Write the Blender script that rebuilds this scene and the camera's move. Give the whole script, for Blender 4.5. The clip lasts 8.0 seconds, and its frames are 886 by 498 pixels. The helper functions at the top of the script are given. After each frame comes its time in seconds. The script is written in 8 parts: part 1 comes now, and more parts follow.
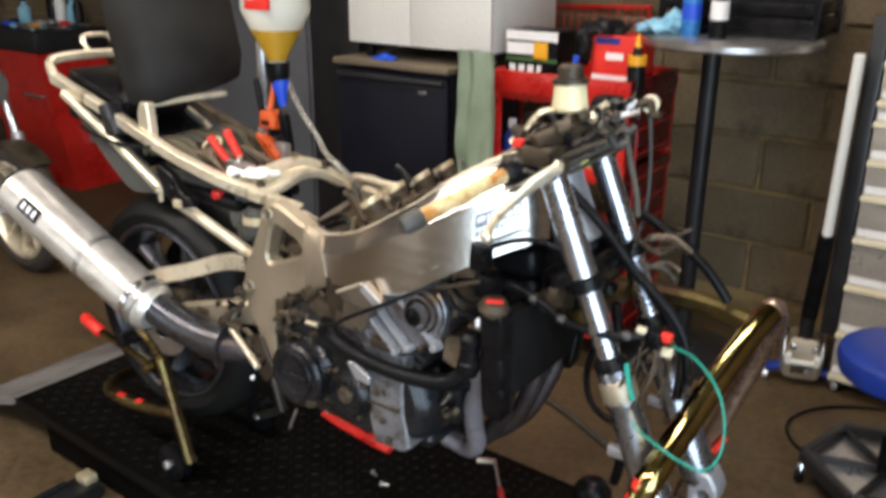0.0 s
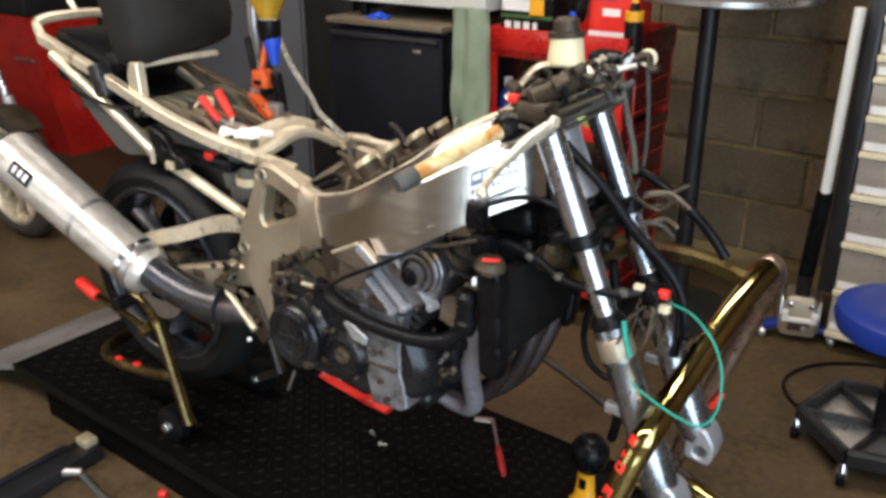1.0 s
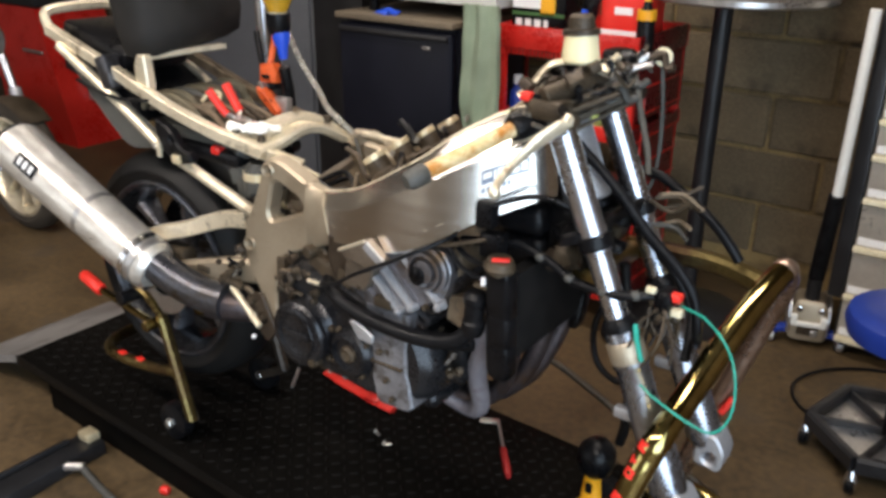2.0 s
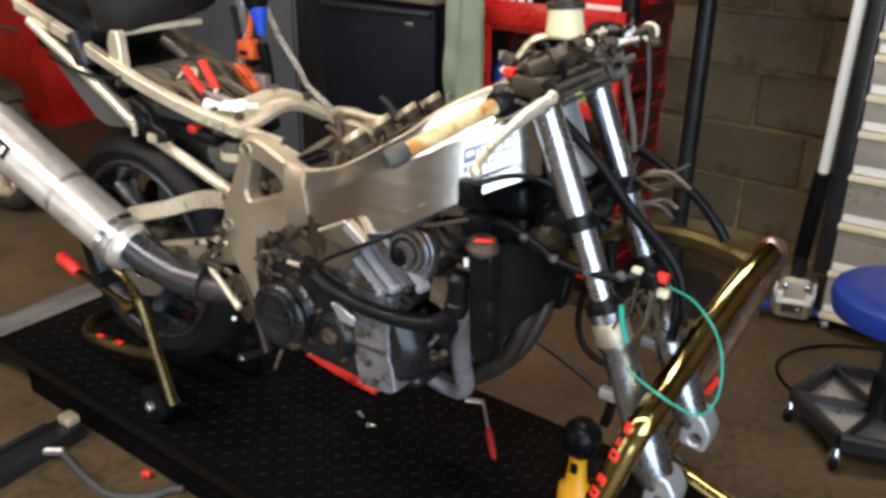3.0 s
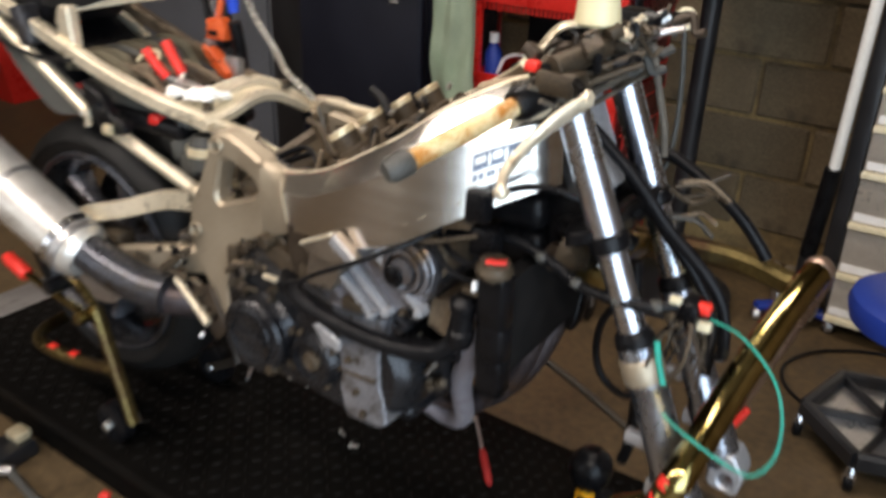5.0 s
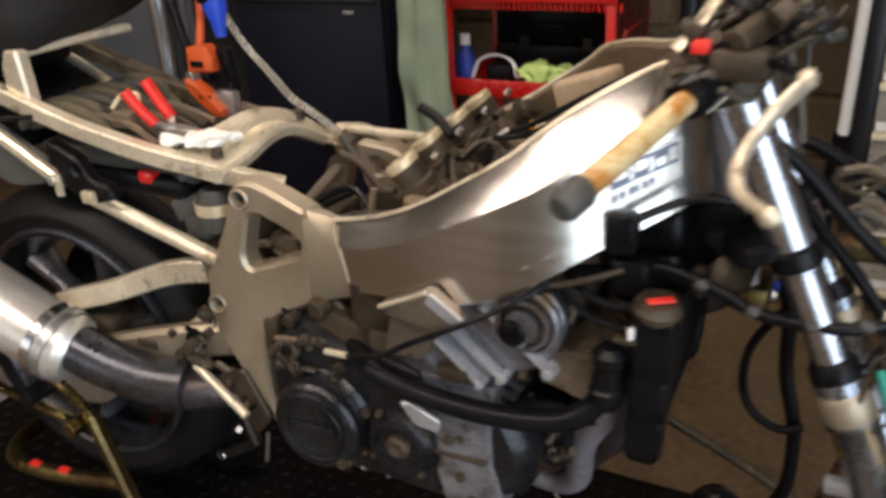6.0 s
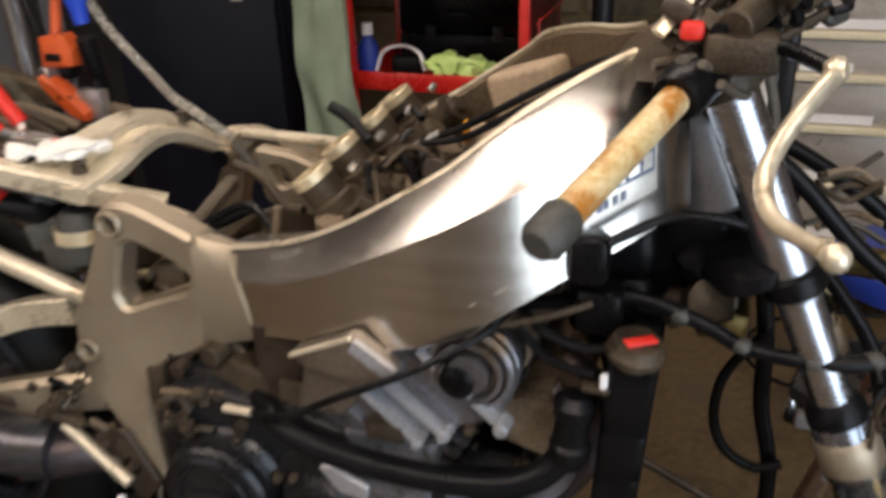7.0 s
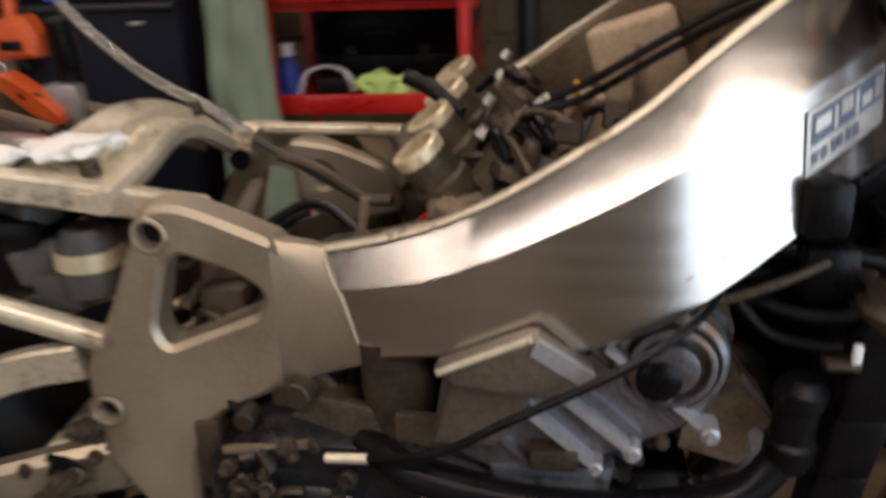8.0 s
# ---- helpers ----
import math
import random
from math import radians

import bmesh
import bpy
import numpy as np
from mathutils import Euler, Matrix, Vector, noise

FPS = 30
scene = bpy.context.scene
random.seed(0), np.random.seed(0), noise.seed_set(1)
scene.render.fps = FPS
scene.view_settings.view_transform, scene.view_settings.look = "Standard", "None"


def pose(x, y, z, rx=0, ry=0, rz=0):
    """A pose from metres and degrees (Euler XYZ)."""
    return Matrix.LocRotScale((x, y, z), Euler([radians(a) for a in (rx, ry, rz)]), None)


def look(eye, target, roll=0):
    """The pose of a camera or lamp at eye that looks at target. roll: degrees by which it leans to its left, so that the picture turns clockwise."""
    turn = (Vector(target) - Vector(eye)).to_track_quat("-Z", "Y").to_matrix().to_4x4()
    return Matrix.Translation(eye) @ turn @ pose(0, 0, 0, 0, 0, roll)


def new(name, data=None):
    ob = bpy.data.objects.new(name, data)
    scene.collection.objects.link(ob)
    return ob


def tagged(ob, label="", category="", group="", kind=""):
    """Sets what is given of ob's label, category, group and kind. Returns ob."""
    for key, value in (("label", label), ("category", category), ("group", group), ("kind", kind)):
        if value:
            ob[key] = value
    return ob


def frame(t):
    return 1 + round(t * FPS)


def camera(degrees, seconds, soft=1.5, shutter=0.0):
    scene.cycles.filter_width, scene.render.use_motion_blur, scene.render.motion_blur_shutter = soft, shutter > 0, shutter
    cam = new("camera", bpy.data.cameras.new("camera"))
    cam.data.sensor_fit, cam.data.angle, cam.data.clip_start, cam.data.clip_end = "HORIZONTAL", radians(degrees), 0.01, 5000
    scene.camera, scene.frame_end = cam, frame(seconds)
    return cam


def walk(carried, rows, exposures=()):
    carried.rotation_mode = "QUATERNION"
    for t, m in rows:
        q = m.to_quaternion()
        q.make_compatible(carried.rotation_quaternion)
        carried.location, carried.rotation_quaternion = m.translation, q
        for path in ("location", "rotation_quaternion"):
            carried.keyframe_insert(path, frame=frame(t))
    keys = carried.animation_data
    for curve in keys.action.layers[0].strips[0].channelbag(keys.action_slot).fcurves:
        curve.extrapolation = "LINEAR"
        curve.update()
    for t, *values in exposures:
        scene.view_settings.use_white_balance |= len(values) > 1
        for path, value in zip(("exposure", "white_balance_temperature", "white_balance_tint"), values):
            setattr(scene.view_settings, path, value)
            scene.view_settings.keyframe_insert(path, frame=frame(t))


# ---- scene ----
cam = camera(55.3, 8.0, soft=3.4, shutter=0.9)
PATH = [
    (0, (0.716, -1.217, 1.453), (-0.385, 0.305, 0.765), 0.3),
    (0.5, (0.71, -1.205, 1.442), (-0.396, 0.283, 0.692), -1.1),
    (1, (0.713, -1.208, 1.442), (-0.364, 0.291, 0.673), -0.2),
    (2.5, (0.686, -1.18, 1.431), (-0.398, 0.309, 0.652), 0.8),
    (3, (0.684, -1.168, 1.428), (-0.362, 0.325, 0.606), 0.6),
    (3.5, (0.684, -1.172, 1.43), (-0.341, 0.342, 0.619), 0.2),
    (4, (0.682, -1.168, 1.432), (-0.321, 0.352, 0.604), 0.1),
    (4.5, (0.625, -1.157, 1.403), (-0.406, 0.314, 0.524), 1.7),
    (5, (0.535, -1.032, 1.403), (-0.443, 0.481, 0.534), 2.0),
    (5.2, (0.498, -0.975, 1.397), (-0.5, 0.527, 0.533), 0.3),
    (6.3, (0.112, -0.942, 1.325), (-0.591, 0.714, 0.452), -3.2),
    (6.5, (0.088, -0.929, 1.319), (-0.552, 0.73, 0.403), -2.4),
    (7, (0.103, -0.795, 1.3), (-0.484, 0.905, 0.426), -2.0),
    (7.5, (-0.034, -0.745, 1.284), (-0.589, 0.968, 0.413), -4.1),
    (8, (-0.191, -0.731, 1.184), (-0.426, 1.099, 0.411), -2.3),
]
walk(cam, [(t, look(eye, target, roll)) for t, eye, target, roll in PATH], exposures=[(0.0, -0.03, 6380, 11), (2.5, -0.03, 6380, 12), (4.3, -0.06, 6400, 12), (5.2, -0.16, 6520, 13), (6.5, -0.58, 6800, 16), (7.5, -0.52, 6700, 16), (8.0, -0.95, 6650, 18)])

# ---- light ----
world = bpy.data.worlds.new("sky")
scene.world = world
world.use_nodes = True
wn, wl = world.node_tree.nodes, world.node_tree.links
sky = wn.new("ShaderNodeTexSky")
sky.sky_type, sky.sun_disc = "NISHITA", False
sky.sun_elevation, sky.sun_rotation = radians(56), radians(205)
wn["Background"].inputs[1].default_value = 0.12
wl.new(sky.outputs[0], wn["Background"].inputs[0])
sun = new("sun", bpy.data.lights.new("sun", "SUN"))
sun.data.energy, sun.data.angle, sun.data.color = 3.0, radians(0.5), (1.0, 0.95, 0.88)
sun.matrix_world = look((0, 0, 5), (1.4, 3.0, 0.0))
door_light = new("door_light", bpy.data.lights.new("door_light", "AREA"))
door_light.data.shape, door_light.data.size, door_light.data.size_y = "RECTANGLE", 3.4, 2.3
door_light.data.energy, door_light.data.color = 132.0, (0.70, 0.86, 1.0)
door_light.matrix_world = look((1.78, -2.4, 1.2), (0.0, -2.4, 1.2))
STRIPS = ((0.62, -1.7), (-1.75, -1.7), (-0.5, 0.45), (-4.2, -2.6))
for (lx, ly), watts in zip(STRIPS, (70.0, 63.0, 50.0, 34.0)):
    strip = new("ceiling_strip", bpy.data.lights.new("ceiling_strip", "AREA"))
    strip.data.shape, strip.data.size, strip.data.size_y = "RECTANGLE", 2.1, 0.2
    strip.data.energy, strip.data.color = watts, (1.0, 0.90, 0.80)
    strip.matrix_world = look((lx, ly, 2.86), (lx, ly + 0.0001, 0.0))


window_light = new("window_light", bpy.data.lights.new("window_light", "AREA"))
window_light.data.shape, window_light.data.size, window_light.data.size_y = "RECTANGLE", 3.4, 1.4
window_light.data.energy, window_light.data.color = 20.0, (1.0, 0.94, 0.87)
window_light.matrix_world = look((-3.1, -4.13, 1.5), (-3.1, 0.0, 1.5))


# ---- materials ----
def nodes_of(m):
    return m.node_tree.nodes, m.node_tree.links


def material(name, low, high, rough=0.5, metal=0.0, scale=8.0, grain=120.0, bump=0.1, dirt=None, dirt_at=0.55, dirt_scale=4.0, stretch=(1, 1, 1), rough_vary=0.12, piece=0.0, coat=0.0, island=False, spec=0.5):
    """A surface that varies between two colours at two scales, with fine relief and optional stains."""
    m = bpy.data.materials.new(name)
    m.use_nodes = True
    n, l = nodes_of(m)
    b = n["Principled BSDF"]
    tc, mp = n.new("ShaderNodeTexCoord"), n.new("ShaderNodeMapping")
    mp.inputs["Scale"].default_value = stretch
    l.new(tc.outputs["Object"], mp.inputs[0])
    big, fine = n.new("ShaderNodeTexNoise"), n.new("ShaderNodeTexNoise")
    big.inputs["Scale"].default_value, big.inputs["Detail"].default_value = scale, 5.0
    fine.inputs["Scale"].default_value, fine.inputs["Detail"].default_value = grain, 3.0
    l.new(mp.outputs[0], big.inputs["Vector"])
    l.new(mp.outputs[0], fine.inputs["Vector"])
    mix = n.new("ShaderNodeMath")
    mix.operation = "MULTIPLY_ADD"
    mix.inputs[1].default_value = 0.45
    l.new(fine.outputs[0], mix.inputs[0])
    half = n.new("ShaderNodeMath")
    half.operation = "MULTIPLY"
    half.inputs[1].default_value = 0.6
    l.new(big.outputs[0], half.inputs[0])
    l.new(half.outputs[0], mix.inputs[2])
    ramp = n.new("ShaderNodeValToRGB")
    ramp.color_ramp.elements[0].position, ramp.color_ramp.elements[1].position = 0.36, 0.68
    ramp.color_ramp.elements[0].color, ramp.color_ramp.elements[1].color = (*low, 1), (*high, 1)
    l.new(mix.outputs[0], ramp.inputs[0])
    colour = ramp.outputs[0]
    if dirt:
        spot = n.new("ShaderNodeTexNoise")
        spot.inputs["Scale"].default_value, spot.inputs["Detail"].default_value, spot.inputs["Roughness"].default_value = dirt_scale, 7.0, 0.65
        l.new(tc.outputs["Object"], spot.inputs["Vector"])
        sel = n.new("ShaderNodeValToRGB")
        sel.color_ramp.elements[0].position, sel.color_ramp.elements[1].position = dirt_at, dirt_at + 0.14
        l.new(spot.outputs[0], sel.inputs[0])
        mx = n.new("ShaderNodeMixRGB")
        mx.inputs[2].default_value = (*dirt, 1)
        l.new(sel.outputs[0], mx.inputs[0])
        l.new(colour, mx.inputs[1])
        colour = mx.outputs[0]
    if piece:
        info = n.new("ShaderNodeNewGeometry" if island else "ShaderNodeObjectInfo")
        hsv = n.new("ShaderNodeHueSaturation")
        ma = n.new("ShaderNodeMath")
        ma.operation = "MULTIPLY_ADD"
        ma.inputs[1].default_value, ma.inputs[2].default_value = piece, 1.0 - piece / 2
        l.new(info.outputs["Random Per Island" if island else "Random"], ma.inputs[0])
        l.new(ma.outputs[0], hsv.inputs["Value"])
        l.new(colour, hsv.inputs["Color"])
        colour = hsv.outputs[0]
    l.new(colour, b.inputs["Base Color"])
    rm = n.new("ShaderNodeMapRange")
    rm.inputs["To Min"].default_value, rm.inputs["To Max"].default_value = max(0.03, rough - rough_vary), min(1.0, rough + rough_vary)
    rm.inputs["From Min"].default_value, rm.inputs["From Max"].default_value = 0.3, 0.7
    l.new(mix.outputs[0], rm.inputs[0])
    l.new(rm.outputs[0], b.inputs["Roughness"])
    b.inputs["Metallic"].default_value = metal
    b.inputs["Coat Weight"].default_value = coat
    b.inputs["Specular IOR Level"].default_value = spec
    if bump:
        bp = n.new("ShaderNodeBump")
        bp.inputs["Strength"].default_value, bp.inputs["Distance"].default_value = bump, 0.004
        l.new(mix.outputs[0], bp.inputs["Height"])
        l.new(bp.outputs[0], b.inputs["Normal"])
    return m


def clear(name, colour, rough=0.1, trans=1.0):
    m = material(name, colour, colour, rough, bump=0.03)
    m.node_tree.nodes["Principled BSDF"].inputs["Transmission Weight"].default_value = trans
    return m


M_FLOOR = material("floor_concrete", (0.032, 0.020, 0.0085), (0.135, 0.087, 0.038), 0.62, scale=2.6, grain=40, bump=0.12, dirt=(0.05, 0.038, 0.027), dirt_at=0.54, dirt_scale=1.3)
M_BLOCK = material("concrete_block", (0.100, 0.073, 0.041), (0.225, 0.167, 0.097), 0.9, scale=4, grain=90, bump=0.5, piece=0.45, dirt=(0.038, 0.031, 0.022), dirt_at=0.55, dirt_scale=2.6)
M_BLOCKS = material("concrete_block_far", (0.100, 0.073, 0.041), (0.225, 0.167, 0.097), 0.9, scale=4, grain=90, bump=0.5, piece=0.45, island=True, dirt=(0.038, 0.031, 0.022), dirt_at=0.55, dirt_scale=2.6)
M_MORTAR = material("mortar", (0.15, 0.10, 0.045), (0.40, 0.28, 0.12), 0.95, scale=3.2, grain=150, bump=0.6, dirt=(0.07, 0.054, 0.036), dirt_at=0.50, dirt_scale=2.2)
M_PLASTER = material("painted_wall", (0.115, 0.09, 0.066), (0.18, 0.145, 0.105), 0.7, scale=2, grain=60, bump=0.1)
M_LOCKER = material("grey_locker_paint", (0.085, 0.09, 0.10), (0.12, 0.125, 0.14), 0.5, scale=3, grain=80, bump=0.05)
M_LINKPIPE = material("grey_steel_pipe", (0.06, 0.063, 0.075), (0.15, 0.155, 0.175), 0.32, 0.85, scale=9, grain=120, bump=0.06, dirt=(0.06, 0.045, 0.03), dirt_at=0.5, dirt_scale=9)
M_CEIL = material("ceiling_board", (0.11, 0.088, 0.066), (0.18, 0.147, 0.11), 0.9, scale=2, grain=40, bump=0.1)
M_ASPHALT = material("driveway", (0.16, 0.15, 0.14), (0.30, 0.28, 0.26), 0.9, scale=2, grain=200, bump=0.3)
M_MAT = material("tread_plate", (0.0016, 0.0014, 0.0012), (0.0048, 0.0042, 0.0036), 0.6, scale=5, grain=200, bump=0.2, dirt=(0.007, 0.0058, 0.0046), dirt_at=0.62, spec=0.04)
M_TREAD = material("worn_tread", (0.0022, 0.002, 0.0019), (0.0075, 0.0066, 0.0058), 0.5, 0.0, scale=5, grain=200, bump=0.1, spec=0.08)
M_ALU = material("brushed_aluminium", (0.60, 0.56, 0.51), (0.74, 0.71, 0.66), 0.235, 1.0, scale=4, grain=60, bump=0.0, stretch=(0.5, 4, 16), rough_vary=0.03)
# streaked tones and tan patches colour in the can's warm reflections
M_CAN = material("satin_aluminium_can", (0.56, 0.52, 0.455), (0.84, 0.81, 0.75), 0.34, 0.66, scale=6, grain=80, bump=0.03, stretch=(1.5, 6, 6), rough_vary=0.1, dirt=(0.50, 0.41, 0.29), dirt_at=0.60, dirt_scale=7)
M_CAST = material("cast_aluminium", (0.385, 0.318, 0.228), (0.51, 0.435, 0.325), 0.46, 0.8, scale=10, grain=400, bump=0.1, dirt=(0.28, 0.225, 0.155), dirt_at=0.64, dirt_scale=9)
M_SILVER = material("silver_paint", (0.34, 0.345, 0.36), (0.51, 0.515, 0.535), 0.36, 0.6, scale=9, grain=200, bump=0.08, dirt=(0.2, 0.18, 0.15), dirt_at=0.62, dirt_scale=9)
M_CHROME = material("chrome", (0.72, 0.74, 0.78), (0.86, 0.88, 0.92), 0.22, 1.0, scale=6, grain=90, bump=0.02, rough_vary=0.05)
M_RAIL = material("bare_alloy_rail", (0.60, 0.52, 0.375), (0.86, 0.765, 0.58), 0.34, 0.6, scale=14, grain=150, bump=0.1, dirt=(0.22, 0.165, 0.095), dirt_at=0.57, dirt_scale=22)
M_ENGINE = material("engine_casing", (0.085, 0.085, 0.095), (0.23, 0.23, 0.25), 0.30, 0.8, scale=18, grain=220, bump=0.3, dirt=(0.05, 0.036, 0.025), dirt_at=0.47, dirt_scale=14)
M_DARKENG = material("dark_engine_cover", (0.009, 0.009, 0.011), (0.030, 0.030, 0.032), 0.26, 0.45, scale=14, grain=220, bump=0.15, dirt=(0.045, 0.034, 0.024), dirt_at=0.62, dirt_scale=12)
M_GRIME = material("grimy_metal", (0.024, 0.018, 0.012), (0.095, 0.069, 0.042), 0.5, 0.4, scale=18, grain=260, bump=0.5, dirt=(0.18, 0.13, 0.08), dirt_at=0.62, dirt_scale=20)
M_DUST = material("dusty_castings", (0.09, 0.065, 0.04), (0.25, 0.185, 0.12), 0.75, 0.1, scale=14, grain=240, bump=0.5, dirt=(0.05, 0.04, 0.03), dirt_at=0.56, dirt_scale=22)
M_BROWN = material("oily_brown_metal", (0.030, 0.022, 0.016), (0.075, 0.055, 0.038), 0.38, 0.4, scale=14, grain=220, bump=0.15)
M_TAN = material("dusty_tan_plastic", (0.30, 0.22, 0.14), (0.50, 0.38, 0.26), 0.75, 0.0, scale=12, grain=240, bump=0.25, dirt=(0.14, 0.10, 0.06), dirt_at=0.6, dirt_scale=18)
M_CORE = material("dusty_black_core", (0.006, 0.006, 0.006), (0.016, 0.014, 0.013), 0.85, scale=20, grain=300, bump=0.2, spec=0.1)
M_RUBBER = material("black_rubber", low=(0.003, 0.003, 0.0035), high=(0.008, 0.008, 0.009), rough=0.32, spec=0.17, scale=20, grain=260, bump=0.15, dirt=(0.018, 0.016, 0.014), dirt_at=0.68, dirt_scale=16)
M_PLASTIC = material("black_plastic", (0.0025, 0.0025, 0.003), (0.007, 0.007, 0.008), 0.3, spec=0.17, scale=20, grain=300, bump=0.12, dirt=(0.018, 0.016, 0.014), dirt_at=0.68, dirt_scale=14)
M_FENDER = material("dark_grey_plastic", (0.03, 0.03, 0.027), (0.075, 0.072, 0.062), 0.55, scale=8, grain=300, bump=0.1)
M_TYRE = material("tyre_rubber", (0.004, 0.004, 0.004), (0.011, 0.0105, 0.010), 0.5, scale=10, grain=200, bump=0.2, spec=0.22)
M_DUSTTYRE = material("dusty_tyre", (0.03, 0.025, 0.02), (0.075, 0.062, 0.048), 0.8, scale=10, grain=200, bump=0.2, spec=0.2)
M_SEAT = material("seat_vinyl", (0.010, 0.009, 0.008), (0.022, 0.020, 0.018), 0.6, spec=0.2, scale=12, grain=600, bump=0.3)
M_GOLD = material("zinc_plated_gold", (0.30, 0.23, 0.075), (0.54, 0.43, 0.18), 0.13, 1.0, scale=5, grain=40, bump=0.003, dirt=(0.30, 0.20, 0.12), dirt_at=0.60, dirt_scale=6, rough_vary=0.04)
M_LEG = material("pinkish_worn_plating", (0.26, 0.17, 0.12), (0.42, 0.30, 0.23), 0.32, 0.9, scale=6, grain=60, bump=0.01, dirt=(0.16, 0.10, 0.06), dirt_at=0.55, dirt_scale=8)
M_SLIDER = material("worn_alloy_slider", (0.25, 0.265, 0.30), (0.42, 0.44, 0.49), 0.27, 0.95, scale=12, grain=90, bump=0.02, dirt=(0.20, 0.155, 0.11), dirt_at=0.58, dirt_scale=12)
M_COLUMN = material("stained_pale_alloy", (0.19, 0.195, 0.215), (0.38, 0.385, 0.415), 0.36, 0.7, scale=22, grain=220, bump=0.3, dirt=(0.08, 0.065, 0.05), dirt_at=0.5, dirt_scale=26)
M_GOLDD = material("tarnished_gold", (0.15, 0.115, 0.045), (0.33, 0.255, 0.105), 0.32, 1.0, scale=6, grain=120, bump=0.06, dirt=(0.12, 0.07, 0.04), dirt_at=0.50, dirt_scale=8)
M_RED = material("red_enamel", (0.42, 0.010, 0.008), (0.60, 0.022, 0.014), 0.3, scale=5, grain=80, bump=0.04, coat=0.4, dirt=(0.25, 0.02, 0.015), dirt_at=0.64)
# cart red again, darkened so its right side reads as shaded
M_RED_SHADE = material("red_enamel_shade_side", (0.055, 0.003, 0.004), (0.095, 0.005, 0.005), 0.26, scale=5, grain=80, bump=0.04, dirt=(0.04, 0.008, 0.008), dirt_at=0.6)
M_FORK = material("worn_chrome", (0.48, 0.51, 0.57), (0.62, 0.65, 0.72), 0.27, 1.0, scale=6, grain=90, bump=0.02, rough_vary=0.06)
M_REDP = material("red_plastic", (0.62, 0.018, 0.012), (0.80, 0.04, 0.025), 0.4, scale=15, grain=200, bump=0.05)
M_ORANGE = material("orange_plastic", (0.50, 0.062, 0.010), (0.68, 0.11, 0.018), 0.5, scale=25, grain=200, bump=0.15, dirt=(0.22, 0.05, 0.015), dirt_at=0.58, dirt_scale=22)
M_RUST = material("rusty_taped_bar", (0.56, 0.41, 0.17), (0.78, 0.65, 0.40), 0.5, 0.1, scale=25, grain=200, bump=0.2, dirt=(0.40, 0.16, 0.02), dirt_at=0.5, dirt_scale=22)
M_BLACKSTEEL = material("black_painted_steel", (0.008, 0.008, 0.009), (0.02, 0.02, 0.022), 0.38, scale=6, grain=150, bump=0.08)
M_FRIDGE = material("black_fridge_enamel", (0.004, 0.0045, 0.009), (0.008, 0.009, 0.016), 0.38, spec=0.2, scale=6, grain=500, bump=0.12)
M_WHITE = material("white_laminate", (0.68, 0.67, 0.62), (0.80, 0.79, 0.75), 0.4, scale=3, grain=80, bump=0.03)
M_CREAM = material("cream_plastic", (0.62, 0.55, 0.36), (0.76, 0.70, 0.52), 0.4, scale=14, grain=150, bump=0.05, dirt=(0.45, 0.34, 0.15), dirt_at=0.62)
M_DRAWER = material("steel_drawer", (0.46, 0.425, 0.37), (0.56, 0.52, 0.46), 0.34, 0.55, scale=3, grain=80, bump=0.01)
M_CANVAS = material("green_canvas", (0.19, 0.25, 0.17), (0.30, 0.36, 0.26), 0.9, scale=8, grain=500, bump=0.5)
M_BLUE = material("blue_vinyl", (0.008, 0.024, 0.20), (0.014, 0.045, 0.30), 0.45, scale=10, grain=400, bump=0.15)
M_BLUEP = material("blue_plastic", (0.010, 0.05, 0.48), (0.02, 0.09, 0.62), 0.4, scale=10, grain=200, bump=0.05)
M_SKY = material("light_blue_cloth", (0.16, 0.40, 0.55), (0.32, 0.58, 0.72), 0.9, scale=20, grain=500, bump=0.5)
M_YELLOW = material("yellow_plastic", (0.70, 0.31, 0.010), (0.85, 0.43, 0.02), 0.4, scale=10, grain=200, bump=0.05)
M_WOOD = material("dusty_board", (0.085, 0.066, 0.045), (0.19, 0.15, 0.10), 0.8, scale=4, grain=60, bump=0.3, stretch=(1, 8, 8))
M_STEEL = material("galvanised_steel", (0.42, 0.41, 0.40), (0.62, 0.61, 0.60), 0.33, 0.9, scale=8, grain=100, bump=0.06)
M_PAPER = material("paper_label", (0.72, 0.71, 0.70), (0.84, 0.83, 0.82), 0.6, scale=20, grain=200, bump=0.02)
M_CLOTH = material("white_rag", (0.80, 0.78, 0.72), (0.90, 0.88, 0.83), 0.9, scale=20, grain=400, bump=0.5)
M_GREENWIRE = material("green_wire", (0.005, 0.22, 0.16), (0.01, 0.34, 0.26), 0.45, scale=20, grain=200, bump=0.03)
M_GREENBOX = material("green_card", (0.04, 0.10, 0.03), (0.07, 0.16, 0.05), 0.5, scale=10, grain=100, bump=0.03)
M_HEADER = material("heat_stained_pipe", (0.045, 0.037, 0.040), (0.12, 0.098, 0.10), 0.42, 0.7, scale=12, grain=150, bump=0.15, dirt=(0.09, 0.055, 0.035), dirt_at=0.52, dirt_scale=10)
M_PALEPIPE = material("pale_steel_pipe", (0.26, 0.24, 0.265), (0.42, 0.39, 0.42), 0.46, 0.5, scale=12, grain=150, bump=0.1, dirt=(0.18, 0.14, 0.13), dirt_at=0.58, dirt_scale=10)
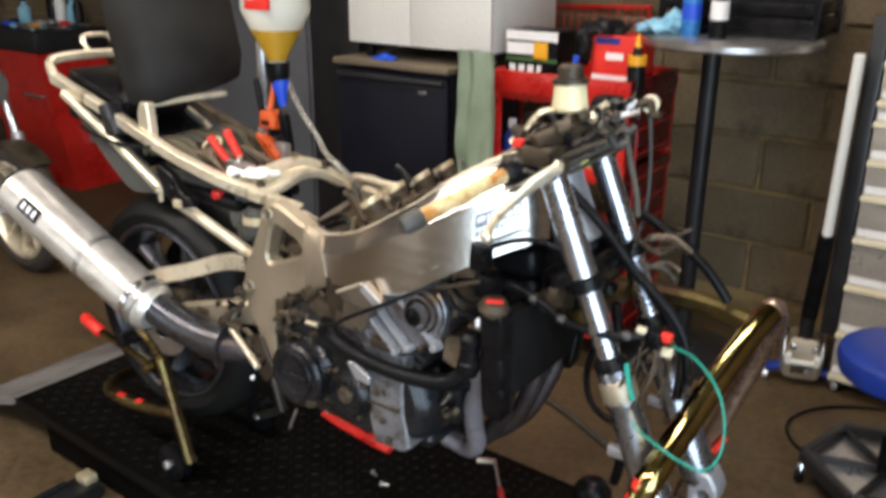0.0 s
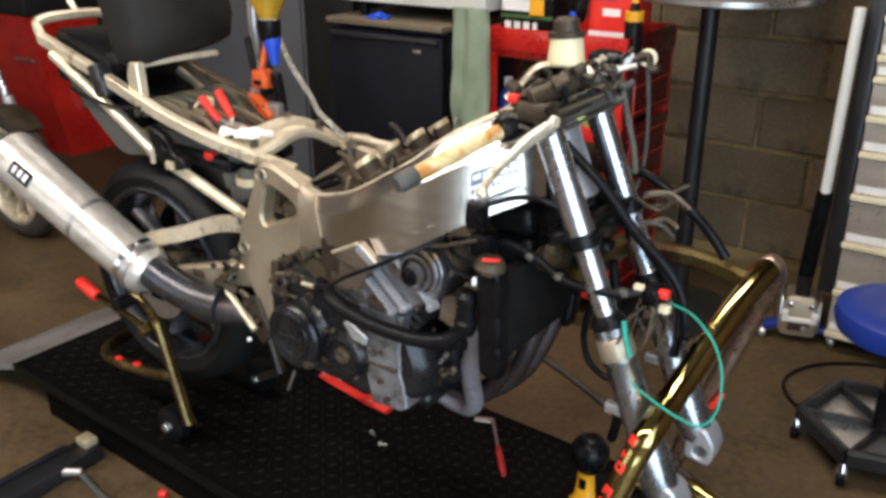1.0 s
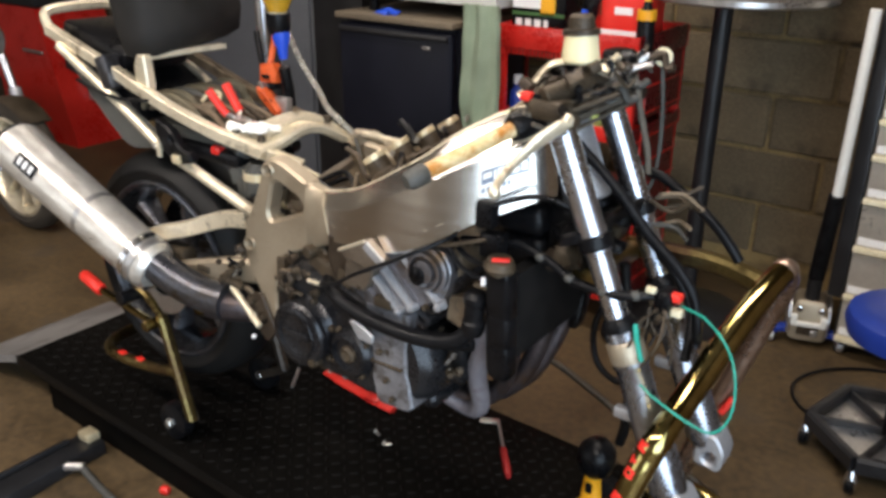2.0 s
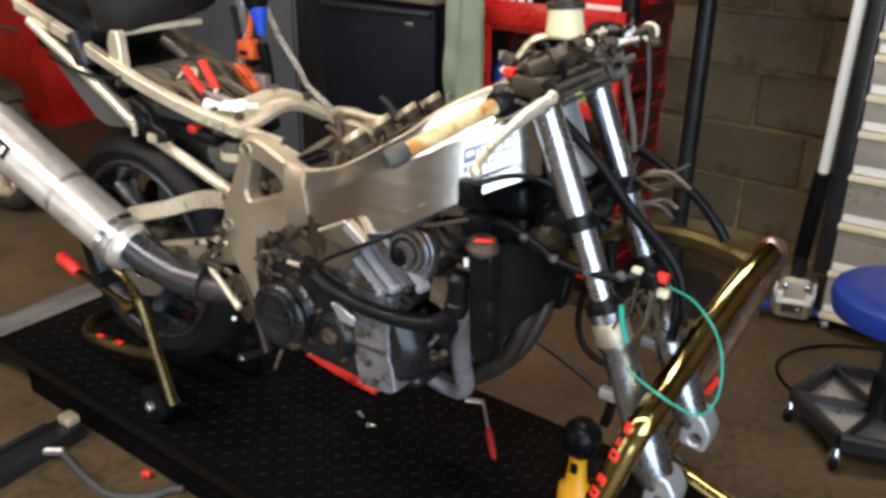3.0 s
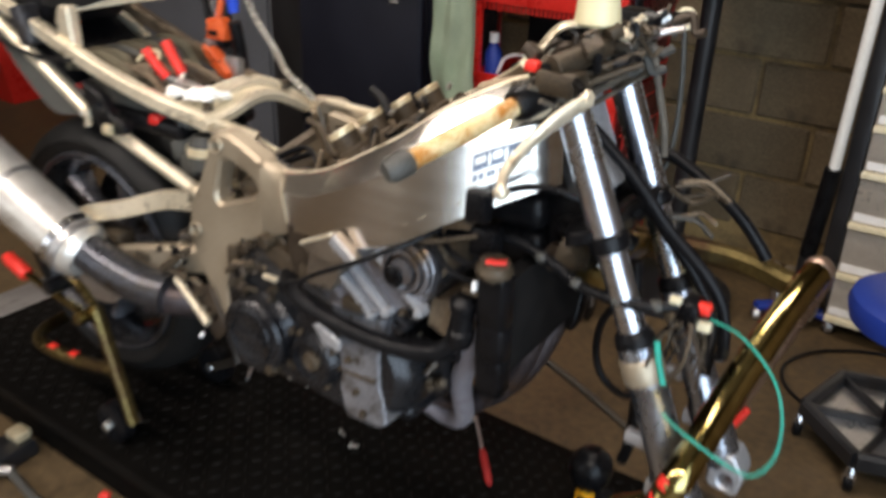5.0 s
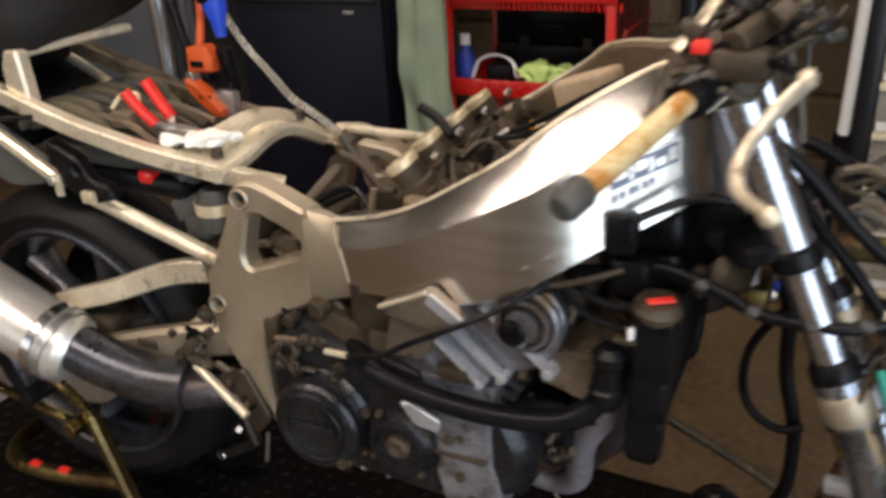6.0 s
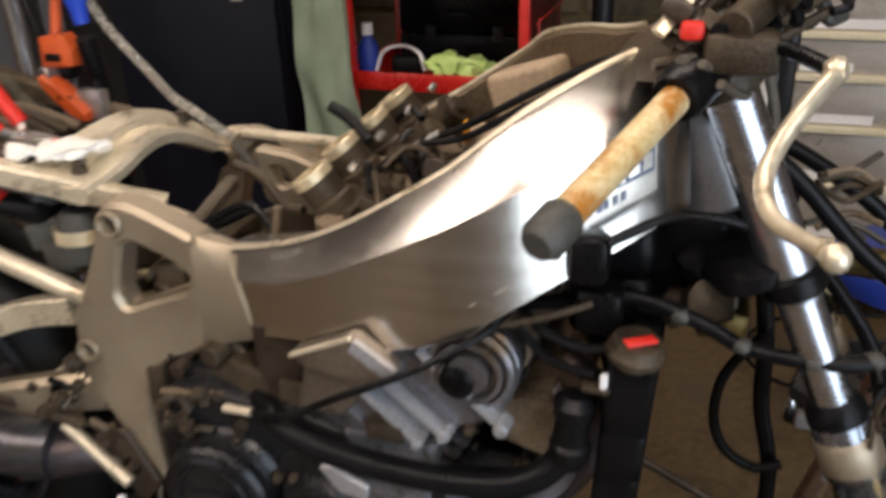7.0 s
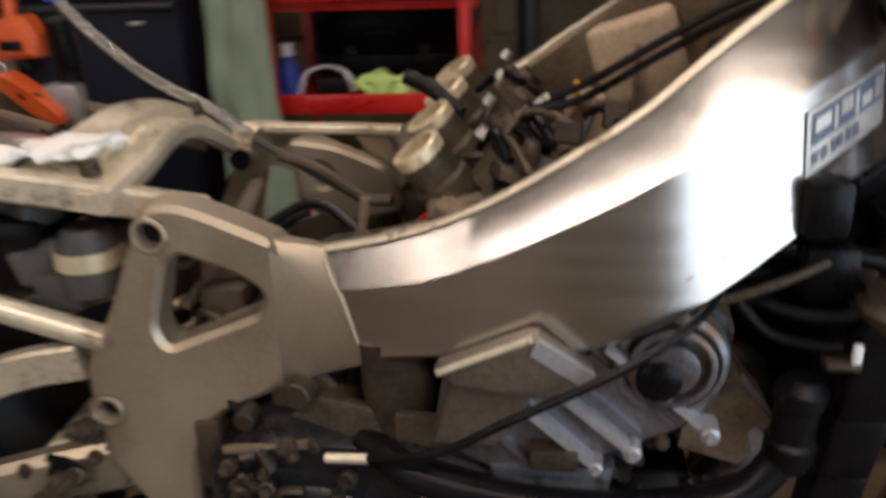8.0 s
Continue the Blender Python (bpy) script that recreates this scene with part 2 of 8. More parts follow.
M_CASE = material("stained_alloy_case", (0.135, 0.133, 0.145), (0.27, 0.265, 0.285), 0.34, 0.8, scale=16, grain=260, bump=0.15, dirt=(0.15, 0.105, 0.065), dirt_at=0.52, dirt_scale=15)
M_BRASS = material("brass", (0.56, 0.46, 0.28), (0.80, 0.69, 0.47), 0.36, 0.55, scale=14, grain=200, bump=0.08, dirt=(0.32, 0.24, 0.12), dirt_at=0.62)
M_OIL = clear("amber_oil", (0.85, 0.50, 0.04), 0.1, 0.6)
M_CLEARP = clear("translucent_plastic", (0.72, 0.69, 0.60), 0.2, 0.8)
M_CLOUDY = clear("cloudy_bottle", (0.80, 0.77, 0.66), 0.4, 0.3)
M_CYAN = material("metallic_blue_print", (0.02, 0.14, 0.42), (0.05, 0.24, 0.60), 0.3, 0.3, scale=30, grain=200, bump=0.02)
M_CREAMRES = clear("cream_reservoir_plastic", (0.90, 0.80, 0.50), 0.35, 0.25)
M_NEON = material("lime_cloth", (0.34, 0.50, 0.12), (0.55, 0.68, 0.25), 0.8, scale=20, grain=200, bump=0.3)
M_RAMP = material("worn_grey_ramp", (0.16, 0.155, 0.15), (0.30, 0.29, 0.28), 0.5, 0.4, scale=5, grain=100, bump=0.1, dirt=(0.08, 0.07, 0.06), dirt_at=0.55, dirt_scale=7)
M_SLATE = material("slate_blue_print", (0.10, 0.125, 0.18), (0.17, 0.20, 0.27), 0.4, scale=20, grain=200, bump=0.02)
M_OLIVE = material("dusty_olive_sleeve", (0.055, 0.045, 0.026), (0.13, 0.108, 0.066), 0.8, scale=16, grain=240, bump=0.4, dirt=(0.03, 0.025, 0.018), dirt_at=0.6, dirt_scale=20)
M_INNER = material("brown_inner_alloy", (0.12, 0.088, 0.056), (0.24, 0.18, 0.12), 0.5, 0.6, scale=10, grain=160, bump=0.15, dirt=(0.07, 0.05, 0.032), dirt_at=0.55, dirt_scale=12)
M_HANGER = material("brown_grey_alloy", (0.19, 0.155, 0.12), (0.33, 0.28, 0.225), 0.38, 0.75, scale=8, grain=200, bump=0.06, dirt=(0.12, 0.09, 0.06), dirt_at=0.6, dirt_scale=12)
M_LINK = material("zinc_bolt", (0.55, 0.53, 0.48), (0.75, 0.73, 0.68), 0.3, 0.9, scale=20, grain=200, bump=0.05)
# screwdriver red, darkened for the shade it lies in; smudges are dirt
M_REDP_SHADE = material("red_plastic_shade", (0.20, 0.008, 0.010), (0.33, 0.016, 0.014), 0.45, scale=12, grain=160, bump=0.06, dirt=(0.06, 0.02, 0.015), dirt_at=0.58, dirt_scale=14)
M_CABLE = material("dusty_cable_sheath", (0.060, 0.050, 0.038), (0.135, 0.115, 0.088), 0.65, scale=16, grain=240, bump=0.2, dirt=(0.03, 0.025, 0.02), dirt_at=0.6, dirt_scale=18)


# ---- mesh tools ----
def part(name, bm, mat, parent=None, label="", smooth=40.0):
    """Links a bmesh as one mesh object, under a thing or a part if one is given."""
    bmesh.ops.recalc_face_normals(bm, faces=bm.faces)
    me = bpy.data.meshes.new(name)
    for f in bm.faces:
        f.smooth = smooth > 0
    if smooth > 0:
        for e in bm.edges:
            e.smooth = e.is_manifold and e.calc_face_angle(0) < radians(smooth)
    bm.to_mesh(me)
    bm.free()
    me.materials.append(mat)
    ob = new(name, me)
    if parent:
        ob.parent = parent
        up = parent
        at = Matrix.Identity(4)
        while up:
            at = up.matrix_basis.inverted() if up.parent is None else at
            up = up.parent
        ob.matrix_parent_inverse = Matrix.Identity(4)
        ob.matrix_basis = at if parent.parent is None else Matrix.Identity(4)
    if label:
        tagged(ob, label)
    return ob


def thing(name, label, category, at=(0, 0, 0), group="", kind=""):
    e = new(name)
    e.empty_display_size = 0.05
    e.location = at
    return tagged(e, label, category, group, kind)


def B():
    return bmesh.new()


def box(bm, lo, hi, bevel=0.0, m=None, seg=2):
    """A box between two corners with rounded edges."""
    v = [bm.verts.new((x, y, z)) for z in (lo[2], hi[2]) for y in (lo[1], hi[1]) for x in (lo[0], hi[0])]
    fs = [bm.faces.new([v[i] for i in q]) for q in ((0, 2, 3, 1), (4, 5, 7, 6), (0, 1, 5, 4), (2, 6, 7, 3), (0, 4, 6, 2), (1, 3, 7, 5))]
    if bevel:
        es = list({e for f in fs for e in f.edges})
        r = bmesh.ops.bevel(bm, geom=es, offset=bevel, segments=seg, affect="EDGES", profile=0.5)
        v = list({w for f in r["faces"] for w in f.verts} | {w for w in v if w.is_valid})
    if m is not None:
        bmesh.ops.transform(bm, matrix=m, verts=v)
    return bm


def ring_at(bm, c, x, y, r, seg, ry=None):
    ry = r if ry is None else ry
    return [bm.verts.new(c + x * (r * math.cos(a)) + y * (ry * math.sin(a))) for a in (2 * math.pi * k / seg for k in range(seg))]


def skin(bm, rings, cap=True):
    n = len(rings[0])
    for a, b in zip(rings, rings[1:]):
        for k in range(n):
            bm.faces.new((a[k], a[(k + 1) % n], b[(k + 1) % n], b[k]))
    if cap:
        bm.faces.new(rings[0][::-1])
        bm.faces.new(rings[-1])
    return bm


def axes_of(d):
    d = Vector(d).normalized()
    x = d.cross(Vector((0, 0, 1)) if abs(d.z) < 0.9 else Vector((1, 0, 0))).normalized()
    return x, d.cross(x).normalized(), d


def turned(bm, p0, p1, profile, seg=24, cap=True):
    """A turned solid along p0 to p1: profile is rows of (share of the way, radius)."""
    p0, p1 = Vector(p0), Vector(p1)
    x, y, d = axes_of(p1 - p0)
    return skin(bm, [ring_at(bm, p0.lerp(p1, s), x, y, r, seg) for s, r in profile], cap)


def rod(bm, p0, p1, r, r1=None, seg=16, edge=0.12):
    r1 = r if r1 is None else r1
    n = (Vector(p1) - Vector(p0)).length or 1e-6
    e = min(0.2, edge * r / n)
    return turned(bm, p0, p1, ((0, r * (1 - edge)), (e, r), (1 - e, r1), (1, r1 * (1 - edge))), seg)


def smooth_path(pts, n=8, closed=False):
    """A Catmull-Rom curve through points."""
    p = [Vector(q) for q in pts]
    if len(p) < 3:
        return p
    ext = [p[0] * 2 - p[1]] + p + [p[-1] * 2 - p[-2]]
    out = []
    for k in range(1, len(ext) - 2):
        a, b, c, d = ext[k - 1 : k + 3]
        for i in range(n):
            t = i / n
            out.append(0.5 * ((2 * b) + (c - a) * t + (2 * a - 5 * b + 4 * c - d) * t * t + (3 * b - a - 3 * c + d) * t**3))
    return out + [p[-1]]


def tube(bm, pts, r, seg=10, n=8, flat=1.0, ends=None):
    """A tube swept along a smooth curve through points; ends: radius at the end."""
    path = smooth_path(pts, n)
    rings = []
    x = None
    for k, p in enumerate(path):
        d = (path[min(k + 1, len(path) - 1)] - path[max(k - 1, 0)]).normalized()
        if x is None:
            x = axes_of(d)[0]
        x = (x - d * x.dot(d)).normalized()
        y = d.cross(x)
        s = k / (len(path) - 1)
        rr = r if ends is None else r + (ends - r) * s
        rings.append(ring_at(bm, p, x, y, rr, seg, rr * flat))
    return skin(bm, rings)


def sweep(bm, stations):
    """A solid through closed sections with equal numbers of points."""
    return skin(bm, [[bm.verts.new(p) for p in st] for st in stations])


def squaretube(bm, pts, w, h, n=6, bevel=0.25):
    """A rounded square tube along points, width across, height up."""
    path = smooth_path(pts, n)
    rings = []
    for k, p in enumerate(path):
        d = (path[min(k + 1, len(path) - 1)] - path[max(k - 1, 0)]).normalized()
        x = d.cross(Vector((0, 0, 1))).normalized() if abs(d.z) < 0.95 else Vector((1, 0, 0))
        y = x.cross(d).normalized()
        a, b, c = w / 2, h / 2, min(w, h) * bevel
        sec = ((a, b - c), (a - c, b), (c - a, b), (-a, b - c), (-a, c - b), (c - a, -b), (a - c, -b), (a, c - b))
        rings.append([bm.verts.new(p + x * u + y * v) for u, v in sec])
    return skin(bm, rings)


def fillet(poly, r, n=4):
    """Rounds the corners of a closed outline in two dimensions."""
    out = []
    for k, p in enumerate(poly):
        a, b, c = Vector(poly[k - 1]), Vector(p), Vector(poly[(k + 1) % len(poly)])
        u, v = (a - b), (c - b)
        t = min(r, u.length * 0.45, v.length * 0.45)
        s, e = b + u.normalized() * t, b + v.normalized() * t
        for i in range(n + 1):
            q = i / n
            out.append(s * (1 - q) ** 2 + b * 2 * q * (1 - q) + e * q * q)
    return out


def plate(bm, outline, holes, place, thick, bevel=0.004):
    """A plate from an outline in two dimensions with holes; place(u, v, d) gives the point at depth d, 0 at the front and 1 at the back."""
    loops = [outline] + list(holes)
    flat = bmesh.new()
    edges = []
    for lp in loops:
        vs = [flat.verts.new((p[0], p[1], 0)) for p in lp]
        edges += [flat.edges.new((vs[k], vs[(k + 1) % len(vs)])) for k in range(len(vs))]
    bmesh.ops.triangle_fill(flat, use_beauty=True, use_dissolve=False, edges=edges)
    flat.verts.index_update()
    tris = [[w.index for w in f.verts] for f in flat.faces]
    pts = [w.co.copy() for w in flat.verts]
    flat.free()
    start, inset = 0, []
    sizes = [len(lp) for lp in loops]
    shrunk = list(pts)
    for si, n in enumerate(sizes):
        area = sum(pts[start + k].x * pts[start + (k + 1) % n].y - pts[start + (k + 1) % n].x * pts[start + k].y for k in range(n))
        sgn = (1 if area > 0 else -1) * (1 if si == 0 else -1)
        for k in range(n):
            a, b, c = pts[start + (k - 1) % n], pts[start + k], pts[start + (k + 1) % n]
            d = (c - a)
            nv = Vector((-d.y, d.x, 0)).normalized() * sgn
            shrunk[start + k] = b + nv * bevel
        start += n
    front = [bm.verts.new(place(p.x, p.y, 0.0)) for p in shrunk]
    rim = [bm.verts.new(place(p.x, p.y, min(0.5, bevel / max(thick, 1e-6)))) for p in pts]
    back = [bm.verts.new(place(p.x, p.y, 1.0)) for p in pts]
    for t in tris:
        bm.faces.new([front[i] for i in t])
        bm.faces.new([back[i] for i in reversed(t)])
    start = 0
    for n in sizes:
        for k in range(n):
            i, j = start + k, start + (k + 1) % n
            bm.faces.new((front[i], front[j], rim[j], rim[i]))
            bm.faces.new((rim[i], rim[j], back[j], back[i]))
        start += n
    return bm


def circle2(cx, cy, r, n=20):
    return [(cx + r * math.cos(2 * math.pi * k / n), cy + r * math.sin(2 * math.pi * k / n)) for k in range(n)]


def crumple(bm, amount, scale, seed=0.0):
    for v in bm.verts:
        v.co += noise.noise_vector(v.co * scale + Vector((seed, seed, seed))) * amount
    return bm


def blob(bm, c, size, sub=3, amount=0.15, scale=8.0, seed=0.0):
    """A soft lump, pushed out of round."""
    r = bmesh.ops.create_icosphere(bm, subdivisions=sub, radius=1.0)
    for v in r["verts"]:
        q = v.co.copy()
        v.co = Vector((q.x * size[0], q.y * size[1], q.z * size[2])) * (1 + amount * noise.noise(q * 2.2 + Vector((seed, 0, 0)))) + Vector(c)
    return bm


def bolt(name, p, d, r, parent, mat=None):
    """A hexagon-headed bolt at p, its head along d."""
    bm = B()
    p, d = Vector(p), Vector(d).normalized()
    turned(bm, p - d * 0.004, p + d * r * 0.4, ((0, r * 1.25), (1, r * 1.2)), 14)
    turned(bm, p + d * r * 0.35, p + d * r * 1.25, ((0, r), (0.8, r), (1, r * 0.8)), 6)
    return part(name, bm, mat or M_LINK, parent)

# ---- the garage ----
def structure(name, bm, mat, label, category):
    return tagged(part(name, bm, mat, smooth=0), label, category, kind="structure")


WALL_Y = 2.08
structure("floor", box(B(), (-6.5, -4.2, -0.2), (2.05, 2.3, 0.0)), M_FLOOR, "stained brown concrete garage floor", "floor")
structure("ground", box(B(), (2.05, -60, -0.3), (80, 60, -0.02)), M_ASPHALT, "sunlit concrete driveway outside the garage door", "ground")
wall_back = structure("wall_back", box(B(), (-6.7, WALL_Y + 0.008, -0.2), (2.05, WALL_Y + 0.22, 3.2)), M_MORTAR, "dusky concrete block wall with sandy mortar joints", "wall")
structure("wall_left", box(B(), (-6.7, -4.2, -0.2), (-6.5, WALL_Y + 0.0, 3.2)), M_PLASTER, "painted garage side wall", "wall")
bm = B()
box(bm, (1.85, -0.66, -0.2), (2.05, WALL_Y + 0.0, 3.2))
box(bm, (1.85, -4.2, -0.2), (2.05, -4.12, 3.2))
box(bm, (1.85, -4.12, 2.38), (2.05, -0.66, 3.2))
structure("wall_right", bm, M_PLASTER, "dull garage side wall with an open doorway", "wall")
bm = B()
box(bm, (-6.7, -4.4, -0.2), (-4.85, -4.2, 3.2))
box(bm, (-1.35, -4.4, -0.2), (2.05, -4.2, 3.2))
box(bm, (-4.85, -4.4, -0.2), (-1.35, -4.2, 0.75))
box(bm, (-4.85, -4.4, 2.25), (-1.35, -4.2, 3.2))
structure("wall_front", bm, M_PLASTER, "dull garage wall behind the viewer", "wall")
win = structure("window_1", box(B(), (-4.85, -4.34, 0.75), (-1.35, -4.2, 0.79)), M_WHITE, "white garage window frame in the wall behind the viewer", "window")
for a, b in (((-4.85, -4.34, 0.79), (-4.8, -4.2, 2.25)), ((-1.4, -4.34, 0.79), (-1.35, -4.2, 2.25)), ((-4.8, -4.34, 2.2), (-1.4, -4.2, 2.25)), ((-3.12, -4.32, 0.79), (-3.08, -4.22, 2.2))):
    part("window_frame", box(B(), a, b, 0.004), M_WHITE, win)
structure("ceiling", box(B(), (-6.7, -4.4, 3.2), (2.05, 2.3, 3.35)), M_CEIL, "dull garage ceiling boards", "ceiling")


# ---- fridge, cabinet and tool cart by the back wall ----
def fridge():
    t = thing("mini_fridge", "black mini fridge with a dusty board on top", "fridge", (-1.28, 1.48, 0))
    part("body", box(B(), (-1.585, 1.29, 0.03), (-1.053, 1.75, 1.0), 0.012), M_FRIDGE, t)
    d = part("door", box(B(), (-1.585, 1.244, 0.10), (-1.053, 1.284, 0.985), 0.014, seg=3), M_FRIDGE, t)
    part("badge", box(B(), (-1.178, 1.2385, 0.921), (-1.142, 1.2445, 0.932), 0.002), M_STEEL, d, "small silver badge")
    part("handle", box(B(), (-1.575, 1.228, 0.955), (-1.063, 1.246, 0.975), 0.006), M_BLACKSTEEL, d)
    for x in (-1.55, -1.09):
        for y in (1.32, 1.7):
            part("foot", rod(B(), (x, y, 0), (x, y, 0.035), 0.018), M_PLASTIC, t)
    b = thing("board", "dusty brown board lying on the fridge", "board", (-1.28, 1.5, 1.0))
    part("plank", crumple(box(B(), (-1.595, 1.235, 1.0), (-1.043, 1.76, 1.022), 0.004), 0.002, 6), M_WOOD, b)
    r = thing("blue_cloth", "small crumpled blue cloth on the fridge board", "cloth", (-1.37, 1.3, 1.022))
    part("fold", crumple(blob(B(), (-1.375, 1.29, 1.03), (0.05, 0.025, 0.012), 3, 0.4), 0.012, 25), M_BLUEP, r)


def white_cabinet():
    t = thing("white_cabinet", "white two-door laminate cabinet standing over the fridge", "cabinet", (-1.22, 1.5, 1.022))
    part("body", box(B(), (-1.56, 1.325, 1.075), (-0.907, 1.76, 1.86), 0.004), M_WHITE, t)
    for x0, x1 in ((-1.56, -1.2595), (-1.2545, -0.907)):
        d = part("door", box(B(), (x0, 1.30, 1.08), (x1, 1.322, 1.86), 0.003), M_WHITE, t)
        hx = x1 - 0.03 if x0 < -1.3 else x0 + 0.03
        part("handle", rod(B(), (hx, 1.287, 1.42), (hx, 1.287, 1.52), 0.006), M_STEEL, d)
    for x in (-1.5, -1.02):
        for y in (1.36, 1.72):
            part("foot", rod(B(), (x, y, 1.022), (x, y, 1.08), 0.02), M_PLASTIC, t)


def locker():
    t = thing("grey_locker", "tall grey steel locker with a black edge", "locker", (-2.3, 1.8, 0))
    part("body", box(B(), (-3.05, 1.70, 0.0), (-2.16, 2.05, 1.95), 0.008), M_LOCKER, t)
    part("door", box(B(), (-3.03, 1.685, 0.06), (-2.18, 1.702, 1.92), 0.004), M_LOCKER, t)
    p = thing("black_post", "thick black painted steel post", "post", (-1.9, 1.7, 0))
    part("column", box(B(), (-2.13, 1.66, 0.0), (-1.83, 1.96, 3.19), 0.01), M_BLACKSTEEL, p)


def cart():
    t = thing("tool_cart", "red steel tool cart with tray top and shelf", "tool cart", (-0.6, 1.5, 0))
    x0, x1, y0, y1 = -0.862, -0.362, 1.255, 1.655
    for x in (x0 + 0.012, x1 - 0.014):
        for y in (y0 + 0.012, y1 - 0.012):
            part("post", box(B(), (x - 0.013, y - 0.011, 0.09), (x + 0.013, y + 0.011, 1.0), 0.003), M_RED, t)
            w = part("caster", turned(B(), (x - 0.012, y, 0.045), (x + 0.012, y, 0.045), ((0, 0.036), (0.15, 0.045), (0.85, 0.045), (1, 0.036)), 20), M_RUBBER, t)
            part("fork", box(B(), (x - 0.016, y - 0.012, 0.045), (x + 0.016, y + 0.012, 0.095), 0.004), M_STEEL, w)
    def tray(name, z0, z1):
        o = part(name, box(B(), (x0, y0, z0), (x1, y1, z0 + 0.006)), M_RED, t)
        for a, b in (((x0 - 0.004, y0 - 0.004, z0), (x1 + 0.004, y0 + 0.006, z1)), ((x0 - 0.004, y1 - 0.006, z0), (x1 + 0.004, y1 + 0.004, z1)), ((x0 - 0.004, y0 + 0.007, z0), (x0 + 0.006, y1 - 0.007, z1)), ((x1 - 0.006, y0 + 0.007, z0), (x1 + 0.004, y1 - 0.007, z1))):
            part("rim", box(B(), a, b, 0.002), M_RED_SHADE if a[0] > x0 + 0.1 else M_RED, o)
        return o
    tray("top_tray", 0.965, 1.04)
    tray("shelf", 0.70, 0.748)
    bm = B()
    for k in range(34):
        x = x0 + 0.02 + k * 0.0148
        box(bm, (x, y0 + 0.004, 0.944), (x + 0.008, y0 + 0.008, 0.966))
    part("perforated_edge", bm, M_RED, t, smooth=0)
    part("back_panel", box(B(), (x0, y1 - 0.004, 0.765), (x1, y1 - 0.001, 0.965)), M_BLACKSTEEL, t)
    part("upper_side_panel", box(B(), (x1 - 0.003, y0 + 0.024, 0.77), (x1, y1 - 0.024, 0.962)), M_RED_SHADE, t, "red side panel in a darker, shaded tone")
    part("side_panel", box(B(), (x1 - 0.003, y0 + 0.024, 0.12), (x1, y1 - 0.024, 0.714)), M_RED_SHADE, t, "red side panel in a darker, shaded tone")
    for k in range(2):
        z = 0.14 + k * 0.19
        d = part("drawer", box(B(), (x0 + 0.03, y0 - 0.004, z), (x1 - 0.03, y0 + 0.3, z + 0.18), 0.004), M_RED, t)
        part("handle", box(B(), (x0 + 0.06, y0 - 0.018, z + 0.15), (x1 - 0.06, y0 - 0.003, z + 0.164), 0.003), M_STEEL, d)
    for k in range(9):
        z = 0.2 + k * 0.085
        part("wire", rod(B(), (x1 + 0.012, y0 + 0.03, z), (x1 + 0.012, y1 - 0.03, z), 0.0025, seg=6), M_RED, t)
    part("wire_upright", rod(B(), (x1 + 0.012, y0 + 0.06, 0.19), (x1 + 0.012, y0 + 0.06, 0.89), 0.003, seg=6), M_RED, t)


def canvas_bag():
    t = thing("canvas_cloth", "faded green canvas cloth hanging beside the fridge", "cloth", (-0.9, 1.2, 0.4))
    bm = B()
    nx, nz = 26, 34
    def at(i, k, side):
        u, v = i / nx, k / nz
        x = -0.985 + 0.165 * u + (0.02 - 0.02 * v) + 0.006 * math.sin(9 * v)
        w = 1.0 - 0.18 * v
        x = -0.9 + (x + 0.9) * w
        z = 0.42 + 0.68 * v
        y = 1.185 + 0.010 * math.sin(u * 7 + 2 * v) * (1.1 - v) + 0.005 * math.sin(u * 15 - 4 * v) * v + 0.022 * noise.noise(Vector((u * 2.5, v * 4, 0)))
        return (x, y + (0.022 if side else 0), z)
    g = [[[bm.verts.new(at(i, k, s)) for k in range(nz + 1)] for i in range(nx + 1)] for s in (0, 1)]
    for s in (0, 1):
        for i in range(nx):
            for k in range(nz):
                bm.faces.new((g[s][i][k], g[s][i + 1][k], g[s][i + 1][k + 1], g[s][i][k + 1]))
    for i in range(nx):
        for k in (0, nz):
            bm.faces.new((g[0][i][k], g[0][i + 1][k], g[1][i + 1][k], g[1][i][k]))
    for k in range(nz):
        for i in (0, nx):
            bm.faces.new((g[0][i][k], g[0][i][k + 1], g[1][i][k + 1], g[1][i][k]))
    part("cloth", bm, M_CANVAS, t, smooth=80)
    part("hook", tube(B(), ((-0.9, 1.24, 1.04), (-0.9, 1.215, 1.1), (-0.9, 1.195, 1.09)), 0.003, 6), M_STEEL, t)


def product_box(name, label, lo, hi, mat, bands):
    t = thing(name, label, "box", ((lo[0] + hi[0]) / 2, (lo[1] + hi[1]) / 2, lo[2]))
    part("carton", box(B(), lo, hi, 0.002), mat, t)
    for u0, u1, v0, v1, m in bands:
        x0, x1 = lo[0] + (hi[0] - lo[0]) * u0, lo[0] + (hi[0] - lo[0]) * u1
        z0, z1 = lo[2] + (hi[2] - lo[2]) * v0, lo[2] + (hi[2] - lo[2]) * v1
        part("print", box(B(), (x0, lo[1] - 0.0015, z0), (x1, lo[1] + 0.0005, z1)), m, t, smooth=0)
    return t


fridge()
white_cabinet()
locker()
cart()
canvas_bag()


# ---- round table, cabinet, stool, jack ----
TX, TY = -0.175, 1.585
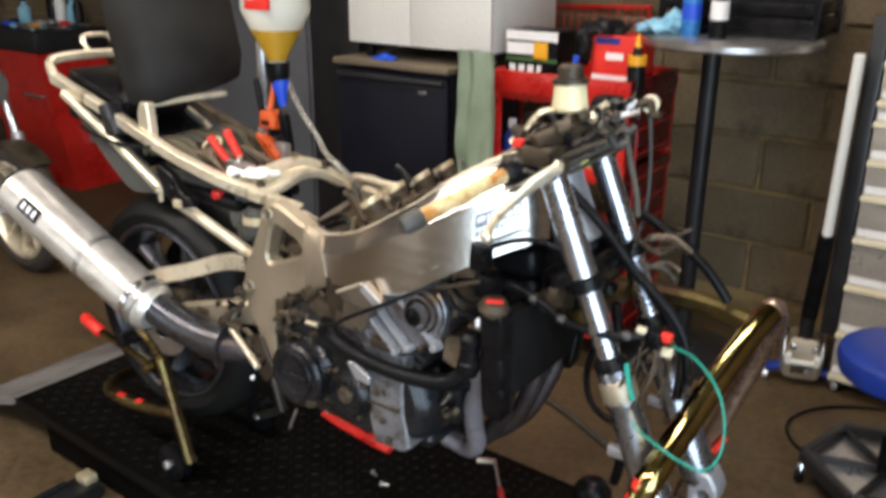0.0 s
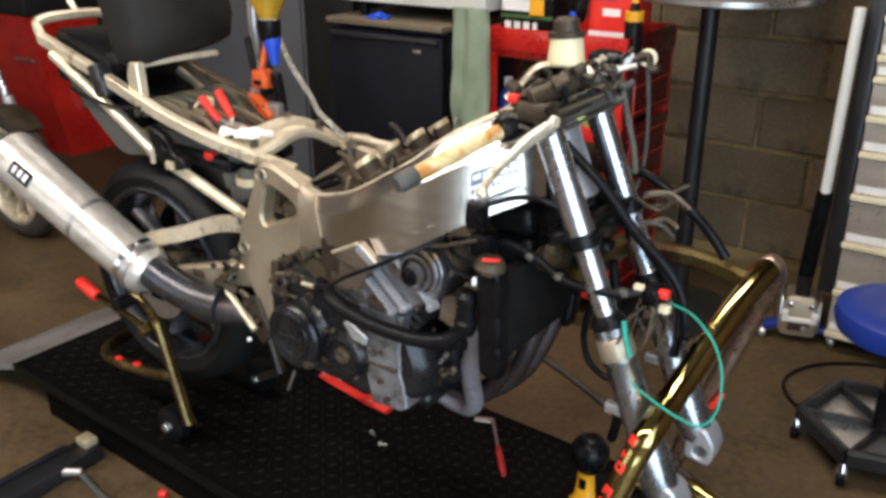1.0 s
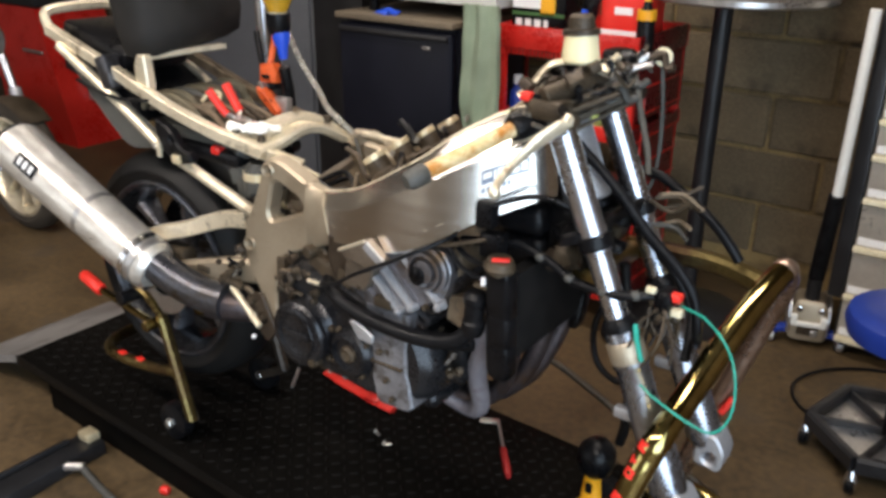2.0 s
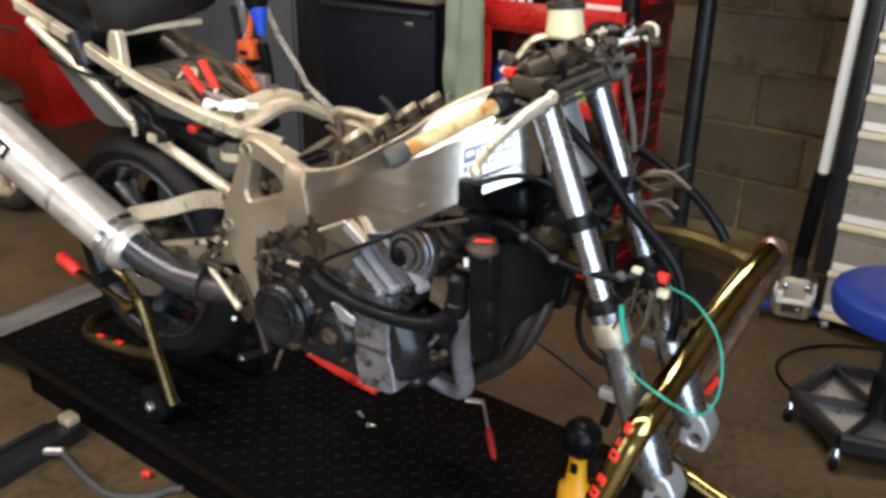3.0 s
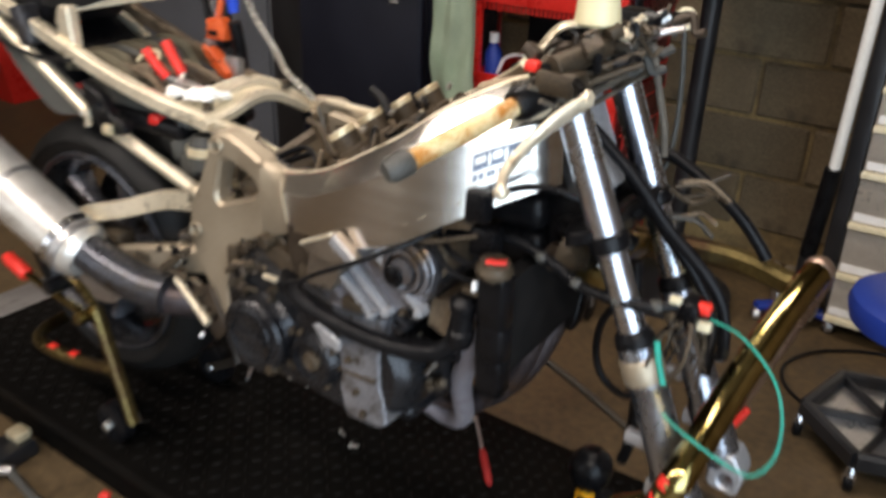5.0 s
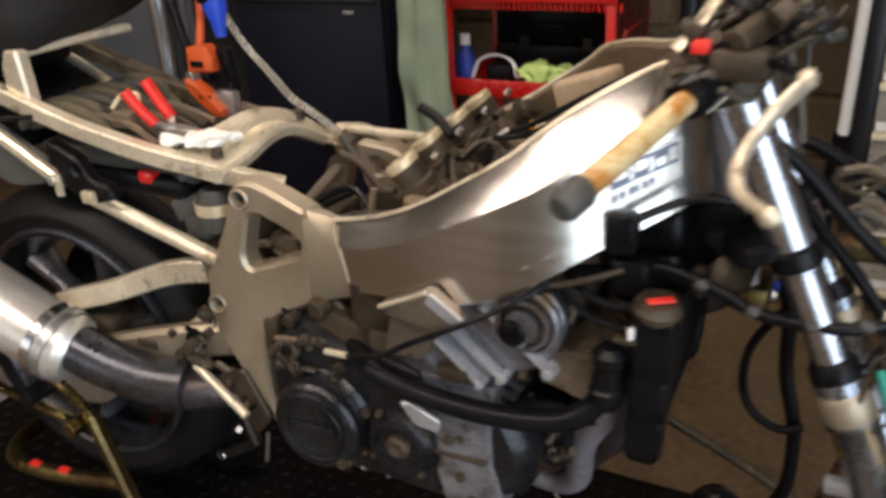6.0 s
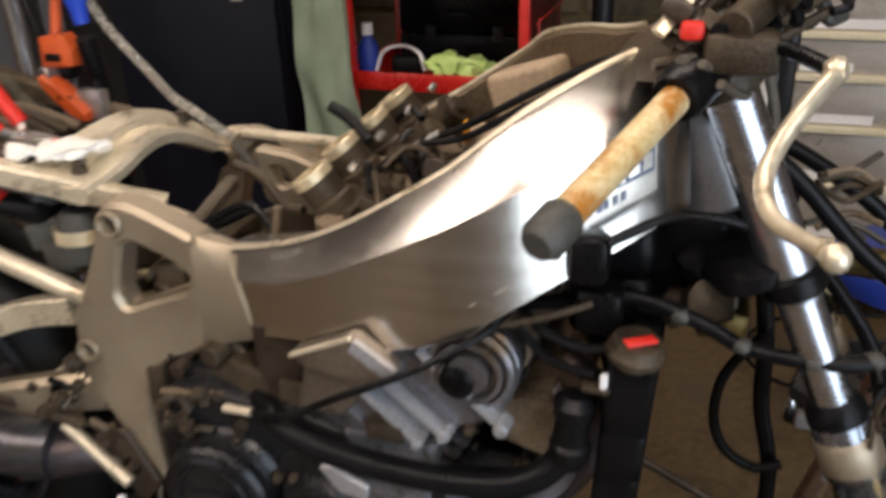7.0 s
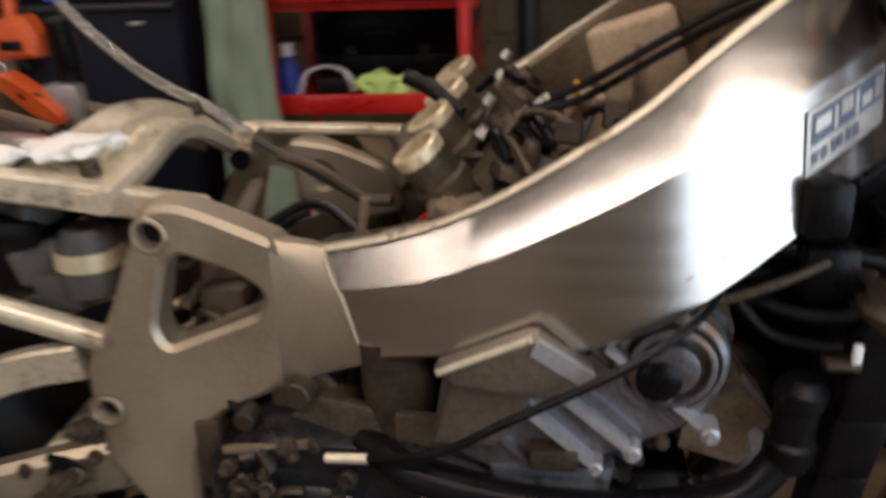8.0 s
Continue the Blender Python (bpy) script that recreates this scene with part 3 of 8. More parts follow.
def round_table():
    t = thing("round_table", "round bar table with aluminium rim and black post", "table", (TX, TY, 0))
    part("tabletop", turned(B(), (TX, TY, 1.138), (TX, TY, 1.165), ((0, 0.275), (0.2, 0.287), (0.8, 0.287), (1, 0.28)), 64), M_STEEL, t)
    part("post", rod(B(), (-0.237, 1.62, 0.02), (-0.237, 1.62, 1.139), 0.03, seg=24), M_BLACKSTEEL, t)
    part("base", turned(B(), (-0.237, 1.62, 0), (-0.237, 1.62, 0.05), ((0, 0.22), (0.3, 0.22), (0.7, 0.12), (1, 0.035)), 40), M_BLACKSTEEL, t)


def spray_can(name, label, x, y, z, r, h, mat, cap, band):
    t = thing(name, label, "spray can", (x, y, z))
    part("can", turned(B(), (x, y, z), (x, y, z + h), ((0, r * 0.95), (0.02, r), (0.8, r), (0.86, r * 0.9), (0.9, r * 0.6), (1, r * 0.5)), 24), mat, t)
    part("cap", turned(B(), (x, y, z + h * 0.88), (x, y, z + h * 1.12), ((0, r * 0.8), (0.8, r * 0.75), (1, r * 0.55)), 20), cap, t)
    part("label_band", turned(B(), (x, y, z + h * 0.3), (x, y, z + h * 0.6), ((0, r * 1.012), (1, r * 1.012)), 24), band, t)


def stool():
    cx, cy = 0.555, 1.10
    t = thing("mechanic_stool", "round blue vinyl mechanic stool with tray base on casters", "stool", (cx, cy, 0))
    part("seat", turned(B(), (cx, cy, 0.375), (cx, cy, 0.455), ((0, 0.14), (0.05, 0.172), (0.5, 0.182), (0.8, 0.176), (0.93, 0.16), (1, 0.12), (1.0, 0.02)), 48), M_BLUE, t, "blue padded vinyl seat")
    part("post", rod(B(), (cx, cy, 0.08), (cx, cy, 0.38), 0.024), M_BLACKSTEEL, t)
    part("sleeve", rod(B(), (cx, cy, 0.08), (cx, cy, 0.2), 0.034), M_PLASTIC, t)
    hexa = [(cx + 0.215 * math.cos(radians(a)), cy + 0.215 * math.sin(radians(a))) for a in range(15, 375, 60)]
    part("tray", plate(B(), fillet(hexa, 0.03), [], lambda u, v, d: (u, v, 0.075 - 0.012 * d), 0.012, 0.003), M_STEEL, t)
    bm = B()
    for k in range(6):
        a, b = Vector((*hexa[k], 0.085)), Vector((*hexa[(k + 1) % 6], 0.085))
        squaretube(bm, (a, b), 0.03, 0.05)
    part("tray_rim", bm, M_BLACKSTEEL, t)
    for k in range(3):
        a, b = Vector((*hexa[k], 0.085)), Vector((*hexa[k + 3], 0.085))
        part("divider", squaretube(B(), (a, b), 0.012, 0.03), M_BLACKSTEEL, t)
    for k in range(6):
        x, y = cx + 0.22 * math.cos(radians(15 + 60 * k)), cy + 0.22 * math.sin(radians(15 + 60 * k))
        w = part("caster", turned(B(), (x - 0.012, y, 0.026), (x + 0.012, y, 0.026), ((0, 0.02), (0.2, 0.026), (0.8, 0.026), (1, 0.02)), 18), M_RUBBER, t)
        part("caster_hood", turned(B(), (x, y, 0.028), (x, y, 0.07), ((0, 0.02), (0.5, 0.017), (1, 0.008)), 14), M_CHROME, w)


def drawer_cabinet():
    x0, x1, y0, y1 = 0.268, 0.95, 1.62, 2.03
    t = thing("drawer_cabinet", "steel drawer cabinet with cream drawer pulls and paper labels", "cabinet", (0.6, 1.85, 0))
    part("body", box(B(), (x0 + 0.004, y0 + 0.025, 0.06), (x1, y1, 1.24), 0.006), M_BLACKSTEEL, t)
    part("side_rail", box(B(), (x0 - 0.035, y0 - 0.012, 0.215), (x0 + 0.012, y0 + 0.03, 1.25), 0.006), M_BLACKSTEEL, t)
    for x in (x0 + 0.03, x1 - 0.05):
        for y in (y0 + 0.05, y1 - 0.05):
            part("foot", rod(B(), (x, y, 0), (x, y, 0.065), 0.02), M_PLASTIC, t)
    zs = (0.062, 0.215, 0.385, 0.548, 0.688, 0.80, 0.92, 0.985, 1.10, 1.2)
    for a, b in zip(zs, zs[1:]):
        d = part("drawer", box(B(), (x0 + 0.016, y0, a + 0.004), (x1 - 0.01, y0 + 0.022, b - 0.003), 0.002), M_DRAWER, t)
        part("pull", box(B(), (x0 + 0.014, y0 - 0.018, a), (x1 - 0.008, y0 + 0.001, a + 0.02), 0.004), M_CREAM, d, "cream full-width drawer pull")
        w = 0.13 if (b - a) < 0.12 else 0.2
        lb = part("paper_label", box(B(), (x0 + 0.022, y0 - 0.004, a + 0.026), (x0 + 0.022 + w, y0 - 0.001, a + 0.05)), M_PAPER, d, "white paper label with red print", smooth=0)
    return t


def floor_jack():
    t = thing("floor_jack", "aluminium trolley jack with blue caster arms and an upright handle", "jack", (0.18, 1.72, 0))
    cx, cy = 0.195, 1.80
    for s in (-1, 1):
        part("side_plate", plate(B(), fillet([(cy - 0.06, 0.035), (cy + 0.22, 0.05), (cy + 0.22, 0.1), (cy + 0.02, 0.17), (cy - 0.05, 0.165), (cy - 0.075, 0.1)], 0.02), [circle2(cy + 0.0, 0.1, 0.02, 12)], lambda u, v, d, s=s: (cx + s * (0.068 - 0.01 * d), u, v), 0.01), M_STEEL, t)
        arm = part("caster_arm", squaretube(B(), (Vector((cx + s * 0.06, cy - 0.03, 0.05)), Vector((cx + s * 0.118, cy - 0.055, 0.048))), 0.04, 0.024), M_BLUE, t, "blue caster arm")
        x, y = cx + s * 0.112, cy - 0.058
        part("caster", turned(B(), (x - 0.011, y, 0.022), (x + 0.011, y, 0.022), ((0, 0.018), (0.2, 0.022), (0.8, 0.022), (1, 0.018)), 18), M_STEEL, arm)
        part("caster_hood", turned(B(), (x, y, 0.022), (x, y, 0.04), ((0, 0.021), (0.5, 0.019), (1, 0.01)), 14), M_CHROME, arm)
        part("lug", box(B(), (cx + s * 0.047 - 0.01, cy - 0.088, 0.095), (cx + s * 0.047 + 0.01, cy - 0.07, 0.125), 0.003), M_WHITE, t)
        part("pivot_bolt", turned(B(), (cx + s * 0.035, cy - 0.07, 0.145), (cx + s * 0.035, cy - 0.085, 0.145), ((0, 0.011), (0.6, 0.011), (0.7, 0.007), (1, 0.006)), 12), M_CHROME, t)
    part("pump_block", sweep(B(), [[(cx + u * k, y, 0.03 + v * k2) for u, v in fillet([(-0.06, 0.0), (0.06, 0.0), (0.064, 0.08), (0.045, 0.145), (-0.045, 0.145), (-0.064, 0.08)], 0.014, 3)] for y, k, k2 in ((cy - 0.075, 0.86, 0.92), (cy - 0.068, 1.0, 1.0), (cy + 0.03, 1.0, 1.0), (cy + 0.04, 0.9, 0.95))]), M_CAST, t, smooth=35)
    part("recess", box(B(), (cx - 0.034, cy - 0.079, 0.05), (cx + 0.034, cy - 0.074, 0.083), 0.002), M_GRIME, t)
    part("crossbar", box(B(), (cx - 0.057, cy - 0.088, 0.085), (cx + 0.057, cy - 0.07, 0.1), 0.003), M_WHITE, t, "pale painted crossbar")
    part("release_valve", turned(B(), (cx + 0.02, cy - 0.07, 0.06), (cx + 0.024, cy - 0.092, 0.062), ((0, 0.012), (0.5, 0.012), (0.6, 0.008), (1, 0.007)), 12), M_STEEL, t)
    part("socket", tube(B(), [(0.195, 1.765, 0.165), (0.194, 1.75, 0.20), (0.193, 1.735, 0.27), (0.193, 1.73, 0.30)], 0.024, 14), M_BLACKSTEEL, t)
    h = part("handle", rod(B(), (0.193, 1.735, 0.26), (0.205, 1.705, 0.565), 0.026, seg=20), M_PLASTIC, t, "black rubber-covered handle")
    part("upper_tube", rod(B(), (0.205, 1.705, 0.56), (0.208, 1.675, 1.14), 0.0165, seg=20), M_WHITE, h, "pale grey painted tube")
    t.matrix_basis = pose(0.19, 1.63, 0, 0, 0, 15) @ Matrix.Translation((-0.195, -1.742, 0)) @ t.matrix_basis


round_table()
stool()
drawer_cabinet()
floor_jack()


# ---- lift table ----
LZ = 0.175
DECK = 0.183
LX0, LX1, LY0, LY1 = -1.565, 0.42, -0.215, 0.423
def lift_table():
    t = thing("lift_table", "black tread-plate motorcycle lift table, lowered", "lift table", (-0.55, 0.15, 0))
    part("deck", box(B(), (LX0, LY0, DECK - 0.03), (LX1, LY1, DECK), 0.003), M_MAT, t)
    bm = B()
    box(bm, (LX0 + 0.05, LY0 + 0.05, 0.0), (LX1 - 0.05, LY0 + 0.075, DECK - 0.03))
    part("near_skirt", bm, M_MAT, t)
    part("far_skirt", box(B(), (LX0 + 0.01, LY1 - 0.03, 0.0), (LX1 - 0.01, LY1 - 0.004, DECK - 0.03)), M_MAT, t)
    part("end_skirt", box(B(), (LX1 - 0.09, LY0 + 0.076, 0.0), (LX1 - 0.055, LY1 - 0.031, DECK - 0.03)), M_MAT, t)
    part("edge_rail", box(B(), (LX0, LY0 - 0.006, DECK - 0.026), (LX1, LY0 - 0.001, DECK + 0.004), 0.002), M_TREAD, t, "worn black edge rail")
    verts, faces = [], []
    sx, sy = 0.030, 0.030
    k = 0
    for i in range(int((LX1 - LX0 - 0.03) / sx)):
        for j in range(int((LY1 - LY0 - 0.03) / sy)):
            cx, cy = LX0 + 0.02 + sx * (i + 0.5), LY0 + 0.02 + sy * (j + 0.5)
            a = radians(45 if (i + j) % 2 else -45)
            ux, uy = math.cos(a), math.sin(a)
            base = len(verts)
            for (p, q, z) in ((-0.0128, 0, 0), (0, -0.0045, 0), (0.0128, 0, 0), (0, 0.0045, 0), (-0.006, 0, 0.0024), (0.006, 0, 0.0024)):
                verts.append((cx + p * ux - q * uy, cy + p * uy + q * ux, DECK + z - 0.0002))
            faces += [(base, base + 1, base + 4), (base + 1, base + 5, base + 4), (base + 1, base + 2, base + 5), (base + 2, base + 3, base + 5), (base + 3, base + 4, base + 5), (base + 3, base, base + 4)]
    me = bpy.data.meshes.new("tread")
    me.from_pydata(verts, [], faces)
    me.materials.append(M_TREAD)
    o = new("tread", me)
    o.parent = t
    o.matrix_basis = Matrix.Translation(t.location).inverted()
    tagged(o, kind="stuff")
    r = part("ramp", sweep(B(), [[(LX0 - 0.003, y, DECK - 0.002), (LX0 - 0.44, y, 0.012), (LX0 - 0.44, y, 0.0), (LX0 - 0.003, y, DECK - 0.03)] for y in (LY0 + 0.01, LY1 - 0.01)]), M_RAMP, t, "worn grey steel loading ramp")
    t.matrix_basis = pose(-0.55, 0.1, 0, 0, 0, -1.7) @ Matrix.Translation((0.55, -0.1, 0)) @ t.matrix_basis


lift_table()

# ---- the stripped motorcycle ----
bike = thing("motorcycle", "stripped sport motorcycle without fairing, tank and front wheel, on paddock stands", "motorcycle", (-0.4, 0, LZ))
RAKE = 0.437


def fork_x(z):
    return 0.174 + RAKE * (0.946 - z)


def far_lift(x):
    """How much higher the far spar stands, between the pivot plate and the steering head."""
    return 0.042 * min(1.0, max(0.0, (x + 0.45) / 0.15), max(0.0, (0.03 - x) / 0.12))


def far_shift(x):
    """The far spar stands wider of the axis than the near one, away from the steering head."""
    return 0.07 * min(1.0, max(0.0, (0.08 - x) / 0.25))


# stations of the main spar: x, outer y, bottom, crease, top
SPAR = ((-0.396, -0.1232, 0.800, 0.880, 0.912), (-0.345, -0.1412, 0.824, 0.892, 0.925), (-0.29, -0.158, 0.839, 0.906, 0.943), (-0.235, -0.173, 0.848, 0.931, 0.970), (-0.185, -0.182, 0.858, 0.957, 0.999), (-0.14, -0.185, 0.871, 0.980, 1.024), (-0.10, -0.182, 0.888, 1.000, 1.047),
        (-0.06, -0.171, 0.912, 1.021, 1.073), (-0.025, -0.155, 0.934, 1.040, 1.093), (0.01, -0.134, 0.953, 1.057, 1.111), (0.04, -0.111, 0.968, 1.068, 1.123), (0.065, -0.085, 0.979, 1.075, 1.130), (0.082, -0.055, 0.985, 1.078, 1.134))


def spar(s):
    """s = 1 for the side that faces away, -1 for the near one."""
    bm = B()
    fine = smooth_path([(a, b, c) for a, b, c, d, e in SPAR], 4)
    fine2 = smooth_path([(d, e, 0) for a, b, c, d, e in SPAR], 4)
    rings = []
    for k, (p, q) in enumerate(zip(fine, fine2)):
        n = fine[min(k + 1, len(fine) - 1)] - fine[max(k - 1, 0)]
        nx, ny = -n.y, n.x
        ln = math.hypot(nx, ny)
        nx, ny = nx / ln, ny / ln
        def pt(inw, z):
            return (p.x + nx * inw, far_shift(p.x) - (p.y + ny * inw) if s > 0 else p.y + ny * inw, z + (far_lift(p.x) if s > 0 else 0.0))
        zb, zc, zt = p.z, q.x, q.y
        ln_ = min(1.0, max(0.0, (p.x + 0.39) / 0.29))
        w_ = 0.009 + 0.033 * ln_
        rings.append([pt(0.005, zb), pt(0.0, zb + 0.005), pt(0.0115 * ln_, zc), pt(w_, zt - 0.004), pt(w_ + 0.003, zt - 0.001), pt(w_ + 0.007, zt), pt(0.062, zt - 0.001), pt(0.067, zt - 0.006), pt(0.067, zb + 0.01), pt(0.056, zb)])
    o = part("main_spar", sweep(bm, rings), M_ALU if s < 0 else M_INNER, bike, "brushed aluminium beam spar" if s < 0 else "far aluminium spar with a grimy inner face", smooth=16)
    # the sheen on each top edge is put in as a paler lip
    if s > 0:
        part("top_lip", tube(B(), [Vector(r[6]) + Vector((0, 0.002, 0.0012)) for r in rings[4:-2:3]], 0.0034, 8, n=4), M_RAIL, o, "top edge, coloured paler for its sheen")
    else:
        part("top_lip", tube(B(), [Vector(r[5]) + Vector((0, 0.002, -0.003)) for r in rings[1:-4:3]], 0.0058, 10, n=4), M_RAIL, o, "rounded top edge, coloured paler for its sheen")
    return o


OUT = [(-0.534, 0.930), (-0.527, 0.952), (-0.497, 0.957), (-0.466, 0.947), (-0.431, 0.932), (-0.409, 0.9225), (-0.409, 0.7915), (-0.452, 0.772), (-0.487, 0.753), (-0.505, 0.715), (-0.512, 0.656), (-0.505, 0.575), (-0.485, 0.553), (-0.515, 0.585), (-0.545, 0.628), (-0.572, 0.672), (-0.597, 0.712), (-0.600, 0.775), (-0.595, 0.808), (-0.567, 0.855)]
TRI = [(-0.509, 0.905), (-0.526, 0.842), (-0.518, 0.824), (-0.431, 0.860), (-0.426, 0.878), (-0.445, 0.893), (-0.495, 0.912)]


def pivot_plate(s):
    def side(y):
        return y if s < 0 else -y + 0.06
    def place(u, v, d):
        if u > -0.418 and d < 0.3:
            d = 0.0
        return (u, side(-0.124 + 0.035 * d), v)
    o = part("pivot_plate", plate(B(), fillet(OUT, 0.014), [fillet(TRI, 0.016), circle2(-0.517, 0.930, 0.0115, 18), circle2(-0.583, 0.760, 0.011, 18)], place, 0.035, 0.0055), M_CAST, bike, "cast aluminium swingarm pivot plate with a triangular hole", smooth=35)
    for u, v, r in ((-0.517, 0.930, 0.0165), (-0.583, 0.760, 0.016)):
        y = -0.126 if s < 0 else 0.126
        ring = B()
        x, yy, d = axes_of((0, 1, 0))
        c = Vector((u, y, v))
        skin(ring, [ring_at(ring, c + Vector((0, k, 0)), x, yy, rr, 20) for k, rr in ((0.02 * (1 if s < 0 else -1), 0.0112), (0.0, 0.0112), (-0.002 * (1 if s < 0 else -1), 0.0125), (-0.002 * (1 if s < 0 else -1), 0.0145), (0.001 * (1 if s < 0 else -1), r))], cap=False)
        part("bolt_boss", ring, M_CAST, o)
        # black disc stands in for the shade down the hole
        part("hole_shade", turned(B(), (u, y * 0.88, v), (u, y * 0.80, v), ((0, 0.0112), (1, 0.0112)), 18), M_PLASTIC, o)
    # the cast root that turns the plate into the spar, ending on a slanting weld
    rings = []
    for k in range(9):
        ring = []
        for row in range(8):
            f = (0.0, 0.0, 0.55, 1.0, 1.0, 1.0, 1.0, 0.0)[row]
            zs = 0.824 + 0.094 * f
            x = -0.417 + (0.045 + 0.032 * (0.918 - zs) / 0.094) * k / 8
            q = 0.0 if x < -0.412 else (x + 0.412) ** 2 / 0.08 if x < -0.372 else x + 0.392
            y = -0.124 - 0.34 * q - 0.0006 - 0.0022 * (k / 8) ** 2
            zb = 0.7915 + 0.467 * (x + 0.409)
            zt = 0.9225 - (0.43 if x < -0.409 else 0.12) * (x + 0.409)
            m = min(1.0, max(0.0, (x + 0.409) / 0.035))
            zc, w = zt - 0.010 - 0.022 * m, 0.003 + 0.008 * m
            inset, z = ((0.005, zb), (0.0, zb + 0.005), (0.0, zc), (w, zt - 0.004), (w + 0.003, zt - 0.001), (w + 0.008, zt), (0.034, zt - 0.004), (0.034, zb + 0.004))[row]
            ring.append((x, side(y + inset), z))
        rings.append(ring)
    part("spar_root", sweep(B(), rings), M_CAST, o, smooth=50)
    part("weld_seam", tube(B(), [(-0.371, y_(s, -0.125), 0.914), (-0.361, y_(s, -0.1352), 0.884), (-0.353, y_(s, -0.1380), 0.862), (-0.341, y_(s, -0.1415), 0.828)], 0.0015, 8), M_CAST, o)
    return o


def y_(s, y):
    return y if s < 0 else -y


for s in (-1, 1):
    spar(s)
    pivot_plate(s)

# folded engine hanger below the near spar, and its plain twin
hanger = part("engine_hanger", plate(B(), [(-0.278, 0.842), (-0.274, 0.848), (-0.206, 0.884), (-0.198, 0.884), (-0.158, 0.856), (-0.172, 0.839), (-0.198, 0.832), (-0.262, 0.832)], [], lambda u, v, d: (u, -0.202 + 0.25 * max(0.0, -0.205 - u) + 0.018 * d, v), 0.018, 0.004), M_HANGER, bike, "folded alloy engine hanger with edges coloured as lit", smooth=20)
part("lower_flange", plate(B(), [(-0.264, 0.834), (-0.198, 0.834), (-0.214, 0.79), (-0.232, 0.768), (-0.284, 0.770)], [], lambda u, v, d: (u, -0.184 + 0.2 * (0.84 - v) + 0.02 * d, v), 0.02, 0.004), M_HANGER, hanger, smooth=20)
# light caught by the fold and top edge, laid on as paler strips
part("lit_fold", sweep(B(), [[p + Vector((0.0035, 0, 0.006)), p + Vector((-0.0035, 0, -0.006)), p + Vector((-0.0035, 0.006, -0.006)), p + Vector((0.0035, 0.006, 0.006))] for p in (Vector((-0.201, -0.2045, 0.878)), Vector((-0.18, -0.2048, 0.864)), Vector((-0.161, -0.2045, 0.851)))]), M_SILVER, hanger, "folded edge, coloured paler as if lit", smooth=20)
part("top_edge", rod(B(), (-0.274, -0.188, 0.846), (-0.203, -0.200, 0.883), 0.0032, seg=8), M_RAIL, hanger)
part("engine_hanger", plate(B(), fillet([(-0.245, 0.86), (-0.175, 0.882), (-0.125, 0.845), (-0.14, 0.80), (-0.235, 0.80)], 0.01), [], lambda u, v, d: (u, 0.2 - 0.02 * d, v), 0.02, 0.005), M_CAST, bike)

hd = Vector((RAKE, 0, -1)).normalized()
head_top, head_low = Vector((0.043, 0, 1.13)), Vector((0.043, 0, 1.13)) + hd * 0.17
part("steering_head", rod(B(), head_top, head_low, 0.040, seg=28), M_SILVER, bike, "silver steering head")
bm = B()
box(bm, (-0.50, -0.09, 0.835), (-0.455, 0.09, 0.868), 0.01)
part("rear_crossmember", bm, M_GRIME, bike)
part("lower_crossmember", rod(B(), (-0.55, -0.1, 0.62), (-0.55, 0.1, 0.62), 0.022), M_CAST, bike)
part("swingarm_pivot", rod(B(), (-0.553, -0.112, 0.69), (-0.553, 0.112, 0.69), 0.014), M_LINK, bike)


# ---- subframe ----
for s in (-1, 1):
    # far rail is browner and darker than the near one
    r = part("seat_rail", squaretube(B(), ([(-0.495, -0.052, 0.926), (-0.545, -0.078, 0.943), (-0.60, -0.099, 0.959), (-0.66, -0.109, 0.971)] if s < 0 else [(-0.555, 0.118, 0.950), (-0.60, 0.112, 0.962)]) + [ (-0.72, y_(s, -0.114), 0.984), (-0.83, y_(s, -0.115), 1.009), (-1.02, y_(s, -0.115), 1.066), (-1.25, y_(s, -0.112), 1.128)], 0.023, 0.026, bevel=0.14), M_RAIL if s < 0 else M_INNER, bike, "bare alloy seat rail" if s < 0 else "darker brown far seat rail")
    part("lower_rail", squaretube(B(), [(-1.19, y_(s, -0.128), 1.098), (-1.0, y_(s, -0.13), 1.008), (-0.84, y_(s, -0.128), 0.918)], 0.018, 0.02), M_RAIL, bike)
    part("subframe_strut", rod(B(), (-0.81, y_(s, -0.105), 0.89), (-0.575, y_(s, -0.112), 0.825), 0.0125), M_RAIL, bike)
    sb = part("strut_bracket", plate(B(), fillet([(-0.855, 0.985), (-0.80, 0.965), (-0.775, 0.93), (-0.745, 0.925), (-0.735, 0.905), (-0.79, 0.89), (-0.835, 0.915)], 0.01), [circle2(-0.80, 0.945, 0.008, 12)], lambda u, v, d: (u, y_(s, -0.135 + 0.02 * d), v), 0.02, 0.004), M_PLASTIC, bike, "black footrest bracket block")
    part("yellow_clip", box(B(), (-0.788, y_(s, -0.142) - 0.006, 0.898), (-0.765, y_(s, -0.142) + 0.006, 0.918), 0.004), M_BRASS, sb, "dull yellow clip")
    part("hanging_tab", box(B(), (-0.845, y_(s, -0.138) - 0.004, 0.90), (-0.832, y_(s, -0.138) + 0.004, 0.935), 0.003), M_RAIL, sb)
    bolt("bolt", (-0.845, y_(s, -0.138), 0.925), (0, -1 if s < 0 else 1, 0), 0.007, bike)
    bolt("bolt", (-1.02, y_(s, -0.13), 1.05), (0, -1 if s < 0 else 1, 0), 0.006, bike)
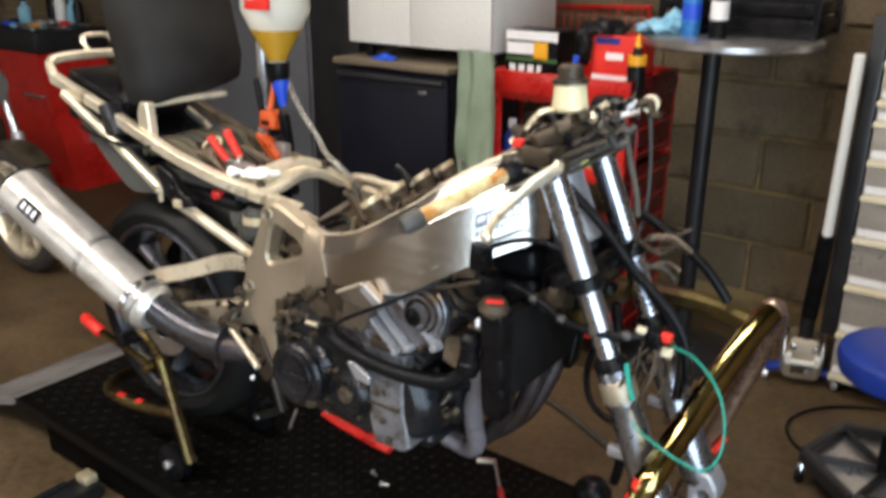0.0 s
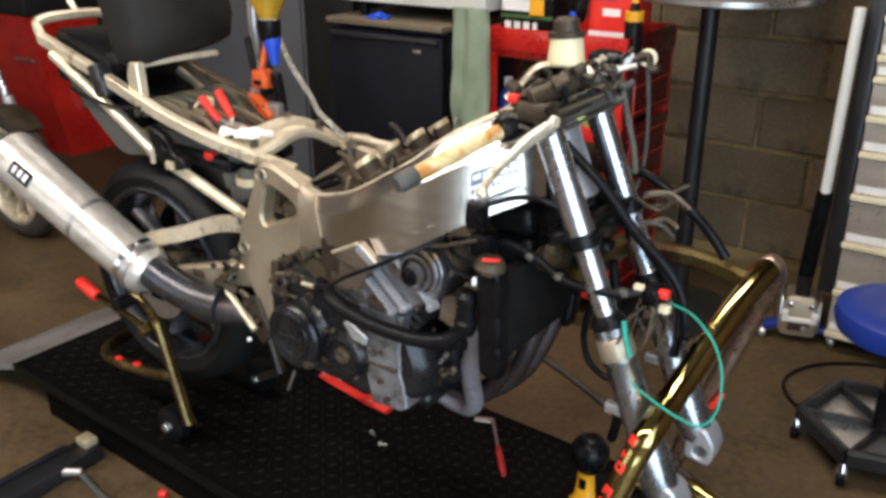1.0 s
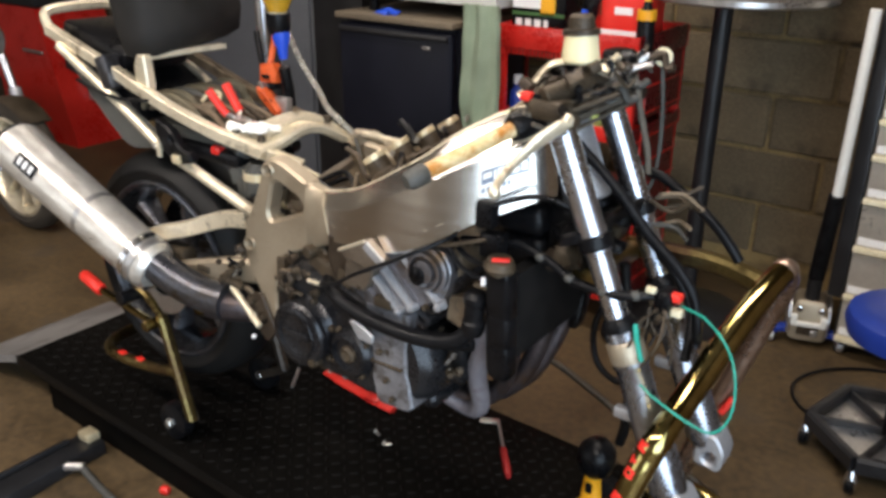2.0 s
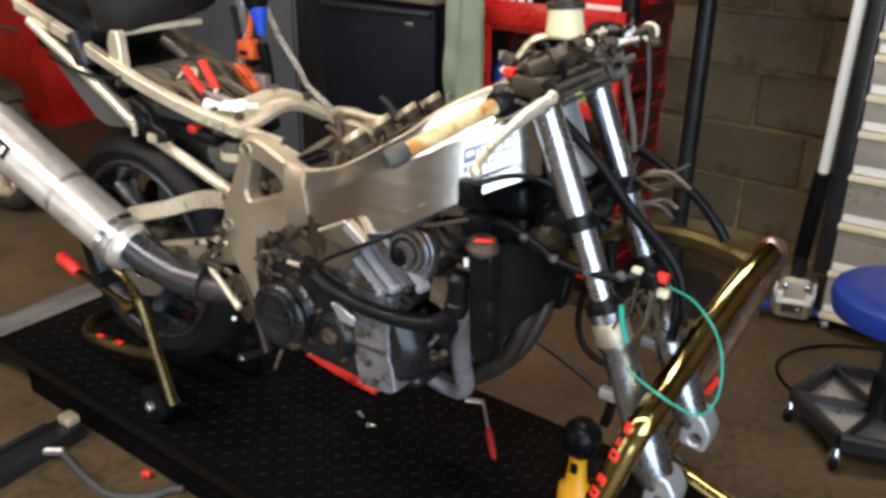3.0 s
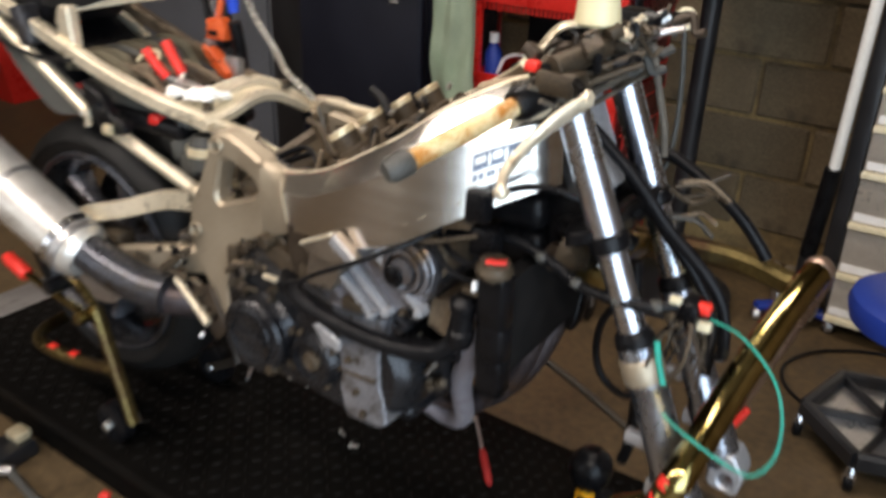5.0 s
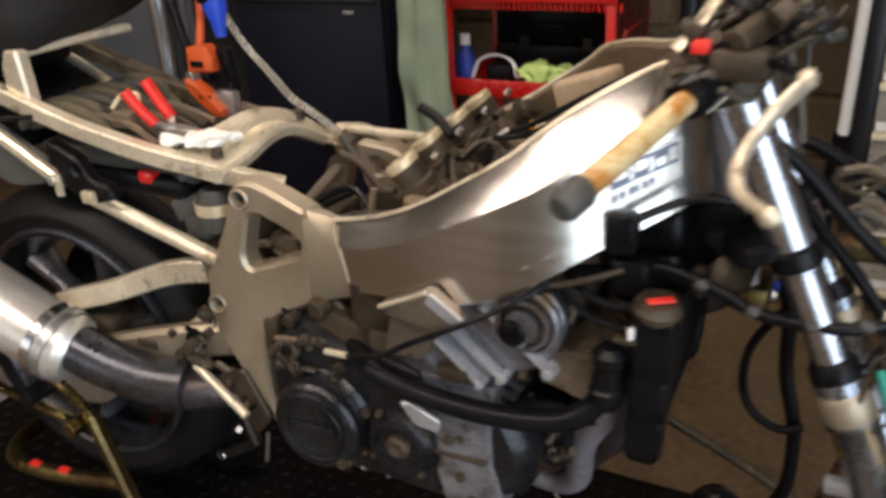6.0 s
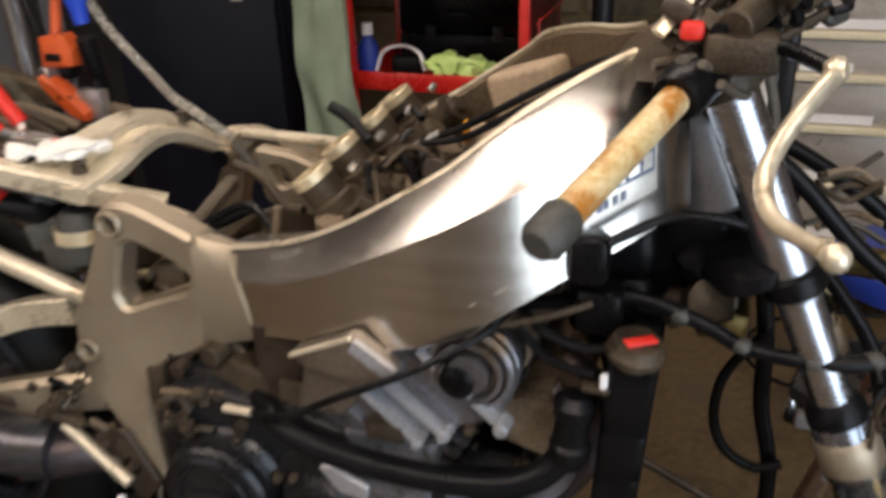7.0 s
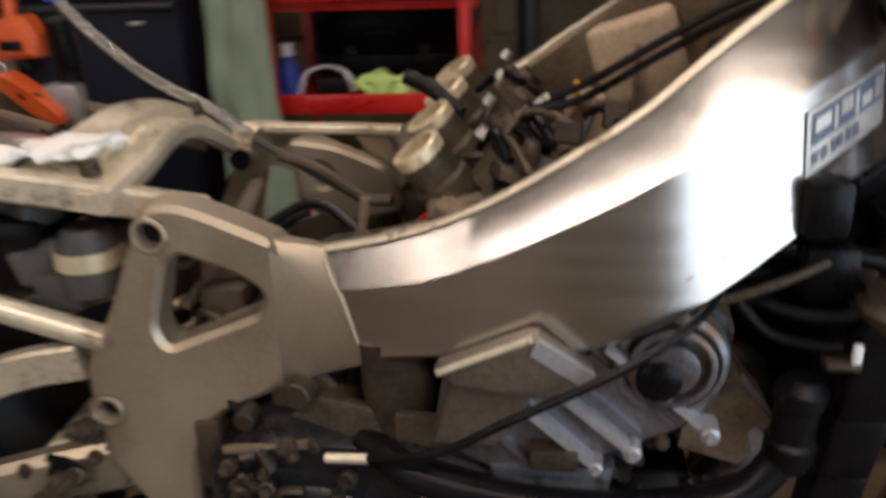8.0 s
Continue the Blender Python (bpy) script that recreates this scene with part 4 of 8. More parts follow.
# cast arch joining the two rails ahead of the seat, with an opening under it
ARCH = ((-0.108, -0.655, 0.967, -0.552, 0.955), (-0.075, -0.650, 0.973, -0.548, 0.961), (-0.045, -0.640, 0.983, -0.542, 0.970), (-0.015, -0.625, 0.995, -0.537, 0.982), (0.015, -0.609, 1.004, -0.533, 0.987), (0.045, -0.592, 1.005, -0.529, 0.982), (0.072, -0.573, 0.997, -0.525, 0.970), (0.10, -0.554, 0.978, -0.521, 0.954), (0.131, -0.538, 0.950, -0.517, 0.938))
arch = part("front_arch", sweep(B(), [[(a, y, b - 0.010), (a, y, b), (a + 0.004, y, b + 0.003), (c - 0.020, y, d + 0.004), (c - 0.012, y, d + 0.007), (c - 0.004, y, d + 0.006), (c, y, d), (c - 0.002, y, d - 0.012), (c - 0.012, y, d - 0.014)] for y, a, b, c, d in [(p.x, p.y, p.z, q.x, q.y) for p, q in zip(smooth_path([(r[0], r[1], r[2]) for r in ARCH], 3), smooth_path([(r[3], r[4], 0) for r in ARCH], 3))]]), M_RAIL, bike, "broad pale cast alloy subframe arch", smooth=30)
part("arch_rib", sweep(B(), [[(x - 0.004, y, z - 0.004), (x + 0.004, y, z - 0.004), (x + 0.003, y, z + 0.006), (x - 0.003, y, z + 0.006)] for x, y, z in ((-0.585, -0.06, 0.976), (-0.577, -0.015, 0.993), (-0.566, 0.03, 0.999), (-0.552, 0.07, 0.988))]), M_RAIL, arch)
part("tray_plate", plate(B(), fillet([(-0.66, -0.1), (-0.60, -0.09), (-0.585, -0.03), (-0.575, 0.05), (-0.60, 0.1), (-0.68, 0.1)], 0.015), [], lambda u, v, d: (u, v, 0.956 + 0.1 * (v + 0.05) - 0.008 * d), 0.008, 0.002), M_BROWN, arch, "dark brown plastic tray")
part("far_strut", squaretube(B(), [(-0.498, 0.095, 0.902), (-0.492, 0.03, 0.892), (-0.482, -0.045, 0.880)], 0.018, 0.02, bevel=0.2), M_HANGER, arch, "grimy alloy far strut")
bolt("bolt", (-0.552, 0.082, 0.988), (0, 0, 1), 0.008, arch, M_GRIME)
bolt("bolt", (-0.585, -0.075, 0.971), (0, 0, 1), 0.007, arch, M_GRIME)
part("rail_clip", box(B(), (-1.035, -0.138, 1.02), (-0.995, -0.1, 1.095), 0.006, Matrix.Translation((-1.015, 0, 1.06)) @ pose(0, 0, 0, 0, -18, 0) @ Matrix.Translation((1.015, 0, -1.06))), M_LINKPIPE, bike, "grey seat latch clipped round the rail")
part("latch_cable", tube(B(), [(-1.12, -0.135, 1.03), (-1.05, -0.143, 1.02), (-0.95, -0.145, 1.012), (-0.86, -0.14, 1.02)], 0.004, 8), M_RUBBER, bike)
part("tail_loop", squaretube(B(), [(-1.25, -0.112, 1.13), (-1.27, -0.10, 1.165), (-1.275, 0.0, 1.172), (-1.27, 0.10, 1.165), (-1.25, 0.112, 1.13)], 0.02, 0.022), M_RAIL, bike)
hoop = part("seat_crossbar", sweep(B(), [[(x - 0.009, y, z - 0.006), (x + 0.009, y, z - 0.006), (x + 0.011, y, z - 0.003), (x + 0.009, y, z + 0.006), (x - 0.009, y, z + 0.006), (x - 0.011, y, z + 0.003)] for x, y, z in ((-0.912, -0.112, 1.096), (-0.906, -0.095, 1.101), (-0.885, 0.0, 1.107), (-0.866, 0.08, 1.110))]), M_RAIL, bike, "bare alloy seat hinge bar", smooth=30)
part("hinge_leg", plate(B(), fillet([(-0.928, 1.035), (-0.93, 1.085), (-0.918, 1.108), (-0.892, 1.108), (-0.889, 1.09), (-0.885, 1.03)], 0.006), [], lambda u, v, d: (u, -0.116 + 0.02 * d, v), 0.02, 0.004), M_RAIL, hoop, "upright alloy hinge leg", smooth=30)
part("tail_bracket", squaretube(B(), [(-1.29, 0.02, 1.165), (-1.325, 0.02, 1.205), (-1.33, 0.06, 1.213), (-1.325, 0.10, 1.205), (-1.29, 0.10, 1.165)], 0.014, 0.012), M_RAIL, bike)
for k in range(7):
    y = -0.075 + 0.026 * k
    part("harness_trunk", tube(B(), [(-0.955 + 0.008 * k, y - 0.01, 0.985), (-0.92 + 0.006 * k, y - 0.004, 1.012 + 0.002 * k), (-0.865 + 0.006 * k, y + 0.006, 1.014 + 0.001 * k), (-0.815, y + 0.014, 0.992), (-0.775, y + 0.018, 0.955)], 0.0105 - 0.0006 * (k % 3), 10), (M_OLIVE, M_OLIVE, M_FENDER)[k % 3], bike, "dusty olive loom sleeve")
part("loom_clip", tube(B(), [(-0.80, -0.045, 1.012), (-0.79, -0.03, 1.03), (-0.77, -0.02, 1.03), (-0.762, -0.03, 1.012)], 0.0042, 8), M_BRASS, bike, "dull brass spring clip")
for k in range(5):
    y = 0.0 + 0.022 * k
    part("battery_lead", tube(B(), [(-0.80, y, 0.975), (-0.75, y + 0.006, 0.985 - 0.004 * k), (-0.70, y - 0.01, 0.962), (-0.655, y, 0.94)], 0.0065, 8), M_PLASTIC if k % 2 else M_RUBBER, bike)
part("tail_box", box(B(), (-1.24, -0.09, 1.075), (-1.0, 0.09, 1.125), 0.015, Matrix.Translation((-1.12, 0, 1.1)) @ pose(0, 0, 0, 0, 14, 0) @ Matrix.Translation((1.12, 0, -1.1))), M_PLASTIC, bike, "black tail storage box")
part("far_bracket", squaretube(B(), [(-0.497, 0.138, 0.957), (-0.46, 0.137, 0.956), (-0.40, 0.135, 0.956), (-0.345, 0.132, 0.955)], 0.02, 0.010), M_RAIL, bike, "thin pale bracket on the far side")
part("far_gusset", plate(B(), fillet([(-0.40, 0.955), (-0.36, 0.955), (-0.335, 0.90), (-0.36, 0.88)], 0.01), [], lambda u, v, d: (u, 0.13 + 0.012 * d, v), 0.012, 0.003), M_CAST, bike)
part("far_lug", sweep(B(), [[(x - 0.013, y, z - h), (x + 0.013, y, z - h), (x + 0.013, y, z + h), (x - 0.013, y, z + h)] for x, y, z, h in ((-0.522, 0.118, 0.938, 0.006), (-0.518, 0.13, 0.942, 0.014), (-0.508, 0.142, 0.95, 0.013), (-0.494, 0.15, 0.955, 0.008))]), M_CAST, bike, "cast far lug")
part("battery_tray", box(B(), (-0.93, -0.095, 0.90), (-0.64, 0.095, 0.93), 0.01), M_PLASTIC, bike)
part("tail_undertray", sweep(B(), [[(x, -0.1, z), (x, 0.1, z), (x, 0.1, z - 0.05), (x, -0.1, z - 0.05)] for x, z in ((-1.22, 1.09), (-1.05, 1.045), (-0.95, 1.0))]), M_PLASTIC, bike)
for s in (-1, 1):
    part("inner_fender", plate(B(), fillet([(-1.2, 1.068), (-1.12, 1.072), (-0.88, 0.945), (-0.89, 0.905), (-0.975, 0.893), (-1.05, 0.95)], 0.03), [], lambda u, v, d: (u, y_(s, -0.108 - 0.012 * math.sin((u + 1.2) * 9) + 0.006 * d), v), 0.006, 0.002), M_FENDER, bike, "dark grey plastic under-seat panel")

seat = part("seat", sweep(B(), [[(x0 + cx * a, y0 + sy * 0.145 * w, z + 0.15 * sy * 0.145 * w + 0.012) for cx, sy in ((0, -1), (0.25, -1.02), (0.7, -0.95), (1, -0.8), (1.1, 0), (1, 0.8), (0.7, 0.95), (0.25, 1.02), (0, 1), (-0.05, 0))] for x0, y0, z, a, w in ((-0.95, 0.03, 1.098, 0.045, 0.85), (-0.955, 0.03, 1.112, 0.07, 1.0), (-0.965, 0.03, 1.16, 0.085, 1.05), (-0.995, 0.03, 1.27, 0.09, 1.05), (-1.03, 0.03, 1.38, 0.09, 1.03), (-1.05, 0.03, 1.44, 0.08, 0.97), (-1.055, 0.03, 1.455, 0.05, 0.83))]), M_SEAT, bike, "black vinyl seat pad tipped upright", smooth=60)


# ---- forks, clamps, handlebars ----
for s in (-1, 1):
    fy = y_(s, -0.098)
    off = -0.013 if s > 0 else 0.0
    def fp(z):
        return (fork_x(z) + off, fy, z)
    f = part("fork_leg", rod(B(), fp(1.165), fp(0.93), 0.0225, seg=28), M_FORK, bike, "chrome fork tube")
    part("lower_tube", rod(B(), fp(0.94), fp(0.80), 0.0195, seg=28), M_FORK, f)
    part("cap_bolt", turned(B(), fp(1.16), fp(1.178), ((0, 0.02), (0.4, 0.02), (0.5, 0.013), (1, 0.012)), 6), M_LINK, f)
    part("clamp_ring", rod(B(), fp(0.957), fp(0.935), 0.0275, seg=28), M_PLASTIC, f, "black clamp ring")
    sl = part("slider", turned(B(), fp(0.818), fp(0.535), ((0, 0.0225), (0.02, 0.0265), (0.12, 0.0265), (0.13, 0.029), (0.2, 0.029), (0.21, 0.0265), (0.6, 0.0265), (0.64, 0.031), (0.9, 0.031), (1, 0.024)), 28), M_SLIDER, f, "satin alloy fork slider")
    part("dirty_collar", turned(B(), fp(0.80), fp(0.765), ((0, 0.027), (0.1, 0.0296), (0.9, 0.0296), (1, 0.027)), 28), M_CAST, sl, "dirty tan collar")
    part("dust_seal", turned(B(), fp(0.835), fp(0.815), ((0, 0.0205), (0.4, 0.0265), (1, 0.0275)), 24), M_RUBBER, f)
    lx, lz = fork_x(0.53) + 0.006 + off, 0.532
    part("axle_lug", plate(B(), fillet([(lx - 0.028, lz - 0.022), (lx + 0.022, lz - 0.028), (lx + 0.028, lz + 0.012), (lx + 0.008, lz + 0.045), (lx - 0.024, lz + 0.04)], 0.012), [circle2(lx + 0.002, lz - 0.004, 0.0115, 18)], lambda u, v, d: (u, fy + (-0.026 + 0.052 * d), v), 0.052, 0.004), M_SILVER, f)
    # caliper mounts
    part("caliper_mount", box(B(), (lx - 0.085, fy - 0.008, lz + 0.06), (lx - 0.03, fy + 0.008, lz + 0.085), 0.004), M_SILVER, f)
    part("bracket", box(B(), (lx - 0.125, fy - 0.008, lz + 0.13), (lx - 0.06, fy + 0.008, lz + 0.15), 0.004), M_SILVER, f)

for z, name, zt in ((1.145, "top_clamp", 0.024), (0.952, "bottom_clamp", 0.02)):
    fx = fork_x(z) - (0.0 if z > 1 else 0.022)
    k_ = 1.0 if z > 1 else 0.72
    c = [(fx + 0.03 * k_, -0.12), (fx + 0.036 * k_, -0.07), (fx + 0.012, 0), (fx + 0.036 * k_, 0.07), (fx + 0.03 * k_, 0.12), (fx - 0.035 * k_, 0.125), (fx - 0.085 * k_, 0.03), (fx - 0.085 * k_, -0.03), (fx - 0.035 * k_, -0.125)]
    part(name, plate(B(), fillet(c, 0.03), [], lambda u, v, d, fx=fx, z=z, zt=zt: (u, v, z + zt * (0.5 - d) + (u - fx) * RAKE), zt, 0.005), M_GRIME if z > 1 else M_PLASTIC, bike)

# right handlebar: rusty bar, grip end, lever, throttle housing
BAR0, BAR1 = Vector((0.084, -0.132, 1.135)), Vector((0.0065, -0.322, 1.072))
bar = part("handlebar", rod(B(), BAR0, BAR1, 0.012, seg=20), M_RUST, bike, "bare handlebar with orange rust and glue stains")
bd = (BAR1 - BAR0).normalized()
part("bar_end", turned(B(), BAR1 - bd * 0.010, BAR1 + bd * 0.024, ((0, 0.0135), (0.1, 0.0155), (0.8, 0.0152), (1, 0.011)), 20), M_FENDER, bar, "worn dark grey rubber bar end")
part("switch_housing", turned(B(), BAR0 + bd * 0.0, BAR0 + bd * 0.055, ((0, 0.018), (0.1, 0.0215), (0.85, 0.0215), (1, 0.018)), 18), M_PLASTIC, bar)
part("kill_switch", box(B(), (0.062, -0.162, 1.158), (0.08, -0.144, 1.171), 0.004), M_REDP, bar, "red kill switch")
part("clip_on_clamp", rod(B(), (fork_x(1.115), -0.098, 1.105), (fork_x(1.15), -0.098, 1.14), 0.033, seg=24), M_GRIME, bar)
part("lever_perch", box(B(), (0.08, -0.17, 1.135), (0.135, -0.125, 1.165), 0.008), M_GRIME, bar)
lev = smooth_path([(0.170, -0.203, 1.151), (0.160, -0.216, 1.144), (0.146, -0.238, 1.130), (0.133, -0.26, 1.112), (0.127, -0.285, 1.097), (0.134, -0.322, 1.089), (0.156, -0.366, 1.092)], 5)
girth = [0.006, 0.0125, 0.0125, 0.0085, 0.0066, 0.0056, 0.005]
rings = []
for k, p in enumerate(lev):
    d = (lev[min(k + 1, len(lev) - 1)] - lev[max(k - 1, 0)]).normalized()
    u = min(k / (len(lev) - 1) * 6, 5.999)
    g = girth[int(u)] * (1 - u % 1) + girth[int(u) + 1] * (u % 1)
    up = (Vector((0.25, -0.45, 0.86)) - d * Vector((0.25, -0.45, 0.86)).dot(d)).normalized()
    rings.append([p + up * (g * 1.05 * math.cos(a)) + d.cross(up) * (min(g, 0.0062) * math.sin(a)) for a in (2 * math.pi * q / 14 for q in range(14))])
part("brake_lever", sweep(B(), rings), M_RAIL, bar, "curved bare alloy brake lever", smooth=60)
part("lever_pivot", blob(B(), (0.166, -0.206, 1.152), (0.008, 0.010, 0.010), 3, 0.25), M_RAIL, bar)
part("lever_stem", tube(B(), [(0.118, -0.145, 1.158), (0.145, -0.178, 1.156), (0.164, -0.203, 1.152)], 0.006, 10), M_PLASTIC, bar)
part("lever_ball", blob(B(), (0.161, -0.375, 1.093), (0.0085, 0.0085, 0.0085), 2, 0), M_RAIL, bar)

# master cylinder and reservoir
mc = part("master_cylinder", rod(B(), (0.10, -0.16, 1.168), (0.13, -0.08, 1.185), 0.014), M_GRIME, bike)
part("reservoir", turned(B(), (0.114, -0.078, 1.208), (0.112, -0.078, 1.250), ((0, 0.024), (0.1, 0.0285), (0.75, 0.0255), (1, 0.0245)), 24), M_CREAMRES, mc, "cream brake fluid reservoir")
part("reservoir_cap", turned(B(), (0.112, -0.078, 1.249), (0.110, -0.078, 1.278), ((0, 0.0275), (0.25, 0.0275), (0.3, 0.020), (0.85, 0.019), (1, 0.014)), 24), M_GRIME, mc, "dark brown reservoir cap")
part("reservoir_hose", tube(B(), [(0.12, -0.1, 1.195), (0.10, -0.12, 1.17), (0.09, -0.16, 1.165)], 0.007, 8), M_RUBBER, mc)

# left handlebar
lb = part("left_handlebar", rod(B(), (0.084, 0.118, 1.135), (0.05, 0.30, 1.10), 0.0125), M_GRIME, bike)
part("grip", turned(B(), (0.072, 0.18, 1.125), (0.045, 0.315, 1.095), ((0, 0.014), (0.05, 0.019), (0.95, 0.018), (1, 0.014)), 18), M_RUBBER, lb)
part("clip_on_clamp", rod(B(), (fork_x(1.115), 0.098, 1.105), (fork_x(1.15), 0.098, 1.14), 0.033, seg=24), M_GRIME, lb)
part("switch_block", box(B(), (0.05, 0.12, 1.13), (0.10, 0.17, 1.20), 0.01), M_PLASTIC, lb)
part("lever_perch", rod(B(), (0.09, 0.125, 1.17), (0.125, 0.15, 1.195), 0.012), M_STEEL, lb)
part("clutch_lever", tube(B(), [(0.12, 0.14, 1.19), (0.135, 0.165, 1.192), (0.139, 0.176, 1.19)], 0.008, 10), M_RUBBER, lb)
bm = B()
cc = Vector((0.142, 0.172, 1.19))
x, y, d = axes_of(Vector((0.55, -1.43, 0.22)))
rings = [ring_at(bm, cc + x * (0.012 * math.cos(a)) + y * (0.012 * math.sin(a)), x * math.cos(a) + y * math.sin(a), d, 0.0042, 8) for a in (2 * math.pi * k / 18 for k in range(18))]
skin(bm, rings + [rings[0]], cap=False)
part("cable_eye", bm, M_CREAM, lb, "pale cable adjuster ring")
part("clutch_cable", tube(B(), [(0.142, 0.172, 1.18), (0.15, 0.176, 1.10), (0.152, 0.178, 1.02), (0.145, 0.17, 0.96), (0.12, 0.14, 0.93)], 0.004, 8), M_FENDER, lb)

# ---- engine ----
def y_sections(bm, outline, ys):
    """A solid whose outline in x and z is scaled towards its middle at each y."""
    cx = sum(p[0] for p in outline) / len(outline)
    cz = sum(p[1] for p in outline) / len(outline)
    return sweep(bm, [[(cx + (p[0] - cx) * k, y, cz + (p[1] - cz) * k) for p in outline] for y, k in ys])


case = fillet([(-0.50, 0.60), (-0.50, 0.72), (-0.44, 0.77), (-0.30, 0.765), (-0.19, 0.735), (-0.11, 0.70), (-0.085, 0.64), (-0.10, 0.575), (-0.18, 0.535), (-0.33, 0.545), (-0.45, 0.565)], 0.02)
engine = part("engine", y_sections(B(), case, ((-0.155, 0.86), (-0.145, 0.93), (-0.12, 1.0), (0.12, 1.0), (0.145, 0.93), (0.155, 0.86))), M_DARKENG, bike, "grimy dark four-cylinder engine with silver covers", smooth=35)
ed = Vector((0.52, 0, 0.85)).normalized()
eu = Vector((0.85, 0, -0.52)).normalized()
base = Vector((-0.215, 0, 0.72))


def along(a, b, y):
    p = base + ed * a + eu * b
    return (p.x, y, p.z)


def slab(a0, a1, b0, b1, y0, y1, bev=0.008):
    bm = B()
    sect = fillet([(a0, b0), (a1, b0), (a1, b1), (a0, b1)], bev, 3)
    return sweep(bm, [[along(a, b, y) for a, b in [((p[0] - (a0 + a1) / 2) * k + (a0 + a1) / 2, (p[1] - (b0 + b1) / 2) * k + (b0 + b1) / 2) for p in sect]] for y, k in ((y0, 0.95), (y0 + bev, 1), (y1 - bev, 1), (y1, 0.95))])


part("cylinder_block", slab(-0.02, 0.105, -0.085, 0.075, -0.135, 0.15), M_DARKENG, engine)
for k in range(5):
    a = 0.004 + 0.02 * k
    part("fin", slab(a, a + 0.007, -0.06, 0.083, -0.14, 0.158, 0.003), M_ENGINE, engine)
part("cylinder_head", slab(0.106, 0.18, -0.095, 0.085, -0.14, 0.162), M_ENGINE, engine)
for k, b in enumerate((-0.05, 0.04)):
    p0, p1 = Vector(along(0.185, b, -0.14)), Vector(along(0.185, b, 0.165))
    part("cam_cover", turned(B(), p0, p1, ((0, 0.03), (0.03, 0.038), (0.97, 0.038), (1, 0.03)), 24), M_DUST, engine, "dusty cam cover")
    part("cam_cap", turned(B(), p0 + Vector((0, 0.004, 0)), p0 - Vector((0, 0.012, 0)), ((0, 0.034), (0.5, 0.034), (0.6, 0.027), (0.95, 0.026), (1, 0.02)), 24), M_DARKENG, engine)
part("head_cover", slab(0.176, 0.225, -0.07, 0.06, -0.14, 0.14, 0.012), M_DUST, engine, "dusty brown cylinder head cover")
for y in (-0.105, -0.035, 0.035, 0.105):
    part("plug_cap", turned(B(), along(0.2, 0.0, y), along(0.255, 0.0, y), ((0, 0.014), (0.7, 0.013), (1, 0.008)), 12), M_RUBBER, engine)
# right side: cam chain case with raised ribs and a ringed cam plug
CASE = [(-0.285, 0.765), (-0.27, 0.845), (-0.20, 0.885), (-0.13, 0.895), (-0.068, 0.885), (-0.050, 0.852), (-0.062, 0.805), (-0.085, 0.782), (-0.13, 0.762), (-0.165, 0.742), (-0.23, 0.735)]
chain_case = part("chain_case", plate(B(), fillet(CASE, 0.014), [], lambda u, v, d: (u, -0.160 + 0.03 * d, v), 0.03, 0.005), M_CASE, engine, "stained silver cam chain case", smooth=35)


def rib(p0, p1, w, h=0.01, name="casting_rib", mat=None):
    """A raised rib on the chain case with a round boss at its lower end."""
    p0, p1 = Vector(p0), Vector(p1)
    d = (p1 - p0).normalized()
    n = d.cross(Vector((0, 1, 0))).normalized()
    bm = B()
    sweep(bm, [[p + n * a + Vector((0, b, 0)) for a, b in ((-w, 0.012), (-w, -h * 0.6), (-w * 0.6, -h), (w * 0.6, -h), (w, -h * 0.6), (w, 0.012))] for p in (p0, p0.lerp(p1, 0.5), p1)])
    o = part(name, bm, mat or (M_SILVER if h > 0.011 else M_CASE), chain_case, smooth=20)
    return o


rib((-0.186, -0.164, 0.826), (-0.126, -0.162, 0.772), 0.0045, 0.014)
rib((-0.176, -0.162, 0.834), (-0.118, -0.161, 0.782), 0.0025, 0.007)
rib((-0.148, -0.162, 0.862), (-0.068, -0.160, 0.790), 0.0038, 0.012)
rib((-0.160, -0.161, 0.853), (-0.092, -0.160, 0.792), 0.0022, 0.006)
rib((-0.207, -0.163, 0.806), (-0.155, -0.162, 0.757), 0.0042, 0.013)
rib((-0.252, -0.162, 0.80), (-0.205, -0.161, 0.752), 0.003, 0.006)
for x, z, r in ((-0.124, 0.770, 0.0075), (-0.066, 0.789, 0.0075), (-0.192, 0.836, 0.009), (-0.152, 0.755, 0.006)):
    part("boss", turned(B(), (x, -0.156, z), (x, -0.18, z), ((0, r * 1.2), (0.8, r), (0.85, r * 0.6), (1, r * 0.55)), 14), M_SILVER, chain_case)
bolt("case_bolt", (-0.245, -0.164, 0.775), (0, -1, 0), 0.006, chain_case, M_GRIME)
bolt("case_bolt", (-0.10, -0.163, 0.775), (0, -1, 0), 0.005, chain_case, M_GRIME)
part("bracket_pocket", box(B(), (-0.205, -0.178, 0.752), (-0.165, -0.155, 0.772), 0.004), M_GRIME, chain_case)
cam = part("cam_plug", turned(B(), (-0.098, -0.150, 0.846), (-0.098, -0.176, 0.846), ((0, 0.044), (0.6, 0.043), (0.7, 0.040), (0.72, 0.037), (0.45, 0.036), (0.45, 0.034), (0.9, 0.033), (0.95, 0.030), (0.95, 0.028), (0.5, 0.027), (0.5, 0.021), (1.0, 0.020), (1.05, 0.015), (1.05, 0.001)), 36), M_CASE, chain_case, "ringed cam plug")
part("plug_centre", turned(B(), (-0.108, -0.168, 0.838), (-0.108, -0.182, 0.838), ((0, 0.018), (0.8, 0.017), (1, 0.013)), 20), M_PLASTIC, cam, "black rubber centre")
